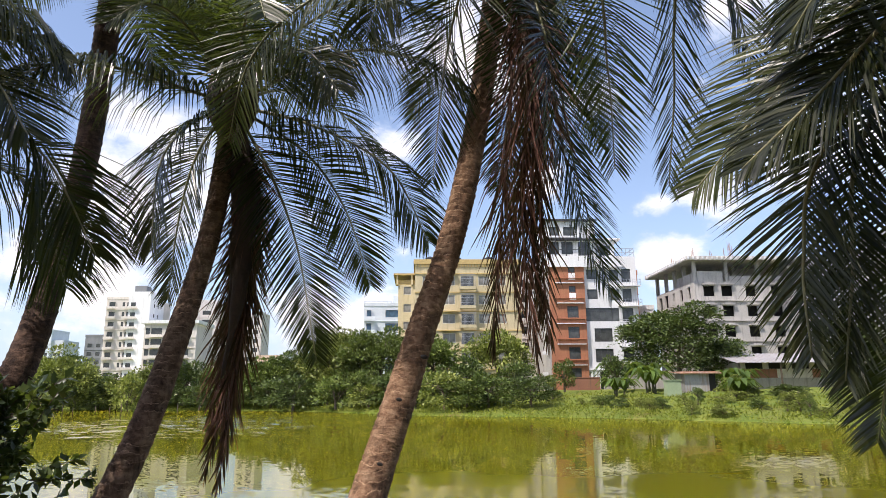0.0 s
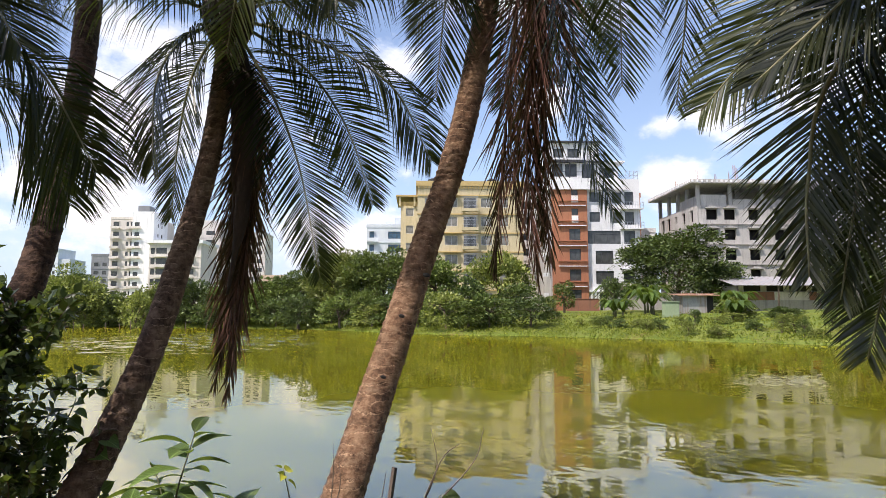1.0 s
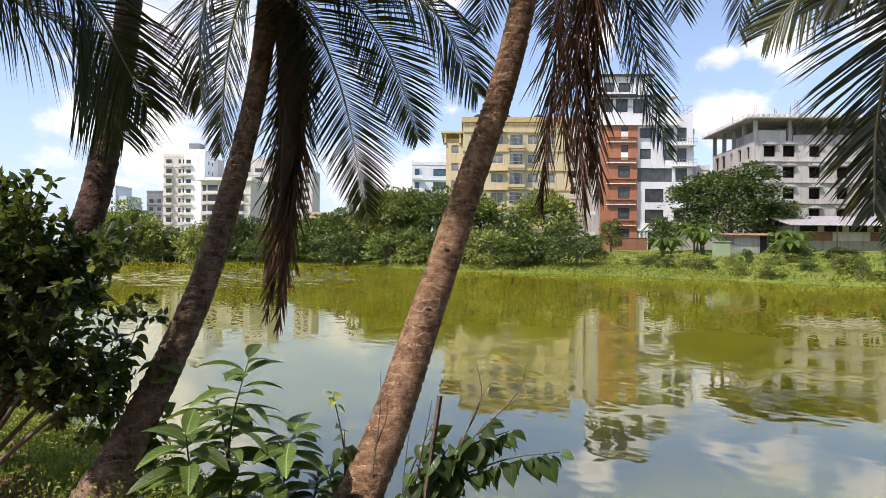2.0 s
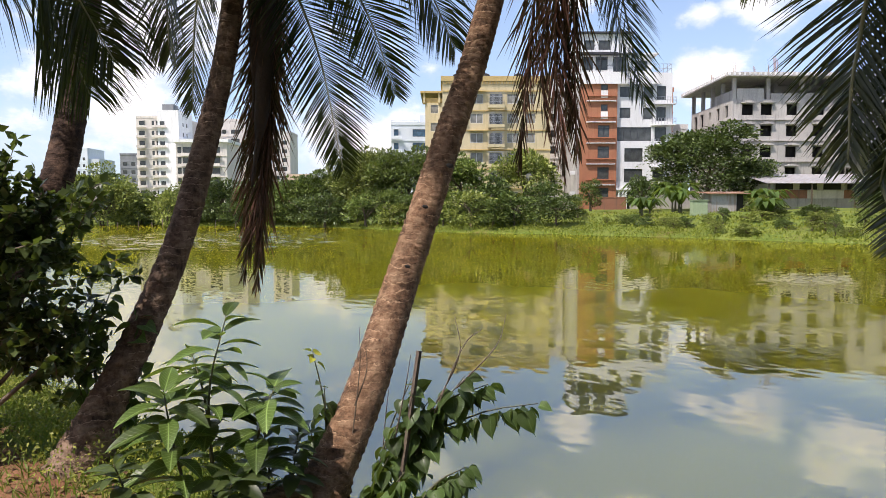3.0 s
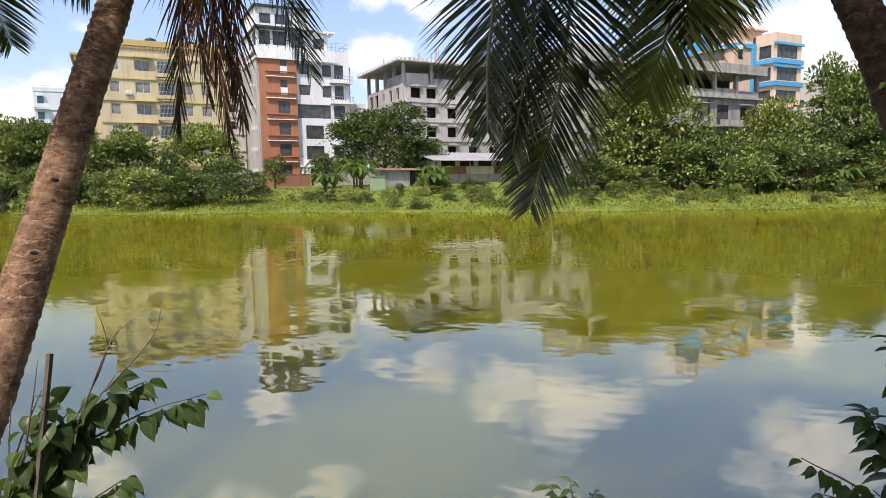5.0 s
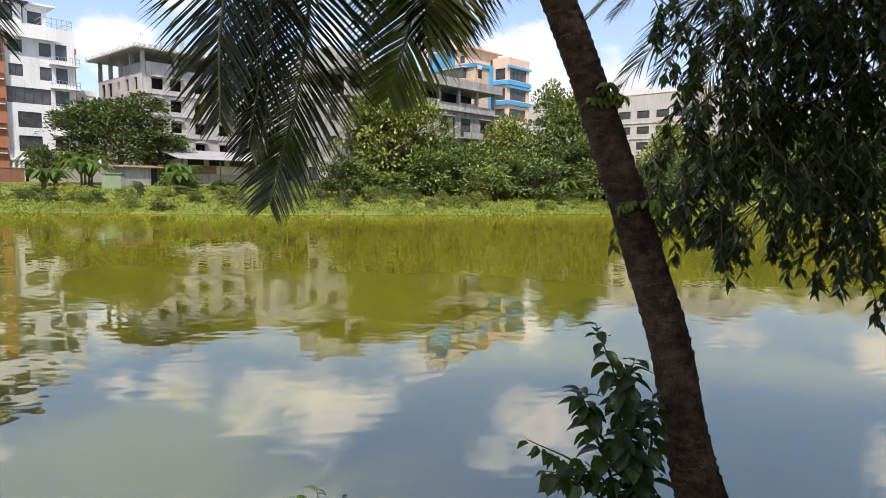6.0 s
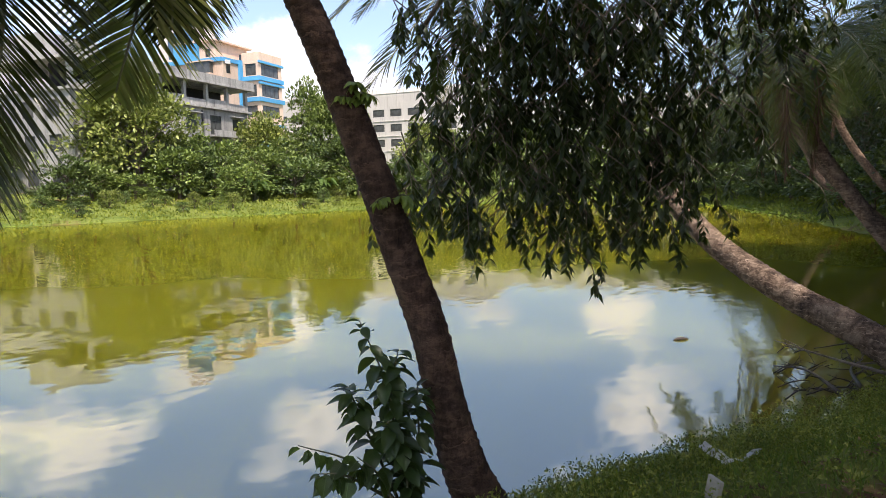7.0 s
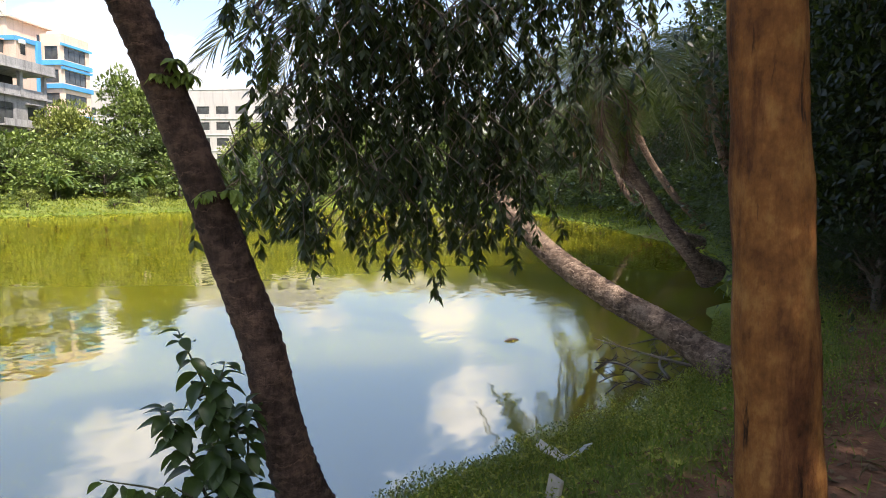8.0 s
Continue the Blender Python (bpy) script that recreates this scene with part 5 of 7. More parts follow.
def banana(x, y, h, k):
    """A clump of banana plants with broad arching leaves."""
    z = gz(x, y)
    t = thing("banana_plant", x, y, z, "clump of banana plants with broad ragged leaves", "plant", "banana plants on the far bank")
    rng = random.Random(k)
    for s in range(3):
        sx, sy = rng.uniform(-0.7, 0.7), rng.uniform(-0.5, 0.5)
        hh = h * rng.uniform(0.22, 0.34)
        verts, faces = [], []
        tube(verts, faces, bezier([(sx, sy, -0.2), (sx * 1.1, sy * 1.1, hh)], 3), [0.16, 0.14, 0.11, 0.08], 7)
        part("stem", mesh_from("stem", verts, faces, True), M_twig, t)
        for j in range(7):
            a = j * 0.9 + rng.uniform(-0.3, 0.3) + s
            ln = h * rng.uniform(0.55, 0.8)
            verts, faces = [], []
            p = bezier([(sx * 1.1, sy * 1.1, hh - 0.1), (sx + math.cos(a) * ln * 0.5, sy + math.sin(a) * ln * 0.5, hh + ln * 0.55), (sx + math.cos(a) * ln, sy + math.sin(a) * ln, hh + ln * 0.15)], 8)
            w = np.array((-math.sin(a), math.cos(a), 0))
            for i, q in enumerate(p):
                wd = 0.30 * math.sin(math.pi * (0.08 + 0.9 * i / 8)) * (0.8 + 0.4 * rng.random())
                verts += [q - w * wd + np.array((0, 0, 0.1)), q, q + w * wd + np.array((0, 0, 0.1))]
            for i in range(8):
                for m in (0, 1):
                    o = i * 3 + m
                    faces.append((o, o + 1, o + 4, o + 3))
            part("leaf", mesh_from("leaf", verts, faces, True), F_young, t)


for k, (x, y, h) in enumerate([(27.2, 77, 4.8), (24.5, 79, 4.6), (34.5, 73, 3.2), (36.5, 74, 3.4), (64, 33.5, 4.6), (53, 41.5, 4.4), (25.4, 71.0, 3.6), (29.1, 59.1, 2.6), (21.1, 68.7, 2.8), (57.5, 36.0, 3.0), (60.5, 34.8, 2.8), (50.5, 38.2, 2.8), (68.5, 31.0, 3.0)]):
    banana(x, y, h, k)


def scatter(n, x0, x1, y0, y1, seed, keep):
    rng = np.random.default_rng(seed)
    x, y = rng.uniform(x0, x1, n), rng.uniform(y0, y1, n)
    ok = keep(x, y, lake_distance(x, y), rng)
    return x[ok], y[ok], rng


def far_growth():
    """Low weeds over the far bank."""
    x, y, rng = scatter(900000, -62, 88, -13, 112, 3, lambda x, y, d, r: (d > 0.05) & (d < 20) & (np.hypot(x, y) > 13) & ((y > -3) | (x > 10)) & (y > -x * 0.5 - 8) & (r.random(len(x)) < 0.95 * np.exp(-d / 9) * (0.35 + 0.65 * (waves(x, y, 0.9) > -0.2))))
    z = ground_height(x, y)
    n = len(x)
    ax = rng.normal(size=(n, 3)) * 0.8 + np.array([0, 0, 0.75])
    nm = rng.normal(size=(n, 3)) * 0.6 + np.array([0, 0, 1.0])
    tall = (0.22 + 0.2 * waves(x, y, 0.6) + 0.15 * waves(y, x, 1.9)) * np.where(np.hypot(x, y) < 34, 0.6, 1.0)
    pts = np.stack([x, y, z + rng.random(n) * tall], 1)
    ob = part("bank_weeds", leaf_cloud("bank_weeds", pts, ax, nm, rng.uniform(0.10, 0.30, n) * np.where(np.hypot(x, y) < 34, 0.55, 1.0), 0.5, rng), F_weed)
    tagged(ob, "sunlit low green weeds covering the far bank", "weeds", kind="stuff")
    x, y, rng = scatter(150000, -62, 88, -6, 112, 4, lambda x, y, d, r: (d > -1.0 - 1.2 * waves(x, y, 0.16) - 1.5 * ((x > 40) & (y > 8))) & (d < 0.6) & (np.hypot(x, y) > 34) & (r.random(len(x)) < 0.8))
    n = len(x)
    ax = rng.normal(size=(n, 3)) * np.array([1, 1, 0.3]) + np.array([0, 0, 0.12])
    nm = rng.normal(size=(n, 3)) * 0.4 + np.array([0, 0, 1.0])
    pts = np.stack([x, y, np.full(n, 0.012) + rng.random(n) * 0.04], 1)
    ob = part("floating_plants", leaf_cloud("floating_plants", pts, ax, nm, rng.uniform(0.14, 0.30, n), 0.8, rng), F_mat)
    tagged(ob, "mat of bright green floating plants along the shore", "water plants", kind="stuff")


far_growth()


def stakes_in_water():
    rng = random.Random(8)
    for k in range(9):
        x, y = -47 + k * 2.3 + rng.uniform(-0.6, 0.6), 90 - k * 0.4 + rng.uniform(-1, 1)
        verts, faces = [], []
        tube(verts, faces, bezier([(0, 0, -1.4), (rng.uniform(-0.1, 0.1), 0, rng.uniform(0.5, 1.1))], 2), [0.06, 0.055, 0.05], 6)
        s = part("stake", mesh_from("stake", verts, faces), M_wood)
        s.matrix_basis = pose(x, y, 0)
        tagged(s, "thin dark stake standing in the water", "stake", "stakes in the water")


stakes_in_water()


# ---- coconut palms ----
def frond_mesh(name, points, leaf, pairs, seed, dead=False, hang=0.55, width=0.0155, face=None):
    """A palm frond: a tapering curved rib with two rows of drooping leaflets. Two meshes: rib, leaflets."""
    rng = np.random.default_rng(seed)
    points = [np.array(p, float) for p in points]
    base, tip = points[0], points[-1]
    n = 26
    path = bezier(points, n)
    rv, rf = [], []
    tube(rv, rf, path, [0.017 * (1 - 0.85 * i / n) + 0.0025 for i in range(n + 1)], 5)
    seg = np.linalg.norm(np.diff(path, axis=0), axis=1)
    cum = np.concatenate([[0], np.cumsum(seg)])
    total = cum[-1]
    out = (tip - base) * np.array([1, 1, 0])
    out = out / (np.linalg.norm(out) + 1e-6)
    if face is not None:
        out = out * 0.5 + np.array(face) + np.array((rng.normal(), rng.normal(), 0)) * 0.3
        out /= np.linalg.norm(out)
    verts, faces = [], []
    for j in range(pairs):
        s = 0.12 + 0.88 * (j + 0.5) / pairs
        d = s * total
        i = min(np.searchsorted(cum, d) - 1, n - 1)
        f = (d - cum[i]) / seg[i]
        p = path[i] * (1 - f) + path[i + 1] * f
        T = path[min(i + 2, n)] - path[max(i - 1, 0)]
        T /= np.linalg.norm(T)
        ref = np.array((0, 0, 1.0)) * (1 - abs(T[2])) + out * abs(T[2]) * (1 if T[2] < 0 else -1) + 1e-3
        S = np.cross(T, ref)
        S /= np.linalg.norm(S)
        U = np.cross(S, T)
        prof = math.sin(math.pi * (0.18 + 0.78 * s)) ** 0.75
        for side in (-1, 1):
            ln = leaf * prof * rng.uniform(0.92, 1.06)
            fwd = (0.46 + 0.85 * s ** 1.5) * (2.4 if dead else 1.0) + rng.normal() * 0.07
            d1 = S * side * (0.5 if dead else 1.0) + T * fwd + U * (0.16 + rng.normal() * 0.07)
            if dead:
                d1 = d1 + rng.normal(size=3) * 0.35
            d1 /= np.linalg.norm(d1)
            h = hang * rng.uniform(0.7, 1.3) * (1 - 0.85 * abs(T[2]))
            d2 = d1 + np.array((0, 0, -h * 0.7))
            d2 /= np.linalg.norm(d2)
            d3 = d1 + np.array((0, 0, -h * 1.7))
            d3 /= np.linalg.norm(d3)
            w = T - d1 * np.dot(T, d1)
            w = w / (np.linalg.norm(w) + 1e-6) + U * rng.normal() * 0.35
            w *= width * (0.9 if dead else 1.0) * rng.uniform(0.75, 1.15) * 0.5
            q0, q1 = p, p + d1 * ln * 0.3
            q2 = q1 + d2 * ln * 0.38
            q3 = q2 + d3 * ln * 0.32
            o = len(verts)
            verts += [q0 - w * 0.5, q0 + w * 0.5, q1 - w, q1 + w, q2 - w * 0.75, q2 + w * 0.75, q3]
            faces += [(o, o + 1, o + 3, o + 2), (o + 2, o + 3, o + 5, o + 4), (o + 4, o + 5, o + 6)]
    return mesh_from("rib", rv, rf, True), mesh_from("blade", verts, faces)


def palm_trunk(points, r0, r1, material, parent, seed, step=0.07, flare=0.95):
    """A ringed trunk, flared at the foot."""
    rng = random.Random(seed)
    pts = bezier(points, 60)
    length = float(np.sum(np.linalg.norm(np.diff(pts, axis=0), axis=1)))
    n = int(length / step) * 3
    path = bezier(points, n)
    rad = []
    for i in range(n + 1):
        u = i / n
        r = r0 + (r1 - r0) * min(1, u * 1.6)
        r *= 1 + flare * max(0, 1 - u * length / 1.05) ** 1.6
        ring = (0.032, -0.018, 0.0)[i % 3] * (0.2 + 1.3 * rng.random())
        rad.append(r * (1 + ring))
    verts, faces = [], []
    tube(verts, faces, path, rad, 24, 0.028, rng)
    return part("trunk", mesh_from("trunk", verts, faces, True), material, parent)


def palm(name, label, trunk, r0, r1, barkm, crown, fronds, leaf, pairs, seed, flare=0.95, face=None):
    """A palm from its trunk line, crown centre and fronds, each (dead or live, points along it, its tip); face: the way its hanging fronds are turned."""
    foot = trunk[0] if trunk else (crown[0], crown[1], 0.4)
    t = thing(name, *foot, label, "palm tree", "coconut palms on the bank")
    t.matrix_basis = Matrix()
    if trunk:
        palm_trunk(trunk, r0, r1, barkm, t, seed, flare=flare)
    rng = random.Random(seed)
    verts, faces = [], []
    C = np.array(crown)
    for k in range(14):
        a = k * 2.4
        e = C + np.array((math.cos(a) * 0.20, math.sin(a) * 0.20, 0.20 + 0.1 * (k % 3)))
        s = C + np.array((math.cos(a) * 0.06, math.sin(a) * 0.06, -0.35))
        tube(verts, faces, bezier([s, (s + e) / 2 + np.array((math.cos(a) * 0.07, math.sin(a) * 0.07, 0)), e], 5), [0.05, 0.06, 0.055, 0.045, 0.035, 0.025], 6)
    part("leaf_sheath", mesh_from("leaf_sheath", verts, faces, True), M_sheath, t, "fibrous brown leaf bases")
    for k, (kind, *line) in enumerate(fronds):
        dead = kind == "dead"
        b = C + (np.array(line[0]) - C) * 0.06
        rib, lf = frond_mesh("frond", [b, *line], leaf * {"dead": 0.9, "limp": 1.35}.get(kind, 1.0), pairs, seed * 100 + k, dead, 0.9 if dead else (2.0 if kind == "limp" else 0.55), face=face)
        fr = part("frond", rib, M_rib_dead if dead else M_rib, t, "dry brown hanging frond" if dead else "")
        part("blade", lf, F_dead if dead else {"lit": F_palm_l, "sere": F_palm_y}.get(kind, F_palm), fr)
    return t


front = [("lit", (1.21, 4.38, 5.6), (1.38, 4.58, 4.82), (1.47, 4.84, 4.05)), ("live", (0.3, 4.86, 5.87), (0.11, 5.25, 5.27), (-0.01, 5.71, 4.23)), ("live", (0.93, 4.87, 5.34), (1.13, 5.13, 4.25), (1.42, 5.29, 3.18)), ("lit", (-0.33, 4.5, 5.71), (-1.05, 4.32, 5.15), (-1.4, 4.28, 4.66), (-1.57, 4.48, 4.12)), ("live", (1.6, 4.08, 5.48), (1.78, 4.24, 4.73), (1.78, 4.53, 3.8)), ("limp", (1.84, 4.13, 5.62), (2.15, 4.03, 5.18), (2.32, 4.14, 4.64))]
back = [("live", (0.88, 5.05, 5.84), (0.74, 5.5, 5.12), (0.65, 5.87, 4.23)), ("limp", (-0.05, 4.92, 6.48), (-0.41, 5.09, 6.08), (-0.62, 5.32, 5.53)), ("limp", (1.5, 4.61, 6.21), (1.85, 4.57, 5.91), (2.19, 4.68, 5.35)), ("live", (1.0, 4.97, 5.35), (1.23, 5.22, 4.23), (1.55, 5.38, 3.05))]
dry = [("dead", (0.78, 4.93, 5.1), (0.76, 5.26, 3.77), (0.87, 5.43, 2.52)), ("dead", (0.68, 5.14, 4.94), (0.6, 5.5, 3.73), (0.51, 5.58, 2.63)), ("dead", (0.93, 4.95, 5.01), (0.92, 5.28, 3.94), (0.99, 5.45, 2.67)), ("dead", (0.85, 5.13, 4.67), (0.68, 5.41, 3.61), (0.75, 5.53, 2.87)), ("dead", (0.9, 5.12, 4.67), (0.85, 5.36, 3.7), (0.95, 5.49, 2.91))]
upper = [("live", (0.6, 6.3, 9.0), (0.1, 6.7, 10.2)), ("live", (1.9, 6.5, 8.9), (3.2, 7.0, 8.4)), ("live", (-0.29, 5.97, 8.6), (-1.6, 5.8, 8.0)), ("live", (1.3, 7.2, 8.6), (1.8, 8.6, 7.6)), ("live", (0.2, 7.0, 8.8), (-0.6, 8.4, 8.0))]
palm("coconut_palm", "coconut palm with a reddish-brown leaning ringed trunk", [(-1.02, 3.42, 0.30), (-0.85, 3.67, 0.57), (-0.66, 4.1, 1.01), (-0.47, 4.62, 1.63), (-0.31, 4.83, 2.13), (-0.1, 5.09, 2.81), (0.11, 5.33, 3.45), (0.3, 5.5, 4.2), (0.5, 5.7, 5.3), (0.72, 5.9, 6.9)], 0.146, 0.112, M_bark1, (0.8, 5.95, 7.2), front + back + dry + upper, 0.82, 122, 1, 1.9, (0.15, -1, 0))

low = [("limp", (-2.7, 4.83, 4.91), (-2.97, 4.33, 4.61), (-3.25, 4.12, 4.11)), ("limp", (-0.91, 5.56, 5.46), (-0.15, 5.45, 5.34), (0.33, 5.49, 5.0)), ("limp", (-1.13, 5.75, 4.78), (-0.42, 5.77, 4.36), (-0.04, 5.87, 3.66)), ("live", (-1.29, 6.1, 4.65), (-0.89, 6.24, 4.1), (-0.63, 6.43, 3.34)), ("live", (-1.54, 5.75, 4.29), (-1.27, 5.79, 3.59), (-1.07, 5.86, 2.57)), ("limp", (-2.24, 5.41, 4.62), (-2.4, 5.29, 4.18), (-2.43, 5.36, 3.49)), ("live", (-2.34, 6.05, 4.62), (-2.52, 6.18, 4.02), (-2.62, 6.32, 3.18)), ("lit", (-2.19, 5.24, 5.46), (-2.35, 4.7, 5.41), (-2.58, 4.52, 5.12))]
back = [("limp", (-2.21, 5.02, 5.99), (-2.59, 4.49, 5.75), (-2.87, 4.35, 5.34)), ("limp", (-1.35, 5.6, 5.68), (-0.63, 5.32, 5.91), (0.04, 5.34, 5.72)), ("live", (-2.01, 5.97, 5.96), (-1.97, 5.85, 6.73), (-1.91, 5.7, 7.42)), ("limp", (-1.5, 5.18, 5.1), (-1.06, 4.65, 4.97), (-0.76, 4.47, 4.54)), ("live", (-2.13, 5.8, 5.79), (-2.58, 6.01, 6.37), (-3.09, 6.28, 6.4)), ("live", (-1.6, 6.35, 5.45), (-1.14, 6.96, 5.54), (-0.57, 7.51, 5.12)), ("lit", (-1.67, 5.01, 5.33), (-1.39, 4.27, 5.27), (-1.2, 3.9, 4.8))]
dry = [("dead", (-1.74, 5.75, 4.12), (-1.72, 5.79, 2.95), (-1.82, 5.65, 1.52)), ("dead", (-1.69, 5.8, 4.19), (-1.78, 5.8, 2.75), (-1.93, 5.63, 1.61)), ("dead", (-1.69, 5.85, 4.21), (-1.76, 5.96, 3.19), (-1.86, 5.9, 2.25)), ("dead", (-1.81, 5.83, 4.15), (-1.92, 5.93, 3.08), (-1.98, 5.85, 1.96)), ("dead", (-1.73, 5.85, 4.15), (-1.78, 5.89, 2.86), (-1.83, 5.78, 1.82))]
palm("coconut_palm", "coconut palm with a slim leaning trunk and spreading dark fronds", [(-2.62, 4.05, 0.30), (-2.5, 4.24, 0.78), (-2.37, 4.53, 1.25), (-2.22, 4.93, 1.94), (-2.11, 5.29, 2.79), (-2.04, 5.63, 3.63), (-1.99, 5.76, 4.35), (-1.98, 5.85, 4.95)], 0.134, 0.095, M_bark2, (-1.98, 5.87, 5.06), low + back + dry, 0.66, 112, 2, face=(-0.3, -1, 0))

palm("coconut_palm", "dark-trunked coconut palm rising through a leafy bush", [(-4.1, 4.2, 0.20), (-3.98, 4.65, 0.63), (-3.88, 5.06, 1.17), (-3.8, 5.45, 1.76), (-3.69, 5.9, 2.6), (-3.70, 6.29, 3.69), (-3.68, 6.46, 4.39), (-3.64, 6.51, 5.25), (-3.58, 6.46, 6.15), (-3.56, 6.45, 7.0)], 0.165, 0.125, M_bark3, (-3.56, 6.45, 7.2),
     [("live", (-3.7, 5.9, 7.1), (-4.0, 5.1, 6.0)), ("live", (-3.2, 6.3, 7.1), (-2.7, 6.2, 6.0)), ("live", (-3.5, 6.9, 7.0), (-3.4, 7.4, 6.1)), ("live", (-4.2, 5.8, 7.4), (-5.1, 5.2, 6.4)), ("live", (-2.9, 6.6, 7.9), (-1.9, 7.1, 7.4)), ("live", (-4.0, 6.7, 8.4), (-4.7, 7.3, 9.4)),
      ("live", (-4.6, 7.3, 7.9), (-5.9, 8.1, 7.4)), ("live", (-3.3, 7.9, 8.0), (-2.9, 9.3, 7.4)), ("live", (-4.0, 6.0, 7.4), (-4.4, 5.4, 6.4)), ("live", (-3.2, 6.1, 7.3), (-2.9, 5.6, 6.4))], 0.80, 105, 3)

palm("coconut_palm", "coconut palm whose arching fronds reach in over the water", [(-5.3, 3.9, 0.45), (-4.95, 3.95, 1.8), (-4.5, 4.05, 3.2), (-4.18, 4.16, 4.3)], 0.16, 0.12, M_bark3, (-4.12, 4.18, 4.53),
     [("limp", (-3.47, 4.44, 4.2), (-2.99, 4.56, 4.06), (-2.64, 4.85, 3.33)), ("limp", (-3.65, 4.73, 4.13), (-3.29, 5.05, 3.89), (-3.09, 5.34, 3.14)), ("limp", (-3.5, 4.12, 4.81), (-2.95, 4.11, 4.79), (-2.68, 4.23, 4.64)), ("limp", (-3.41, 3.95, 4.97), (-2.99, 4.01, 4.93), (-2.79, 4.21, 4.79)), ("live", (-3.38, 3.87, 4.42), (-2.9, 3.76, 4.28), (-2.65, 3.85, 3.9)), ("live", (-4.5, 3.9, 5.6), (-5.0, 3.3, 5.8)), ("live", (-4.9, 4.3, 5.2), (-6.0, 4.4, 4.5)), ("live", (-4.3, 5.0, 5.1), (-4.4, 6.0, 4.6))], 0.78, 110, 4, face=(0.6, -0.8, 0))

front = [("live", (2.4, 2.94, 3.75), (2.29, 3.01, 2.77), (2.12, 3.08, 2.01)), ("live", (2.24, 3.02, 3.59), (2.08, 3.03, 2.84), (1.98, 3.05, 2.31)), ("live", (2.04, 3.04, 3.55), (1.89, 3.12, 2.95), (1.86, 3.11, 2.43)), ("sere", (2.91, 2.8, 3.72), (2.96, 2.85, 3.18), (2.86, 2.96, 2.64)), ("live", (3.09, 2.67, 3.84), (3.11, 2.76, 3.37), (3.09, 2.77, 2.99))]
over = [("lit", (2.1, 2.8, 4.21), (1.8, 2.93, 3.88), (1.39, 3.25, 3.35)), ("live", (2.08, 2.54, 3.98), (1.79, 2.66, 3.67), (1.47, 2.86, 3.35)), ("live", (2.07, 2.44, 4.33), (1.81, 2.45, 4.21), (1.65, 2.6, 3.95))]
upper = [("live", (3.5, 2.3, 5.0), (3.85, 1.9, 4.2)), ("live", (2.5, 2.9, 5.8), (1.6, 3.3, 6.0)), ("live", (3.8, 2.0, 5.1), (4.5, 1.4, 4.5)), ("live", (2.85, 3.7, 5.0), (2.4, 4.7, 4.2)), ("live", (3.6, 3.5, 5.2), (4.4, 4.3, 4.6)), ("live", (3.1, 2.1, 5.8), (3.3, 1.1, 5.9))]
palm("coconut_palm", "coconut palm with a dark trunk and low overhanging fronds", [(3.70, 1.16, 0.10), (3.68, 1.32, 0.42), (3.67, 1.43, 0.8), (3.68, 1.54, 1.26), (3.67, 1.7, 1.71), (3.63, 1.83, 2.13), (3.58, 1.99, 2.6), (3.53, 2.12, 2.97), (3.47, 2.28, 3.38), (3.25, 2.53, 4.14), (2.92, 2.69, 4.65)], 0.128, 0.098, M_bark3, (2.87, 2.7, 4.72), front + over + upper, 0.68, 130, 5, 0.3, (-0.75, -0.65, 0))

palm("coconut_palm", "coconut palm leaning far out low over the water", [(6.55, -1.95, 0.30), (7.0, -1.72, 0.42), (7.32, -1.39, 0.63), (7.74, -0.88, 0.87), (8.21, -0.3, 1.23), (8.53, 0.09, 1.58), (8.83, 0.44, 1.98), (9.15, 0.9, 2.6), (9.3, 1.4, 3.8), (9.0, 1.6, 5.2)], 0.165, 0.125, M_bark_pale, (8.95, 1.6, 5.4),
     [("live", (7.42, 2.48, 4.6), (6.57, 3.45, 3.11)), ("live", (7.53, 2.08, 4.9), (6.9, 2.73, 2.86)), ("live", (7.73, 2.8, 5.33), (6.7, 4.03, 3.87)), ("live", (8.16, 0.84, 4.9), (7.99, 0.29, 3.17)), ("live", (8.78, 0.55, 6.27), (8.97, -0.55, 5.31)), ("live", (8.88, 1.49, 7.33), (9.32, 1.92, 8.44)), ("live", (9.6, 1.9, 6.4), (10.8, 2.4, 5.4)), ("live", (8.4, 2.8, 6.2), (8.3, 4.2, 5.2)), ("live", (7.4, 0.9, 6.4), (6.4, 0.5, 5.6))], 0.90, 105, 6)


def auto_fronds(crown, n, length, seed, up=0.5, drop=0.9, kind="live"):
    """Fronds all round a crown: rising, then arching over."""
    rng = random.Random(seed)
    out = []
    for k in range(n):
        a = k * 2.39996 + rng.uniform(-0.25, 0.25)
        rise = up * rng.uniform(0.2, 1.3)
        ln = length * rng.uniform(0.85, 1.1)
        mid = (crown[0] + math.cos(a) * ln * 0.5, crown[1] + math.sin(a) * ln * 0.5, crown[2] + rise)
        tip = (crown[0] + math.cos(a) * ln, crown[1] + math.sin(a) * ln, crown[2] + rise - drop * rng.uniform(0.6, 1.6))
        out.append((kind, mid, tip))
    return out


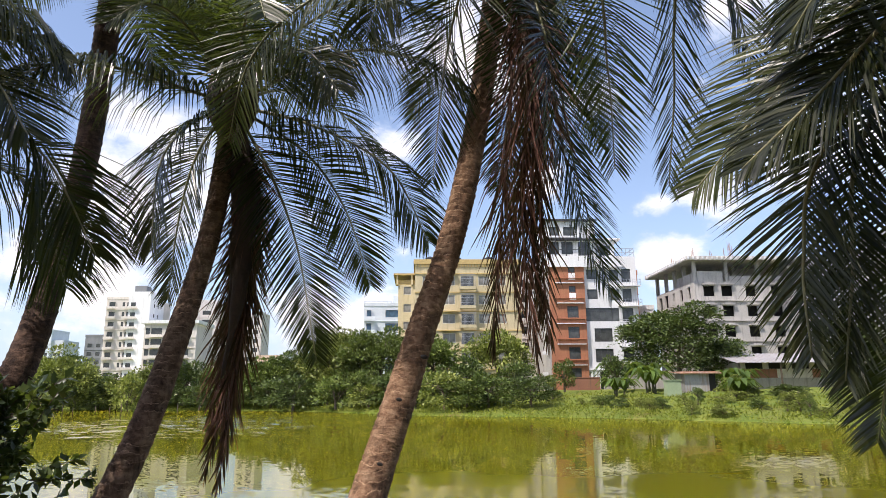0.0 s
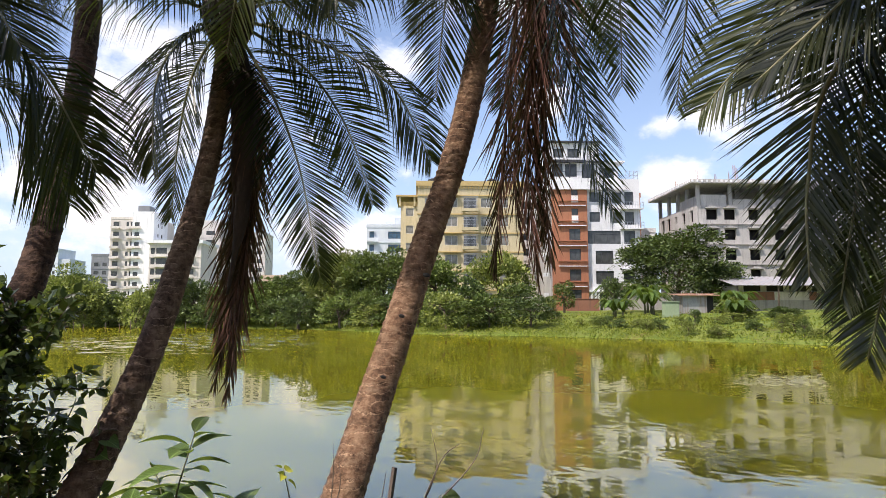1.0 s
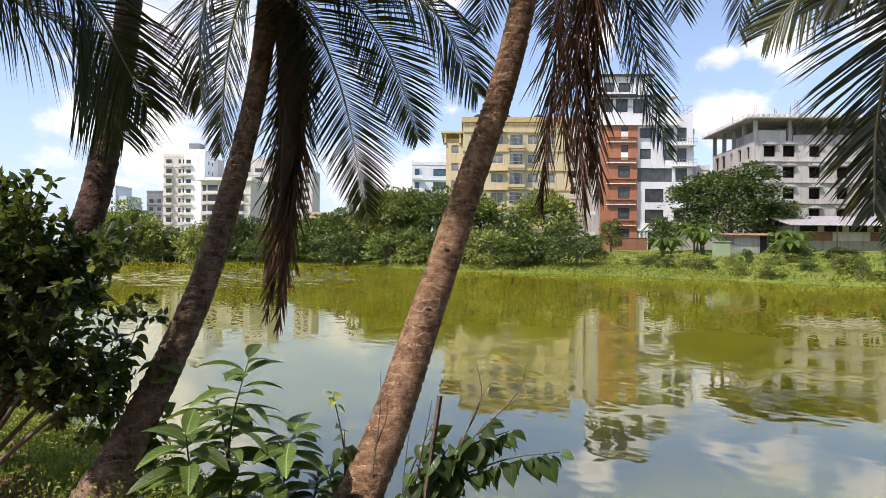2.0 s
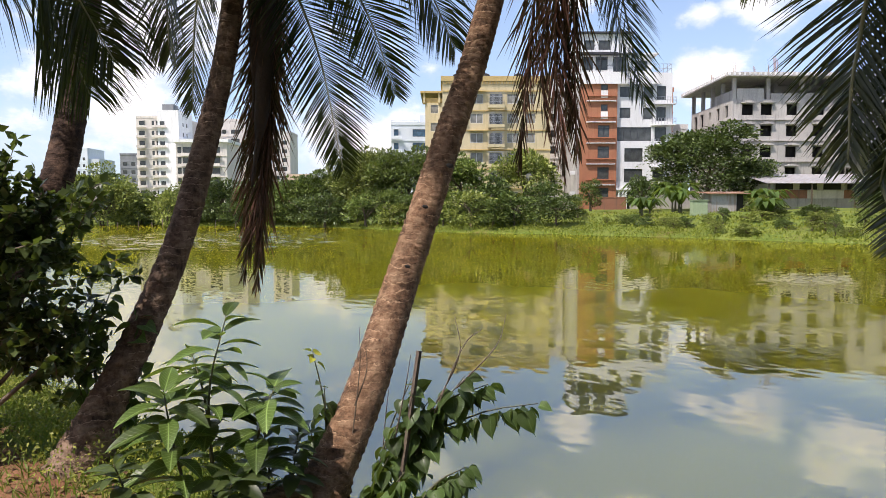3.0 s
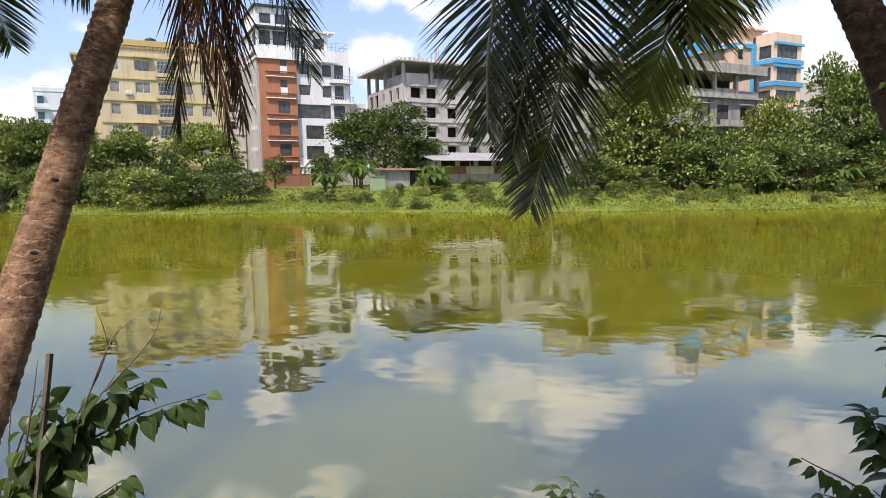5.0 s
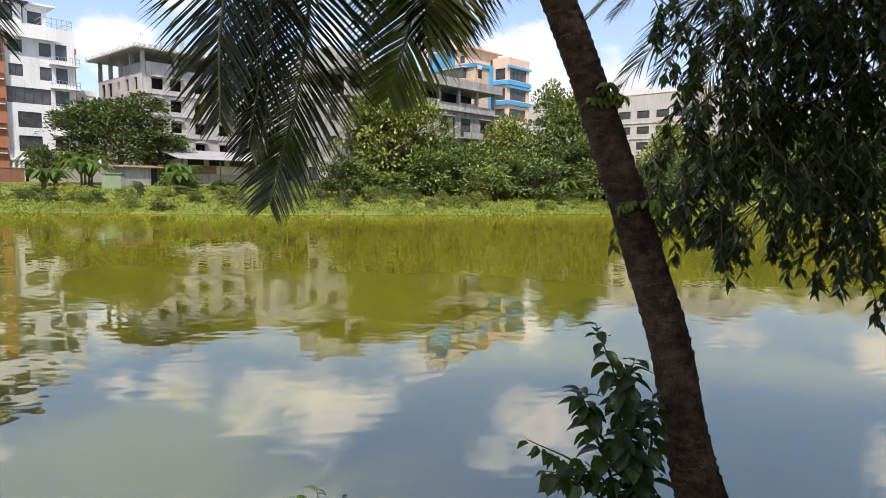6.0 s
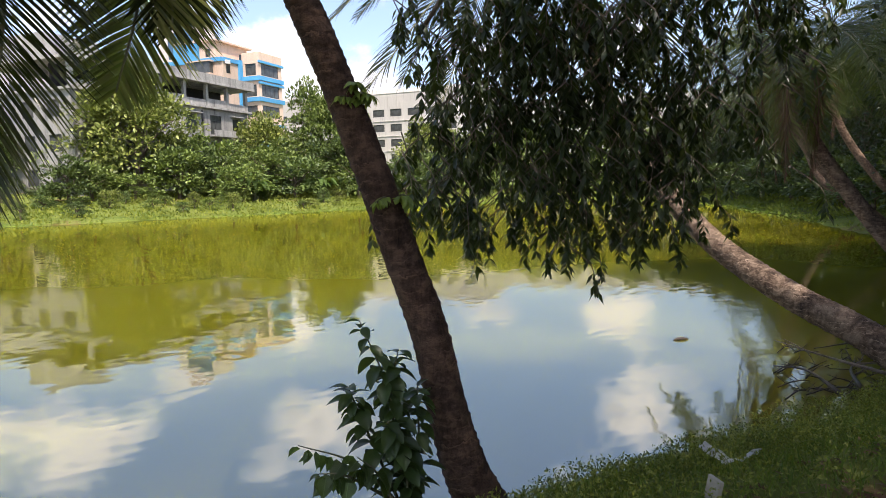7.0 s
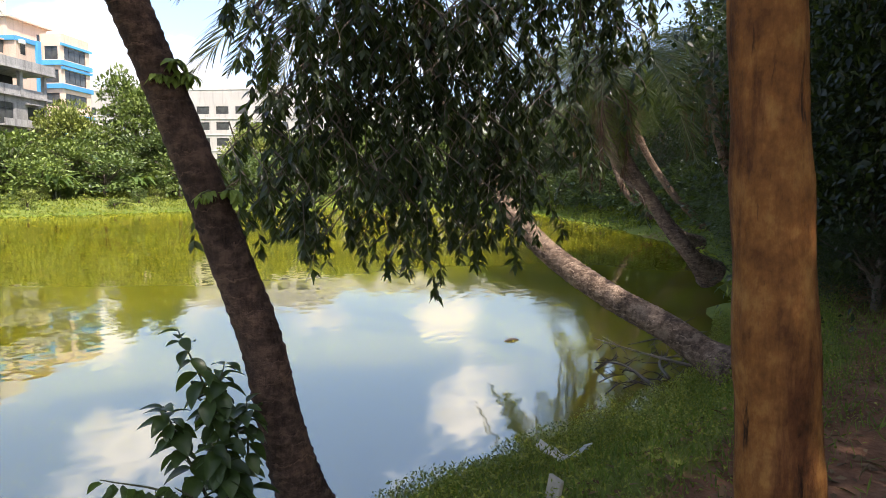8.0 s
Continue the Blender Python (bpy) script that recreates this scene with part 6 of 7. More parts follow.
def add_fronds(t, crown, fronds, leaf, pairs, seed):
    C = np.array(crown)
    for k, (kind, *line) in enumerate(fronds):
        dead = kind == "dead"
        rib, lf = frond_mesh("frond", [C + (np.array(line[0]) - C) * 0.06, *line], leaf, pairs, seed * 100 + k, dead, 0.9 if dead else 0.5)
        fr = part("frond", rib, M_rib_dead if dead else M_rib, t, "dry brown hanging frond" if dead else "")
        # lit fronds get the yellow copy, with sunlight already in its colour
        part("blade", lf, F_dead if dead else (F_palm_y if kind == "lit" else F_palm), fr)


# more fronds behind the near crowns, and the withered sheath that hangs on the slim palm
near_palms = [o for o in scene.objects if o.name.startswith("coconut_palm") and o.parent is None]
add_fronds(near_palms[0], (0.8, 5.95, 7.2), [("live", (1.5, 6.4, 6.6), (1.9, 6.7, 5.0)), ("live", (0.2, 6.3, 6.6), (-0.2, 6.5, 5.2))], 0.80, 90, 82)
add_fronds(near_palms[5], (8.95, 1.6, 5.4), [("live", (8.9, 3.0, 5.2), (8.36, 3.83, 3.5)), ("live", (8.8, 2.7, 5.0), (8.54, 3.4, 3.3)), ("live", (8.5, 3.0, 5.6), (7.9, 4.2, 4.3))], 0.85, 100, 84)
for k, pts in enumerate([[(-1.86, 5.76, 4.8), (-1.74, 5.72, 4.1), (-1.76, 5.72, 3.2), (-1.84, 5.62, 2.4)], [(-1.90, 5.78, 4.7), (-1.80, 5.74, 4.0), (-1.84, 5.7, 3.0)]]):
    verts, faces = [], []
    tube(verts, faces, bezier(pts, 24), [(0.035 + 0.055 * math.sin(math.pi * min(1, i / 20)) ** 0.7) * (1 - 0.7 * max(0, i - 18) / 6) for i in range(25)], 9, 0.12, random.Random(k))
    part("dry_sheath", mesh_from("dry_sheath", verts, faces, True), M_sheath, near_palms[1], "withered brown leaf sheath hanging down")
for k, (p0, r) in enumerate([((-0.10, 4.78, 2.53), 0.022), ((-0.28, 4.60, 2.22), 0.018), ((-0.40, 4.42, 1.80), 0.016)]):
    bm = bmesh.new()
    bmesh.ops.create_icosphere(bm, subdivisions=2, radius=r, matrix=Matrix.LocRotScale(p0, Euler((0.3, 0.2, 0)), (1.3, 0.5, 0.8)))
    part("knot", bm, M_void, near_palms[0], "dark knot in the bark")


# ---- palms and woods along the shaded bank ----
for k, (line, ln) in enumerate([([(14.6, -3.9, 0.3), (14.18, -3.25, 0.87), (14.36, -2.46, 2.01), (14.46, -1.88, 3.05), (14.5, -1.6, 4.2)], 2.6), ([(20.6, -5.2, 0.4), (20.1, -4.29, 1.01), (20.36, -3.0, 2.48), (20.48, -2.15, 3.98), (20.4, -1.7, 5.2)], 2.8),
                                ([(17.6, -6.5, 0.5), (17.7, -5.6, 1.6), (17.7, -4.9, 3.2), (17.6, -4.5, 5.0)], 2.7), ([(28.0, -7.6, 0.5), (27.9, -6.2, 1.8), (28.0, -5.0, 3.6), (28.0, -4.2, 5.6)], 3.0), ([(36.0, -7.0, 0.6), (36.1, -5.5, 2.0), (36.3, -4.6, 4.4), (36.3, -4.2, 6.2)], 3.0)]):
    c = (line[-1][0], line[-1][1], line[-1][2] + 0.15)
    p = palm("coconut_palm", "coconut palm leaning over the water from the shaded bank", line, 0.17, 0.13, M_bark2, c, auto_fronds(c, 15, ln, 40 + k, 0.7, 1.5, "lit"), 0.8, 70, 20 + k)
    p0 = p if k == 0 else p0
    add_fronds(p, c, [("dead", (c[0] + 0.5 * math.cos(a), c[1] + 0.5 * math.sin(a), c[2] - 0.5), (c[0] + 0.45 * math.cos(a), c[1] + 0.45 * math.sin(a), c[2] - 2.3)) for a in (0.4, 1.7, 2.9, 4.1, 5.2)], 0.5, 40, 60 + k)

add_fronds(p0, (14.5, -1.6, 4.35), [("lit", (14.6, -1.0, 4.4), (14.6, -0.25, 2.95)), ("lit", (14.5, -1.1, 4.3), (14.5, -0.7, 2.6)), ("lit", (14.4, -1.3, 4.3), (14.4, -1.15, 2.4)), ("lit", (14.2, -1.4, 4.3), (14.1, -1.5, 2.5)), ("lit", (14.2, -1.7, 4.2), (14.2, -1.95, 2.6)), ("lit", (14.7, -0.9, 4.6), (14.8, 0.2, 3.4)), ("lit", (14.3, -0.9, 4.5), (14.2, -0.1, 3.2))], 0.6, 60, 90)
# trees behind the viewpoint are unseen, added to block sun from the bank
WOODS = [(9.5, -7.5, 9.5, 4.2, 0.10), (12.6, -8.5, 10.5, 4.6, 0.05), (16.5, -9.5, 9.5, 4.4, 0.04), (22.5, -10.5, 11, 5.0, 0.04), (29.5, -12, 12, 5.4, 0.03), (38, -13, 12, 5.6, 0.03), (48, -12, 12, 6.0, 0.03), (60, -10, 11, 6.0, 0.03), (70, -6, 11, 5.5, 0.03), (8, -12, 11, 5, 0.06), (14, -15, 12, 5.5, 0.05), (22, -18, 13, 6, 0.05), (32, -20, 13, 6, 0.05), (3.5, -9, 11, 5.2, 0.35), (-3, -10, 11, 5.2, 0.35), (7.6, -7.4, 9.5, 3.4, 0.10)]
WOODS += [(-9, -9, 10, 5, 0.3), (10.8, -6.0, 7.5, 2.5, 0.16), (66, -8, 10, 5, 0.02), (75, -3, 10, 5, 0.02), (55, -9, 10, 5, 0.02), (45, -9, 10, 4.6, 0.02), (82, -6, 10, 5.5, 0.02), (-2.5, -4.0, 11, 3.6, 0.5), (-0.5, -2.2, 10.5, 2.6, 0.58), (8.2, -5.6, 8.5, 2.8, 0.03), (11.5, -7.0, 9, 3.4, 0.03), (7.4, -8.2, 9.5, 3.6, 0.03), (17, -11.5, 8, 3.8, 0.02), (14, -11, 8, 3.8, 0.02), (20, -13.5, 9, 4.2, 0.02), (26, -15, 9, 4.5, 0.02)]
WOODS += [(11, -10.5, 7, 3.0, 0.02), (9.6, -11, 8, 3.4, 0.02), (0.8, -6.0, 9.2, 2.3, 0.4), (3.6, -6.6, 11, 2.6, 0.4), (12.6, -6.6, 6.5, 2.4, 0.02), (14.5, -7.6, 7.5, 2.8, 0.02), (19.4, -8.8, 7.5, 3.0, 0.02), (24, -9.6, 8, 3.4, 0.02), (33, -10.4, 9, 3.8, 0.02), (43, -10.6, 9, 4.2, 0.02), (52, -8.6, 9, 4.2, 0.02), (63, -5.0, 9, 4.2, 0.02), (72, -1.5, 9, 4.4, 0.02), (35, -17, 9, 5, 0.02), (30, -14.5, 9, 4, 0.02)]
# high crowns above the view, added only to throw shade
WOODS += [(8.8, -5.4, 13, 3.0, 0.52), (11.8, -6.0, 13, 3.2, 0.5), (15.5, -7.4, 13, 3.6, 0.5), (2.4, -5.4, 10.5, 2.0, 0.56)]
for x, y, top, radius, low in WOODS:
    tree(x, y, top, radius, F_dark, "tall dark tree on the wooded bank, massed to deepen its shade", group="shade trees on the near bank", kind="near", low=low)
SHADE_SHRUBS = [(15.6, -5.6, 2.4, 1.5), (18.6, -6.6, 2.6, 1.6), (12.2, -4.6, 1.8, 1.1), (22.5, -7.6, 2.8, 1.8), (26, -8.0, 2.8, 1.8), (31, -8.4, 3.2, 2.2), (41, -7.4, 3.4, 2.4), (50, -6, 3.6, 2.6), (9.4, -4.5, 1.6, 0.9), (7.2, -6.4, 2.2, 1.4), (9.8, -8.5, 3.0, 2.0), (13, -7.2, 3.0, 2.0), (11.0, -5.4, 2.6, 1.5), (34.5, -7.4, 2.6, 1.8), (38.5, -7.2, 2.8, 1.8), (45, -6.8, 3.0, 2.0), (55, -4.6, 3.2, 2.2), (60, -3.2, 3.2, 2.2), (67, -0.5, 3.4, 2.4), (20.5, -7.0, 2.4, 1.4), (17, -6.0, 2.0, 1.2), (28.5, -8.4, 2.8, 1.8)]
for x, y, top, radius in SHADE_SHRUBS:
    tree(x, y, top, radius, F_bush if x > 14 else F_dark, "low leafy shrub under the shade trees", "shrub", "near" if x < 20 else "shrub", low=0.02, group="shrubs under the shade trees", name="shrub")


def peeling_tree():
    """The smooth-barked tree beside the path."""
    t = thing("gum_tree", 0, 0, 0, "straight tree with smooth peeling orange-brown bark", "tree")
    rng = random.Random(4)
    path = bezier([(2.97, -0.90, 0.15), (2.97, -0.84, 1.0), (2.97, -0.775, 1.85), (2.97, -0.71, 2.75), (2.98, -0.62, 4.2), (2.9, -0.6, 6.5), (2.75, -0.6, 9.0)], 60)
    verts, faces = [], []
    rad = [0.166 * (1 + 0.35 * max(0, 1 - i / 6) ** 2) * (1 - 0.55 * (i / 60) ** 1.4) * (1 + 0.03 * math.sin(i * 0.9)) for i in range(61)]
    tube(verts, faces, path, rad, 28, 0.018, rng)
    part("trunk", mesh_from("trunk", verts, faces, True), M_euc, t)
    for k in range(9):
        verts, faces = [], []
        s = path[38 + k * 2]
        a = k * 2.4
        e = s + np.array((math.cos(a) * 2.0, math.sin(a) * 2.0, 1.2))
        tube(verts, faces, bezier([s, (s + e) / 2 + np.array((0, 0, 0.3)), e], 6), [0.06 - 0.007 * i for i in range(7)], 7)
        part("limb", mesh_from("limb", verts, faces, True), M_euc, t)
    # unseen crown, set aside from the stem so its shade covers the bark
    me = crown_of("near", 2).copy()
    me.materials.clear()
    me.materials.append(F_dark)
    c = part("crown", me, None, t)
    c.matrix_basis = Matrix.LocRotScale((1.2, -1.8, 5.4), Euler((0, 0, 1)), (2.1, 2.1, 2.3))


peeling_tree()


def hanging_tree():
    """A leafy tree whose long twigs hang over the water."""
    t = thing("mango_tree", 0, 0, 0, "dark leafy tree with long drooping twigs hanging over the water", "tree")
    rng = np.random.default_rng(21)
    verts, faces = [], []
    trunk = [(5.55, -1.74, 0.2), (5.55, -1.70, 1.6), (5.55, -1.58, 3.2), (5.45, -0.7, 4.3), (5.3, 0.4, 4.8), (5.2, 1.6, 4.8)]
    tube(verts, faces, bezier(trunk, 24), [0.12 - 0.0035 * i for i in range(25)], 10)
    part("trunk", mesh_from("trunk", verts, faces, True), M_wood, t)
    limbs = [[(5.3, -0.9, 4.1), (5.6, 0.1, 3.6), (5.7, 0.5, 3.0)], [(5.3, 0.4, 4.7), (4.9, 1.4, 4.0), (4.7, 2.0, 3.2)], [(5.25, 1.0, 4.75), (5.3, 1.5, 4.0), (5.3, 1.5, 3.0)], [(5.3, -0.2, 4.5), (5.9, -0.2, 4.0), (6.3, -0.4, 3.3)], [(5.55, -1.45, 3.4), (6.0, -1.2, 3.9), (6.4, -0.9, 3.7)]]
    for lm in limbs:
        verts, faces = [], []
        tube(verts, faces, bezier(lm, 8), [0.06 - 0.006 * i for i in range(9)], 6)
        part("limb", mesh_from("limb", verts, faces, True), M_wood, t)
    lobes = [((4.95, 1.72, 2.78), (0.34, 0.36, 0.80), 72), ((5.2, 1.35, 2.92), (0.42, 0.42, 1.0), 150), ((5.45, 0.85, 2.88), (0.42, 0.45, 1.05), 160), ((5.75, 0.35, 2.84), (0.42, 0.42, 0.95), 160), ((5.9, -0.15, 3.1), (0.4, 0.4, 0.9), 52), ((6.3, -0.7, 3.75), (0.6, 0.5, 0.5), 34), ((5.4, 0.7, 3.9), (0.8, 0.9, 0.65), 105), ((5.7, -0.5, 4.2), (0.8, 0.7, 0.6), 95),
             ((4.95, 1.5, 3.5), (0.5, 0.6, 0.5), 60), ((5.3, 0.9, 3.6), (0.6, 0.6, 0.5), 60), ((4.72, 2.0, 2.25), (0.16, 0.16, 0.30), 14), ((5.05, 1.75, 2.15), (0.22, 0.22, 0.34), 20), ((5.42, 1.12, 2.08), (0.16, 0.18, 0.40), 22), ((5.9, 0.38, 2.15), (0.22, 0.22, 0.34), 18)]
    pts, axs, nms, lens = [], [], [], []
    tv, tf = [], []
    for c, r, n in lobes:
        for k in range(n):
            u = rng.normal(size=3) * 0.58
            s = np.array(c) + np.clip(u, -1, 1) * np.array(r)
            ln = rng.uniform(0.25, 0.55)
            a = rng.uniform(0, 6.28)
            out = np.array((math.cos(a), math.sin(a), 0))
            e = s + out * ln * 0.6 + np.array((0, 0, -ln * 0.8))
            p = bezier([s, (s + e) / 2 + out * ln * 0.2, e], 9)
            tube(tv, tf, p, [0.006 - 0.0005 * i for i in range(10)], 3, cap=False)
            for i in (3, 4, 6, 7, 8, 9, 9):
                for j in range(3 if i > 5 else 2):
                    b = rng.uniform(0, 6.28)
                    d = np.array((math.cos(b), math.sin(b), -0.6 - rng.random() * 1.5))
                    pts.append(p[i])
                    axs.append(d)
                    nms.append(np.array((math.cos(b), math.sin(b), 1.3)) + rng.normal(size=3) * 0.45)
                    lens.append(rng.uniform(0.07, 0.13))
    tagged(part("twig", mesh_from("twig", tv, tf), M_wood, t), kind="stuff")
    part("foliage", leaf_cloud("foliage", np.array(pts), np.array(axs), np.array(nms), np.array(lens), 0.33, rng, 0.05), F_hang, t)


hanging_tree()


# ---- plants beside the path ----
def leaf_blade(kind):
    """One leaf of length 1 along x, with a raised rim, a drooping tip and a midrib fold."""
    verts, faces = [], []
    n = 12
    for i in range(n + 1):
        u = i / n
        if kind == "heart":
            b = min(u / 0.84, 1.0)
            w = 0.37 * math.sin(math.pi * b ** 0.62) ** 0.85 * (1.1 - 0.1 * b) + 0.012 if u < 0.84 else 0.012 * (1.02 - u) / 0.18
        elif kind == "broad":
            w = 0.30 * math.sin(math.pi * u ** 0.8) ** 0.85 + 0.002
        else:
            w = 0.21 * math.sin(math.pi * u ** 0.85) ** 0.8 + 0.002
        z = 0.05 * math.sin(math.pi * u) - 0.20 * u * u
        back = -0.10 * (1 - u) if kind == "heart" and i == 1 else 0.0
        verts += [(u + back, -w, z + 0.28 * w), (u, -w * 0.5, z + 0.10 * w), (u, 0, z), (u, w * 0.5, z + 0.10 * w), (u + back, w, z + 0.28 * w)]
    for i in range(n):
        for k in range(4):
            o = i * 5 + k
            faces.append((o, o + 1, o + 6, o + 5))
    return mesh_from("leaf", verts, faces, True)


LEAF = {}


def leaf_of(kind, material):
    key = (kind, material.name)
    if key not in LEAF:
        me = leaf_blade(kind)
        me.materials.append(material)
        LEAF[key] = me
    return LEAF[key]


def plant(label, stems, kind, material, per, size, seed, name="shrub", droop=0.35, start=0.3, bare=(), group="", spread=1.0):
    """A small plant: thin curved stems, and leaves set round them one by one."""
    t = thing(name, 0, 0, 0, label, "plant", group)
    rng = random.Random(seed)
    for si, st in enumerate(stems):
        verts, faces = [], []
        path = bezier(st, 10)
        th = 0.009 if si not in bare else 0.005
        tube(verts, faces, path, [th * (1.15 - 0.085 * i) for i in range(11)], 6)
        part("stem", mesh_from("stem", verts, faces, True), M_twig if si not in bare else M_wood, t)
        if si in bare:
            continue
        for k in range(per):
            u = start + (1 - start) * (k + rng.random() * 0.5) / per
            i = min(int(u * 10), 9)
            p = path[i] + (path[i + 1] - path[i]) * (u * 10 - i)
            T = path[i + 1] - path[i]
            T = T / np.linalg.norm(T)
            a = k * 2.4 + si + rng.uniform(-0.4, 0.4)
            if kind == "heart":
                sp, dr = 0.55, droop + 0.35
            else:
                sp, dr = spread, droop
            d = np.array((math.cos(a), math.sin(a), 0.0)) * sp + T * (0.35 + 0.8 * max(0, u - 0.8) * 4) + np.array((0, 0, -dr * rng.uniform(0.5, 1.6)))
            d = Vector(d / np.linalg.norm(d))
            nz = Vector((rng.uniform(-0.4, 0.4), rng.uniform(-0.4, 0.4), 1.0))
            if kind == "heart":
                nz = Vector((math.cos(a) * 1.2 + rng.uniform(-0.5, 0.5), math.sin(a) * 1.2 + rng.uniform(-0.5, 0.5), 0.55))
            yv = nz.cross(d).normalized()
            zv = d.cross(yv)
            s = size * rng.uniform(0.65, 1.15) * (0.75 if u > 0.92 else 1.0)
            stalk = 0.25 * s if kind == "heart" else 0.04 * s
            m = Matrix((d, yv, zv)).transposed().to_4x4()
            m.translation = Vector(p) + d * stalk
            lf = new("leaf", leaf_of(kind, material))
            lf.parent = t
            lf.matrix_basis = m @ Matrix.Diagonal((s, s * rng.uniform(0.85, 1.1), s, 1))
    return t


plant("young tree with large glossy green leaves on the bank", [[(-1.36, 3.33, 0.40), (-1.43, 3.36, 1.14), (-1.35, 3.44, 1.62)], [(-1.30, 3.36, 0.42), (-1.15, 3.39, 1.02), (-1.08, 3.42, 1.22)], [(-1.44, 3.22, 0.42), (-1.54, 3.15, 1.0), (-1.58, 3.14, 1.28)], [(-1.40, 3.34, 0.6), (-1.5, 3.5, 1.1), (-1.62, 3.62, 1.36)]],
      "long", F_young, 28, 0.27, 31, name="sapling", droop=0.35, start=0.2)
plant("dark broad-leaved seedlings beside the sapling", [[(-1.63, 2.95, 0.42), (-1.66, 2.9, 0.8), (-1.70, 2.86, 1.0)], [(-1.02, 3.42, 0.40), (-1.0, 3.48, 0.7), (-0.98, 3.54, 0.92)], [(-1.18, 3.5, 0.36), (-1.16, 3.56, 0.7), (-1.2, 3.6, 0.9)], [(-1.3, 3.15, 0.42), (-1.26, 3.12, 0.7), (-1.2, 3.1, 0.85)]],
      "long", F_bush, 30, 0.19, 32, name="seedling", droop=0.25, start=0.15)
plant("small dark-leaved shrub growing against the palm", [[(-0.90, 4.00, 0.30), (-0.90, 3.96, 0.78), (-0.90, 3.92, 1.09)], [(-0.90, 4.00, 0.30), (-0.95, 3.92, 0.63), (-0.99, 3.85, 0.86)], [(-0.90, 4.00, 0.30), (-0.85, 3.99, 0.65), (-0.80, 3.98, 0.89)]], "heart", F_peepal, 16, 0.13, 33, droop=0.5, start=0.2)
plant("tangle of dark leaves and twigs at the palm's foot", [[(-0.62, 3.72, 0.30), (-0.48, 3.65, 0.85), (-0.33, 3.58, 1.22)], [(-0.62, 3.72, 0.30), (-0.52, 3.62, 0.70), (-0.41, 3.53, 0.97)], [(-0.62, 3.72, 0.30), (-0.43, 3.65, 0.77), (-0.23, 3.58, 1.09)], [(-0.62, 3.72, 0.30), (-0.54, 3.60, 0.59), (-0.46, 3.47, 0.79)], [(-0.55, 3.75, 0.3), (-0.50, 3.72, 0.9), (-0.47, 3.7, 1.15)]], "heart", F_peepal, 15, 0.115, 44, droop=0.5, start=0.25, bare=(4,))
plant("thin sprig tipped with fresh yellow leaves", [[(-0.82, 3.98, 0.30), (-0.91, 3.97, 0.95), (-0.98, 3.95, 1.30)]], "heart", F_yellow, 5, 0.10, 34, name="sprig", start=0.9)
plant("bare thin twigs beside the palm trunk", [[(-0.73, 3.76, 0.6), (-0.66, 3.78, 1.2), (-0.66, 3.8, 1.48)], [(-0.69, 3.78, 1.0), (-0.62, 3.8, 1.2), (-0.62, 3.8, 1.36)]], "long", F_dead, 0, 0.05, 35, name="twig", bare=(0, 1))
plant("heart-leaved fig shrub leaning over the water", [[(-0.43, 3.50, 0.30), (-0.30, 3.60, 0.80), (0.07, 3.63, 1.00), (0.40, 3.56, 1.08)], [(-0.42, 3.52, 0.35), (-0.25, 3.62, 0.9), (-0.02, 3.64, 1.22)], [(-0.45, 3.5, 0.32), (-0.38, 3.55, 0.8), (-0.30, 3.6, 1.15)], [(-0.40, 3.5, 0.34), (-0.2, 3.5, 0.62), (-0.02, 3.52, 0.72)], [(-0.36, 3.6, 0.8), (-0.15, 3.66, 1.05), (0.12, 3.68, 1.16)], [(-0.46, 3.46, 0.3), (-0.44, 3.42, 0.6), (-0.36, 3.38, 0.75)],
                                                                     [(-0.30, 3.63, 0.87), (-0.06, 3.63, 1.32), (-0.08, 3.64, 1.58)], [(-0.07, 3.63, 1.15), (0.16, 3.62, 1.40), (0.22, 3.62, 1.59)], [(-0.2, 3.62, 1.0), (-0.03, 3.62, 1.4), (0.08, 3.63, 1.5)], [(-0.42, 3.5, 0.9), (-0.36, 3.5, 1.2), (-0.33, 3.5, 1.38)]],
      "heart", F_peepal, 32, 0.145, 36, droop=0.7, start=0.28, bare=(6, 7, 8, 9))
plant("heart-leaved shrub beside the leaning palm", [[(-2.56, 4.42, 0.40), (-2.62, 4.41, 1.2), (-2.50, 4.45, 1.66)], [(-2.62, 4.4, 0.5), (-2.72, 4.36, 1.0), (-2.80, 4.34, 1.30)], [(-2.56, 4.45, 0.8), (-2.44, 4.48, 1.2), (-2.34, 4.5, 1.44)], [(-2.5, 4.4, 0.4), (-2.4, 4.4, 0.8), (-2.3, 4.4, 1.05)]], "heart", F_peepal, 24, 0.14, 37, droop=0.4, start=0.35)
plant("leafy shrub growing at the foot of a dark palm", [[(3.30, 1.50, 0.35), (3.26, 1.58, 0.95), (3.27, 1.78, 1.40)], [(3.28, 1.52, 0.35), (3.27, 1.60, 0.95), (3.38, 1.60, 1.22)], [(3.26, 1.54, 0.35), (3.18, 1.72, 0.85), (3.16, 1.80, 1.06)], [(3.34, 1.48, 0.35), (3.40, 1.50, 0.8), (3.44, 1.52, 1.0)], [(3.24, 1.5, 0.35), (3.2, 1.5, 0.7), (3.14, 1.56, 0.9)]],
      "broad", F_shrub, 44, 0.13, 38, droop=0.7, start=0.12)
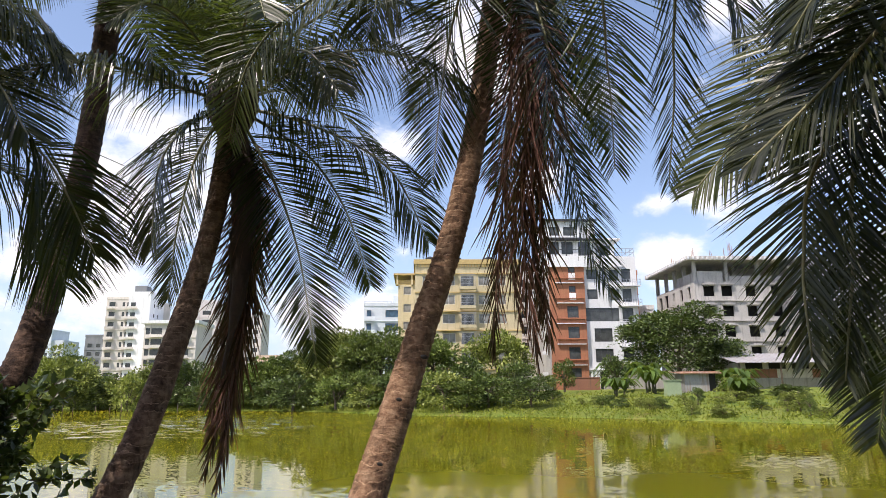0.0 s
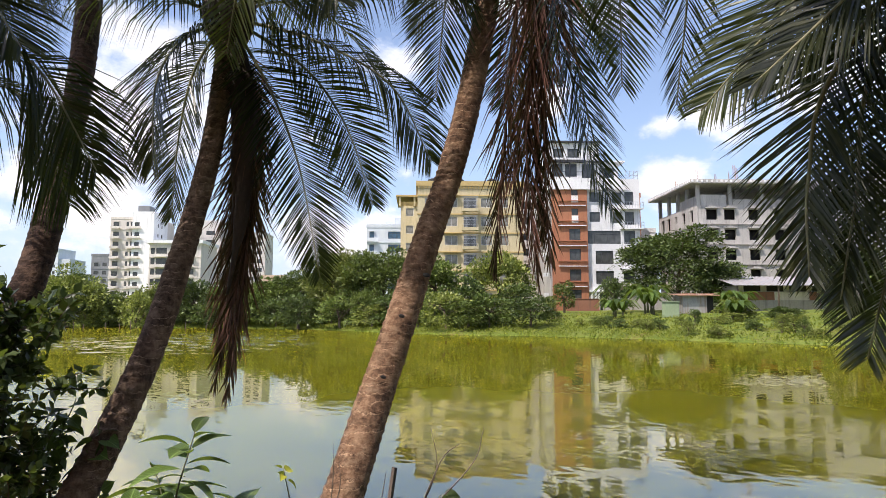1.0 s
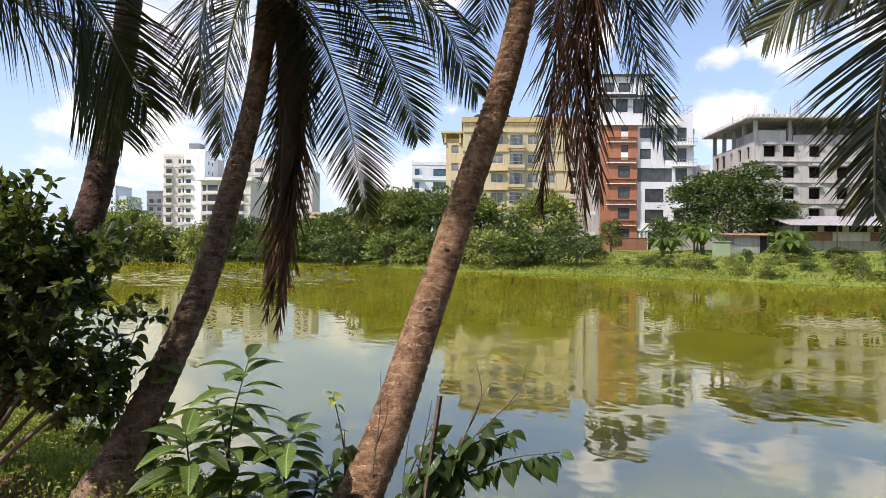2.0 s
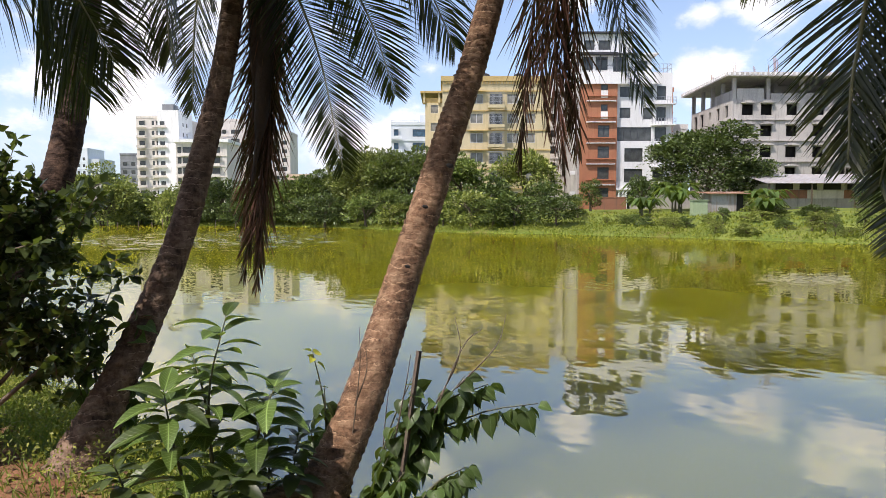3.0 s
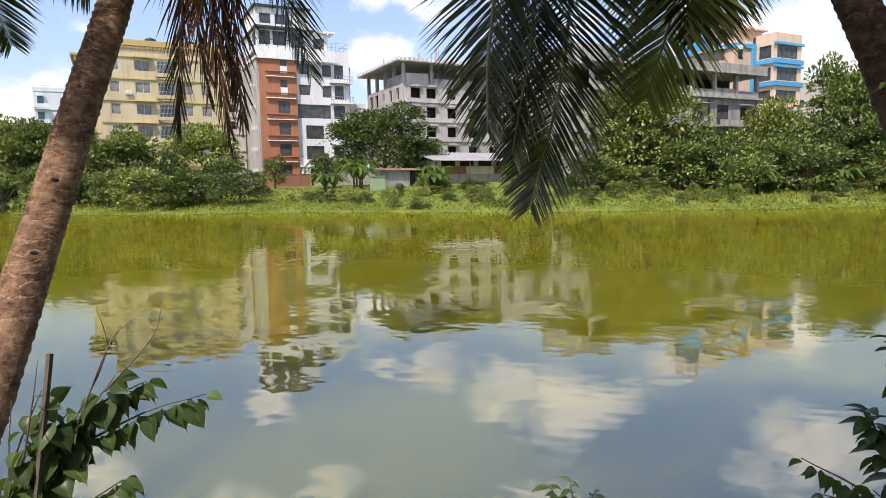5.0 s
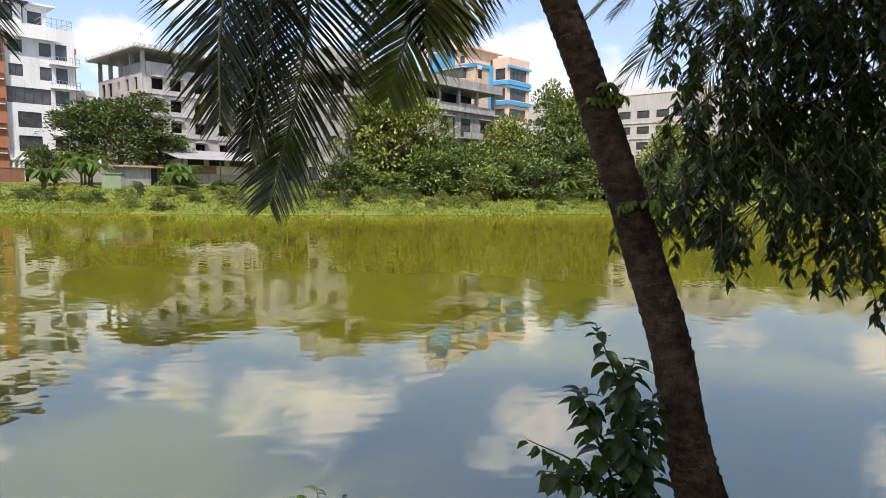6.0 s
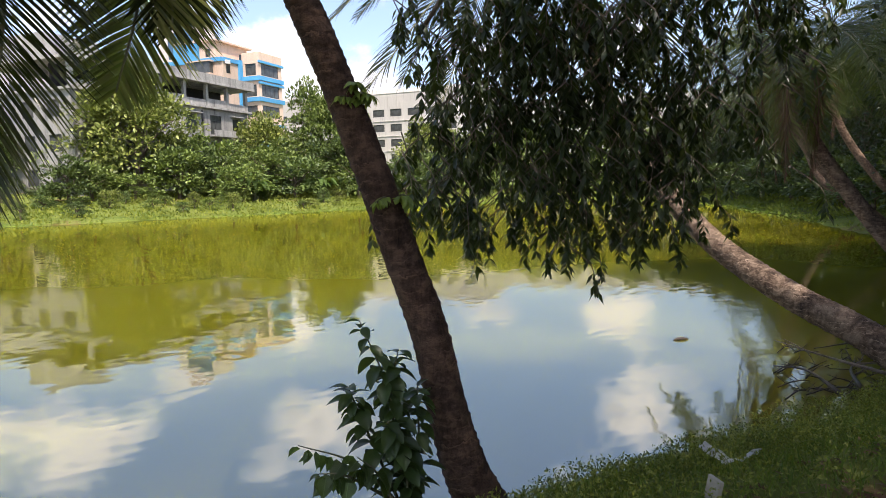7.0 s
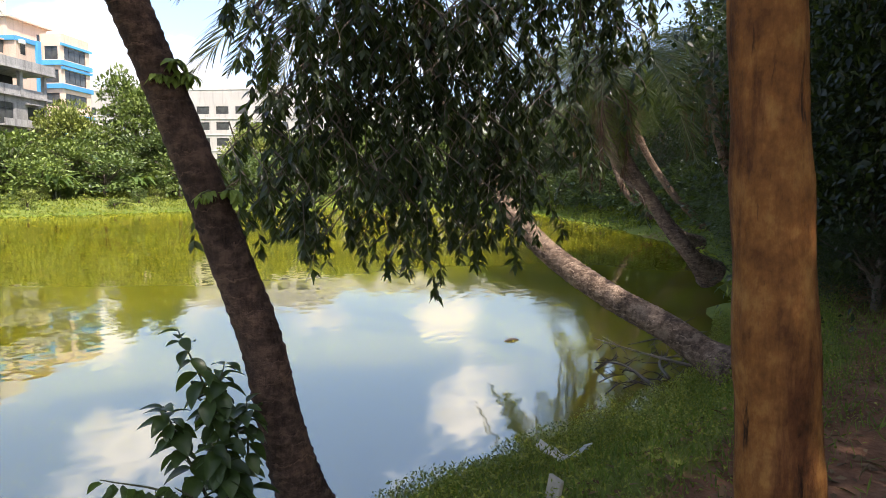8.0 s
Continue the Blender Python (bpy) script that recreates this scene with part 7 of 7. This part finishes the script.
plant("low heart-leaved branch spreading over the water", [[(3.26, 1.52, 0.35), (3.10, 1.72, 0.66), (2.93, 1.97, 0.80)], [(3.2, 1.6, 0.45), (3.04, 1.76, 0.62), (2.94, 1.86, 0.66)], [(3.2, 1.55, 0.4), (3.12, 1.62, 0.62), (3.06, 1.7, 0.72)]], "heart", F_peepal, 12, 0.12, 39, droop=0.5, start=0.4)
plant("small sprig of leaves at the water's edge", [[(2.36, 2.92, 0.05), (2.52, 3.2, 0.14), (2.60, 3.34, 0.22)], [(2.36, 2.92, 0.05), (2.46, 3.26, 0.12), (2.48, 3.42, 0.17)], [(2.36, 2.92, 0.05), (2.6, 3.14, 0.12), (2.72, 3.22, 0.15)]], "long", F_young, 8, 0.12, 40, name="sprig", start=0.4)
plant("bright green sprout growing out of a palm trunk", [[(3.60, 1.98, 2.50), (3.55, 1.93, 2.62), (3.46, 1.96, 2.62)], [(3.60, 1.98, 2.50), (3.58, 1.88, 2.64), (3.55, 1.80, 2.62)], [(3.60, 1.98, 2.5), (3.54, 1.9, 2.68), (3.52, 1.88, 2.70)]], "long", F_sprout, 34, 0.078, 41, name="sprout", droop=0.7, start=0.3)
plant("pale green sprout on a palm trunk", [[(3.62, 1.78, 1.95), (3.56, 1.74, 2.05), (3.47, 1.76, 2.02)], [(3.62, 1.78, 1.95), (3.60, 1.66, 2.06), (3.62, 1.60, 2.02)]], "long", F_sprout, 28, 0.07, 42, name="sprout", droop=0.7, start=0.3)
plant("yellowish shrub tip at the shaded shore", [[(15.9, -4.5, 0.3), (15.95, -4.2, 0.55), (16.0, -4.05, 0.75)], [(15.9, -4.5, 0.3), (16.1, -4.1, 0.5), (16.3, -4.0, 0.66)]], "long", F_yellow, 16, 0.24, 43, droop=0.4, start=0.2)


def leafy_bush():
    """The dense dark bush round the left palm."""
    t = thing("bush", 0, 0, 0, "dense dark small-leaved bush around a palm trunk", "bush")
    rng = np.random.default_rng(77)
    pts, axs, nms, lens = [], [], [], []
    root = np.array((-3.7, 4.0, 0.35))
    tv, tf = [], []
    for c, r, n in [((-3.15, 4.1, 2.2), (0.75, 0.5, 0.45), 56), ((-3.6, 4.2, 1.9), (0.6, 0.5, 0.6), 56), ((-2.75, 4.15, 2.05), (0.5, 0.4, 0.4), 34), ((-3.55, 4.1, 1.45), (0.45, 0.35, 0.35), 36), ((-2.85, 4.2, 1.35), (0.4, 0.35, 0.4), 26), ((-3.9, 4.4, 2.6), (0.5, 0.5, 0.5), 36), ((-3.05, 3.9, 2.45), (0.45, 0.35, 0.4), 34), ((-2.95, 3.95, 1.95), (0.45, 0.35, 0.45), 34), ((-2.85, 4.0, 1.55), (0.4, 0.3, 0.4), 28), ((-3.15, 4.0, 1.5), (0.35, 0.3, 0.3), 22), ((-2.62, 4.08, 1.3), (0.28, 0.25, 0.3), 20)]:
        for k in range(n):
            u = rng.normal(size=3) * 0.5
            e = np.array(c) + np.clip(u, -1, 1) * np.array(r)
            s = e + (np.array(c) - e) * 0.4 + np.array((0, 0, -0.12))
            p = bezier([s, (s + e) / 2 + rng.normal(size=3) * 0.03, e], 5)
            tube(tv, tf, p, [0.005, 0.0045, 0.004, 0.0035, 0.003, 0.002], 3, cap=False)
            for i in range(6):
                for j in range(4):
                    d = rng.normal(size=3) * 0.8 + (e - s) * 1.2
                    pts.append(p[i])
                    axs.append(d)
                    nms.append(rng.normal(size=3) * 0.5 + np.array((0, 0, 1.0)))
                    lens.append(rng.uniform(0.058, 0.100))
        verts, faces = [], []
        tube(verts, faces, bezier([root, (root + np.array(c)) / 2 + np.array((0.1, 0, 0.1)), c], 8), [0.03 - 0.003 * i for i in range(9)], 6)
        part("stem", mesh_from("stem", verts, faces, True), M_wood, t)
    tagged(part("twig", mesh_from("twig", tv, tf), M_wood, t), kind="stuff")
    part("foliage", leaf_cloud("foliage", np.array(pts), np.array(axs), np.array(nms), np.array(lens), 0.6, rng, 0.06), F_bush, t)


leafy_bush()


def near_growth():
    """Grass, creeping weeds and fallen leaves on the near bank."""
    zones = ((-7.0, 0.8, 2.0, 8.5, 0), (2.6, 11.0, -4.6, 2.6, 1))
    for x0, x1, y0, y1, k in zones:
        x, y, rng = scatter(100000, x0, x1, y0, y1, 12 + k, lambda x, y, d, r: (d > 0.02) & (d < 2.3) & (r.random(len(x)) < np.exp(-(d / 1.25) ** 2) * (0.5 + 0.5 * (waves(x, y, 2.6) > -0.3))))
        n = len(x)
        z = ground_height(x, y)
        pts = np.stack([x, y, z - 0.01], 1)
        ax = rng.normal(size=(n, 3)) * 0.42 + np.array([0, 0, 1.0])
        nm = rng.normal(size=(n, 3)) + np.array([0, 0, 0.2])
        ob = part("grass", leaf_cloud("grass", pts, ax, nm, rng.uniform(0.05, 0.15, n), 0.09, rng, 0.02), F_grass)
        tagged(ob, "green grass blades along the water's edge", "grass", kind="stuff")
        x, y, rng = scatter(230000 + 150000 * k, x0, x1, y0, y1, 22 + k, lambda x, y, d, r: (d > -0.12) & (d < 2.0) & (r.random(len(x)) < np.exp(-(d / 1.15) ** 2) * (0.45 + 0.55 * (waves(y, x, 2.1) > -0.5))))
        n = len(x)
        z = np.maximum(ground_height(x, y), 0.0)
        tall = 0.10 + 0.06 * waves(x, y, 3.0) + 0.14 * ((x < -1.6) & (y > 3.4)) + k * (0.07 + 0.07 * waves(y, x, 4.3))
        pts = np.stack([x, y, z + rng.random(n) * tall], 1)
        ax = rng.normal(size=(n, 3)) * 0.9 + np.array([0, 0, 0.5])
        nm = rng.normal(size=(n, 3)) * 0.5 + np.array([0, 0, 1.0])
        ob = part("creeping_weeds", leaf_cloud("creeping_weeds", pts, ax, nm, rng.uniform(0.018, 0.040, n) * (1 - 0.22 * k), 0.5, rng, 0.08), F_creep)
        tagged(ob, "small-leaved creeping weeds on the near bank", "weeds", kind="stuff")
    x, y, rng = scatter(60000, -7, 14, -9, 6, 14, lambda x, y, d, r: (d > 1.0) & (r.random(len(x)) < 0.5))
    n = len(x)
    z = ground_height(x, y)
    pts = np.stack([x, y, z + 0.006 + rng.random(n) * 0.012], 1)
    ax = rng.normal(size=(n, 3)) * np.array([1, 1, 0.15])
    nm = rng.normal(size=(n, 3)) * 0.25 + np.array([0, 0, 1.0])
    ob = part("leaf_litter", leaf_cloud("leaf_litter", pts, ax, nm, rng.uniform(0.04, 0.12, n), 0.42, rng, 0.08), F_litter)
    tagged(ob, "dry brown fallen leaves on the soil", "leaf litter", kind="stuff")


near_growth()


def small_things():
    s = part("stake", boxes((-0.011, 0.011, -0.011, 0.011, 0, 0.85)), M_wood)
    bmesh_dir = (Vector((-0.29, 3.58, 1.36)) - Vector((-0.42, 3.43, 0.40))).normalized()
    s.matrix_basis = Matrix.Translation((-0.42, 3.43, 0.40)) @ bmesh_dir.to_track_quat('Z', 'Y').to_matrix().to_4x4() @ Matrix.Diagonal((1, 1, 1.18, 1))
    tagged(s, "weathered grey wooden stake leaning beside the palm", "stake")
    bm = boxes((-0.045, 0.045, -0.012, 0.012, -0.1, 0.16))
    bmesh.ops.bevel(bm, geom=bm.edges[:], offset=0.004, segments=1, affect='EDGES')
    s = part("wooden_peg", bm, M_bamboo)
    s.matrix_basis = pose(3.52, 0.0, gz(3.52, 0.0), 8, -6, 40)
    tagged(s, "pale split wooden peg stuck in the bank", "peg")
    rng = random.Random(3)
    bm = bmesh.new()
    n = 7
    g = [[bm.verts.new((-0.17 + 0.34 * i / n, -0.08 + 0.16 * j / n, 0.03 + 0.10 * abs(i / n - 0.5) * 2 + rng.uniform(-0.02, 0.02))) for j in range(n + 1)] for i in range(n + 1)]
    for i in range(n):
        for j in range(n):
            bm.faces.new((g[i][j], g[i + 1][j], g[i + 1][j + 1], g[i][j + 1]))
    bmesh.ops.solidify(bm, geom=bm.faces[:], thickness=0.004)
    s = part("plastic_scrap", bm, M_paper)
    s.matrix_basis = pose(4.50, -0.15, gz(4.50, -0.15) + 0.06, 10, 8, 75)
    tagged(s, "crumpled white plastic scrap lying in the grass", "litter")
    verts, faces = [], []
    tube(verts, faces, bezier([(-0.16, 0, 0), (0, 0.02, 0.03), (0.15, -0.02, 0.015)], 6), [0.01, 0.03, 0.045, 0.04, 0.045, 0.03, 0.01], 7)
    s = part("driftwood", mesh_from("driftwood", verts, faces, True), M_wet)
    s.matrix_basis = pose(9.2, 0.24, 0.0, 0, 0, -60) @ Matrix.Diagonal((0.7, 0.5, 0.5, 1))
    tagged(s, "small dark piece of wood floating on the water", "driftwood")
    for k, pts in enumerate([[(7.6, -1.75, 0.15), (8.3, -1.3, 0.12), (9.4, -0.9, 0.02)], [(7.2, -1.4, 0.12), (7.9, -1.45, 0.10), (8.6, -1.7, 0.04)], [(7.5, -2.0, 0.2), (8.4, -1.9, 0.25), (9.3, -1.75, 0.1)], [(7.9, -2.2, 0.15), (8.3, -1.7, 0.3), (8.5, -1.2, 0.16)], [(7.0, -1.2, 0.1), (7.6, -1.0, 0.14), (8.1, -0.75, 0.03)], [(8.6, -2.4, 0.1), (9.2, -2.0, 0.3), (10.1, -1.7, 0.1)]]):
        verts, faces = [], []
        p = bezier(pts, 10)
        tube(verts, faces, p, [0.022 - 0.0017 * i for i in range(11)], 6)
        for j in (3, 5, 7):
            e = p[j] + np.array((0.25 * math.sin(j * 2 + k), 0.25 * math.cos(j + k), 0.06))
            tube(verts, faces, bezier([p[j], e], 4), [0.009, 0.008, 0.006, 0.004, 0.003], 5)
        s = part("fallen_branch", mesh_from("fallen_branch", verts, faces, True), M_wood if k in (0, 2) else M_wet)
        tagged(s, "dead grey branch lying in the shallows" if k in (0, 2) else "dark wet dead branch lying in the shallows", "branch", "dead branches in the shallows")
    # a tangle of brushwood at the foot of the leaning palm
    rng = random.Random(17)
    for k in range(26):
        verts, faces = [], []
        x, a = rng.uniform(6.9, 8.9), rng.uniform(0, 6.3)
        y = -1.35 - 0.12 * (x - 7.9) + rng.uniform(-0.5, 0.5)
        z, ln = max(gz(x, y), 0.0) + 0.005, rng.uniform(0.12, 0.32)
        d = np.array((math.cos(a) * ln, math.sin(a) * ln, 0))
        o = np.array((x, y, z))
        p = bezier([o - d, o + np.array((0, 0, rng.uniform(0.02, 0.12))), o + d + np.array((0, 0, rng.uniform(0, 0.08)))], 8)
        tube(verts, faces, p, [0.009 - 0.0008 * i for i in range(9)], 5)
        for j in (2, 4, 5, 6):
            e = p[j] + np.array((rng.uniform(-0.12, 0.12), rng.uniform(-0.12, 0.12), rng.uniform(0.01, 0.09)))
            tube(verts, faces, bezier([p[j], e], 4), [0.0045, 0.004, 0.0035, 0.003, 0.002], 4)
        s = part("brushwood", mesh_from("brushwood", verts, faces, True), M_wet)
        tagged(s, "dark wet twig in the brushwood at the water's edge", "twig", "brushwood at the water's edge")


small_things()
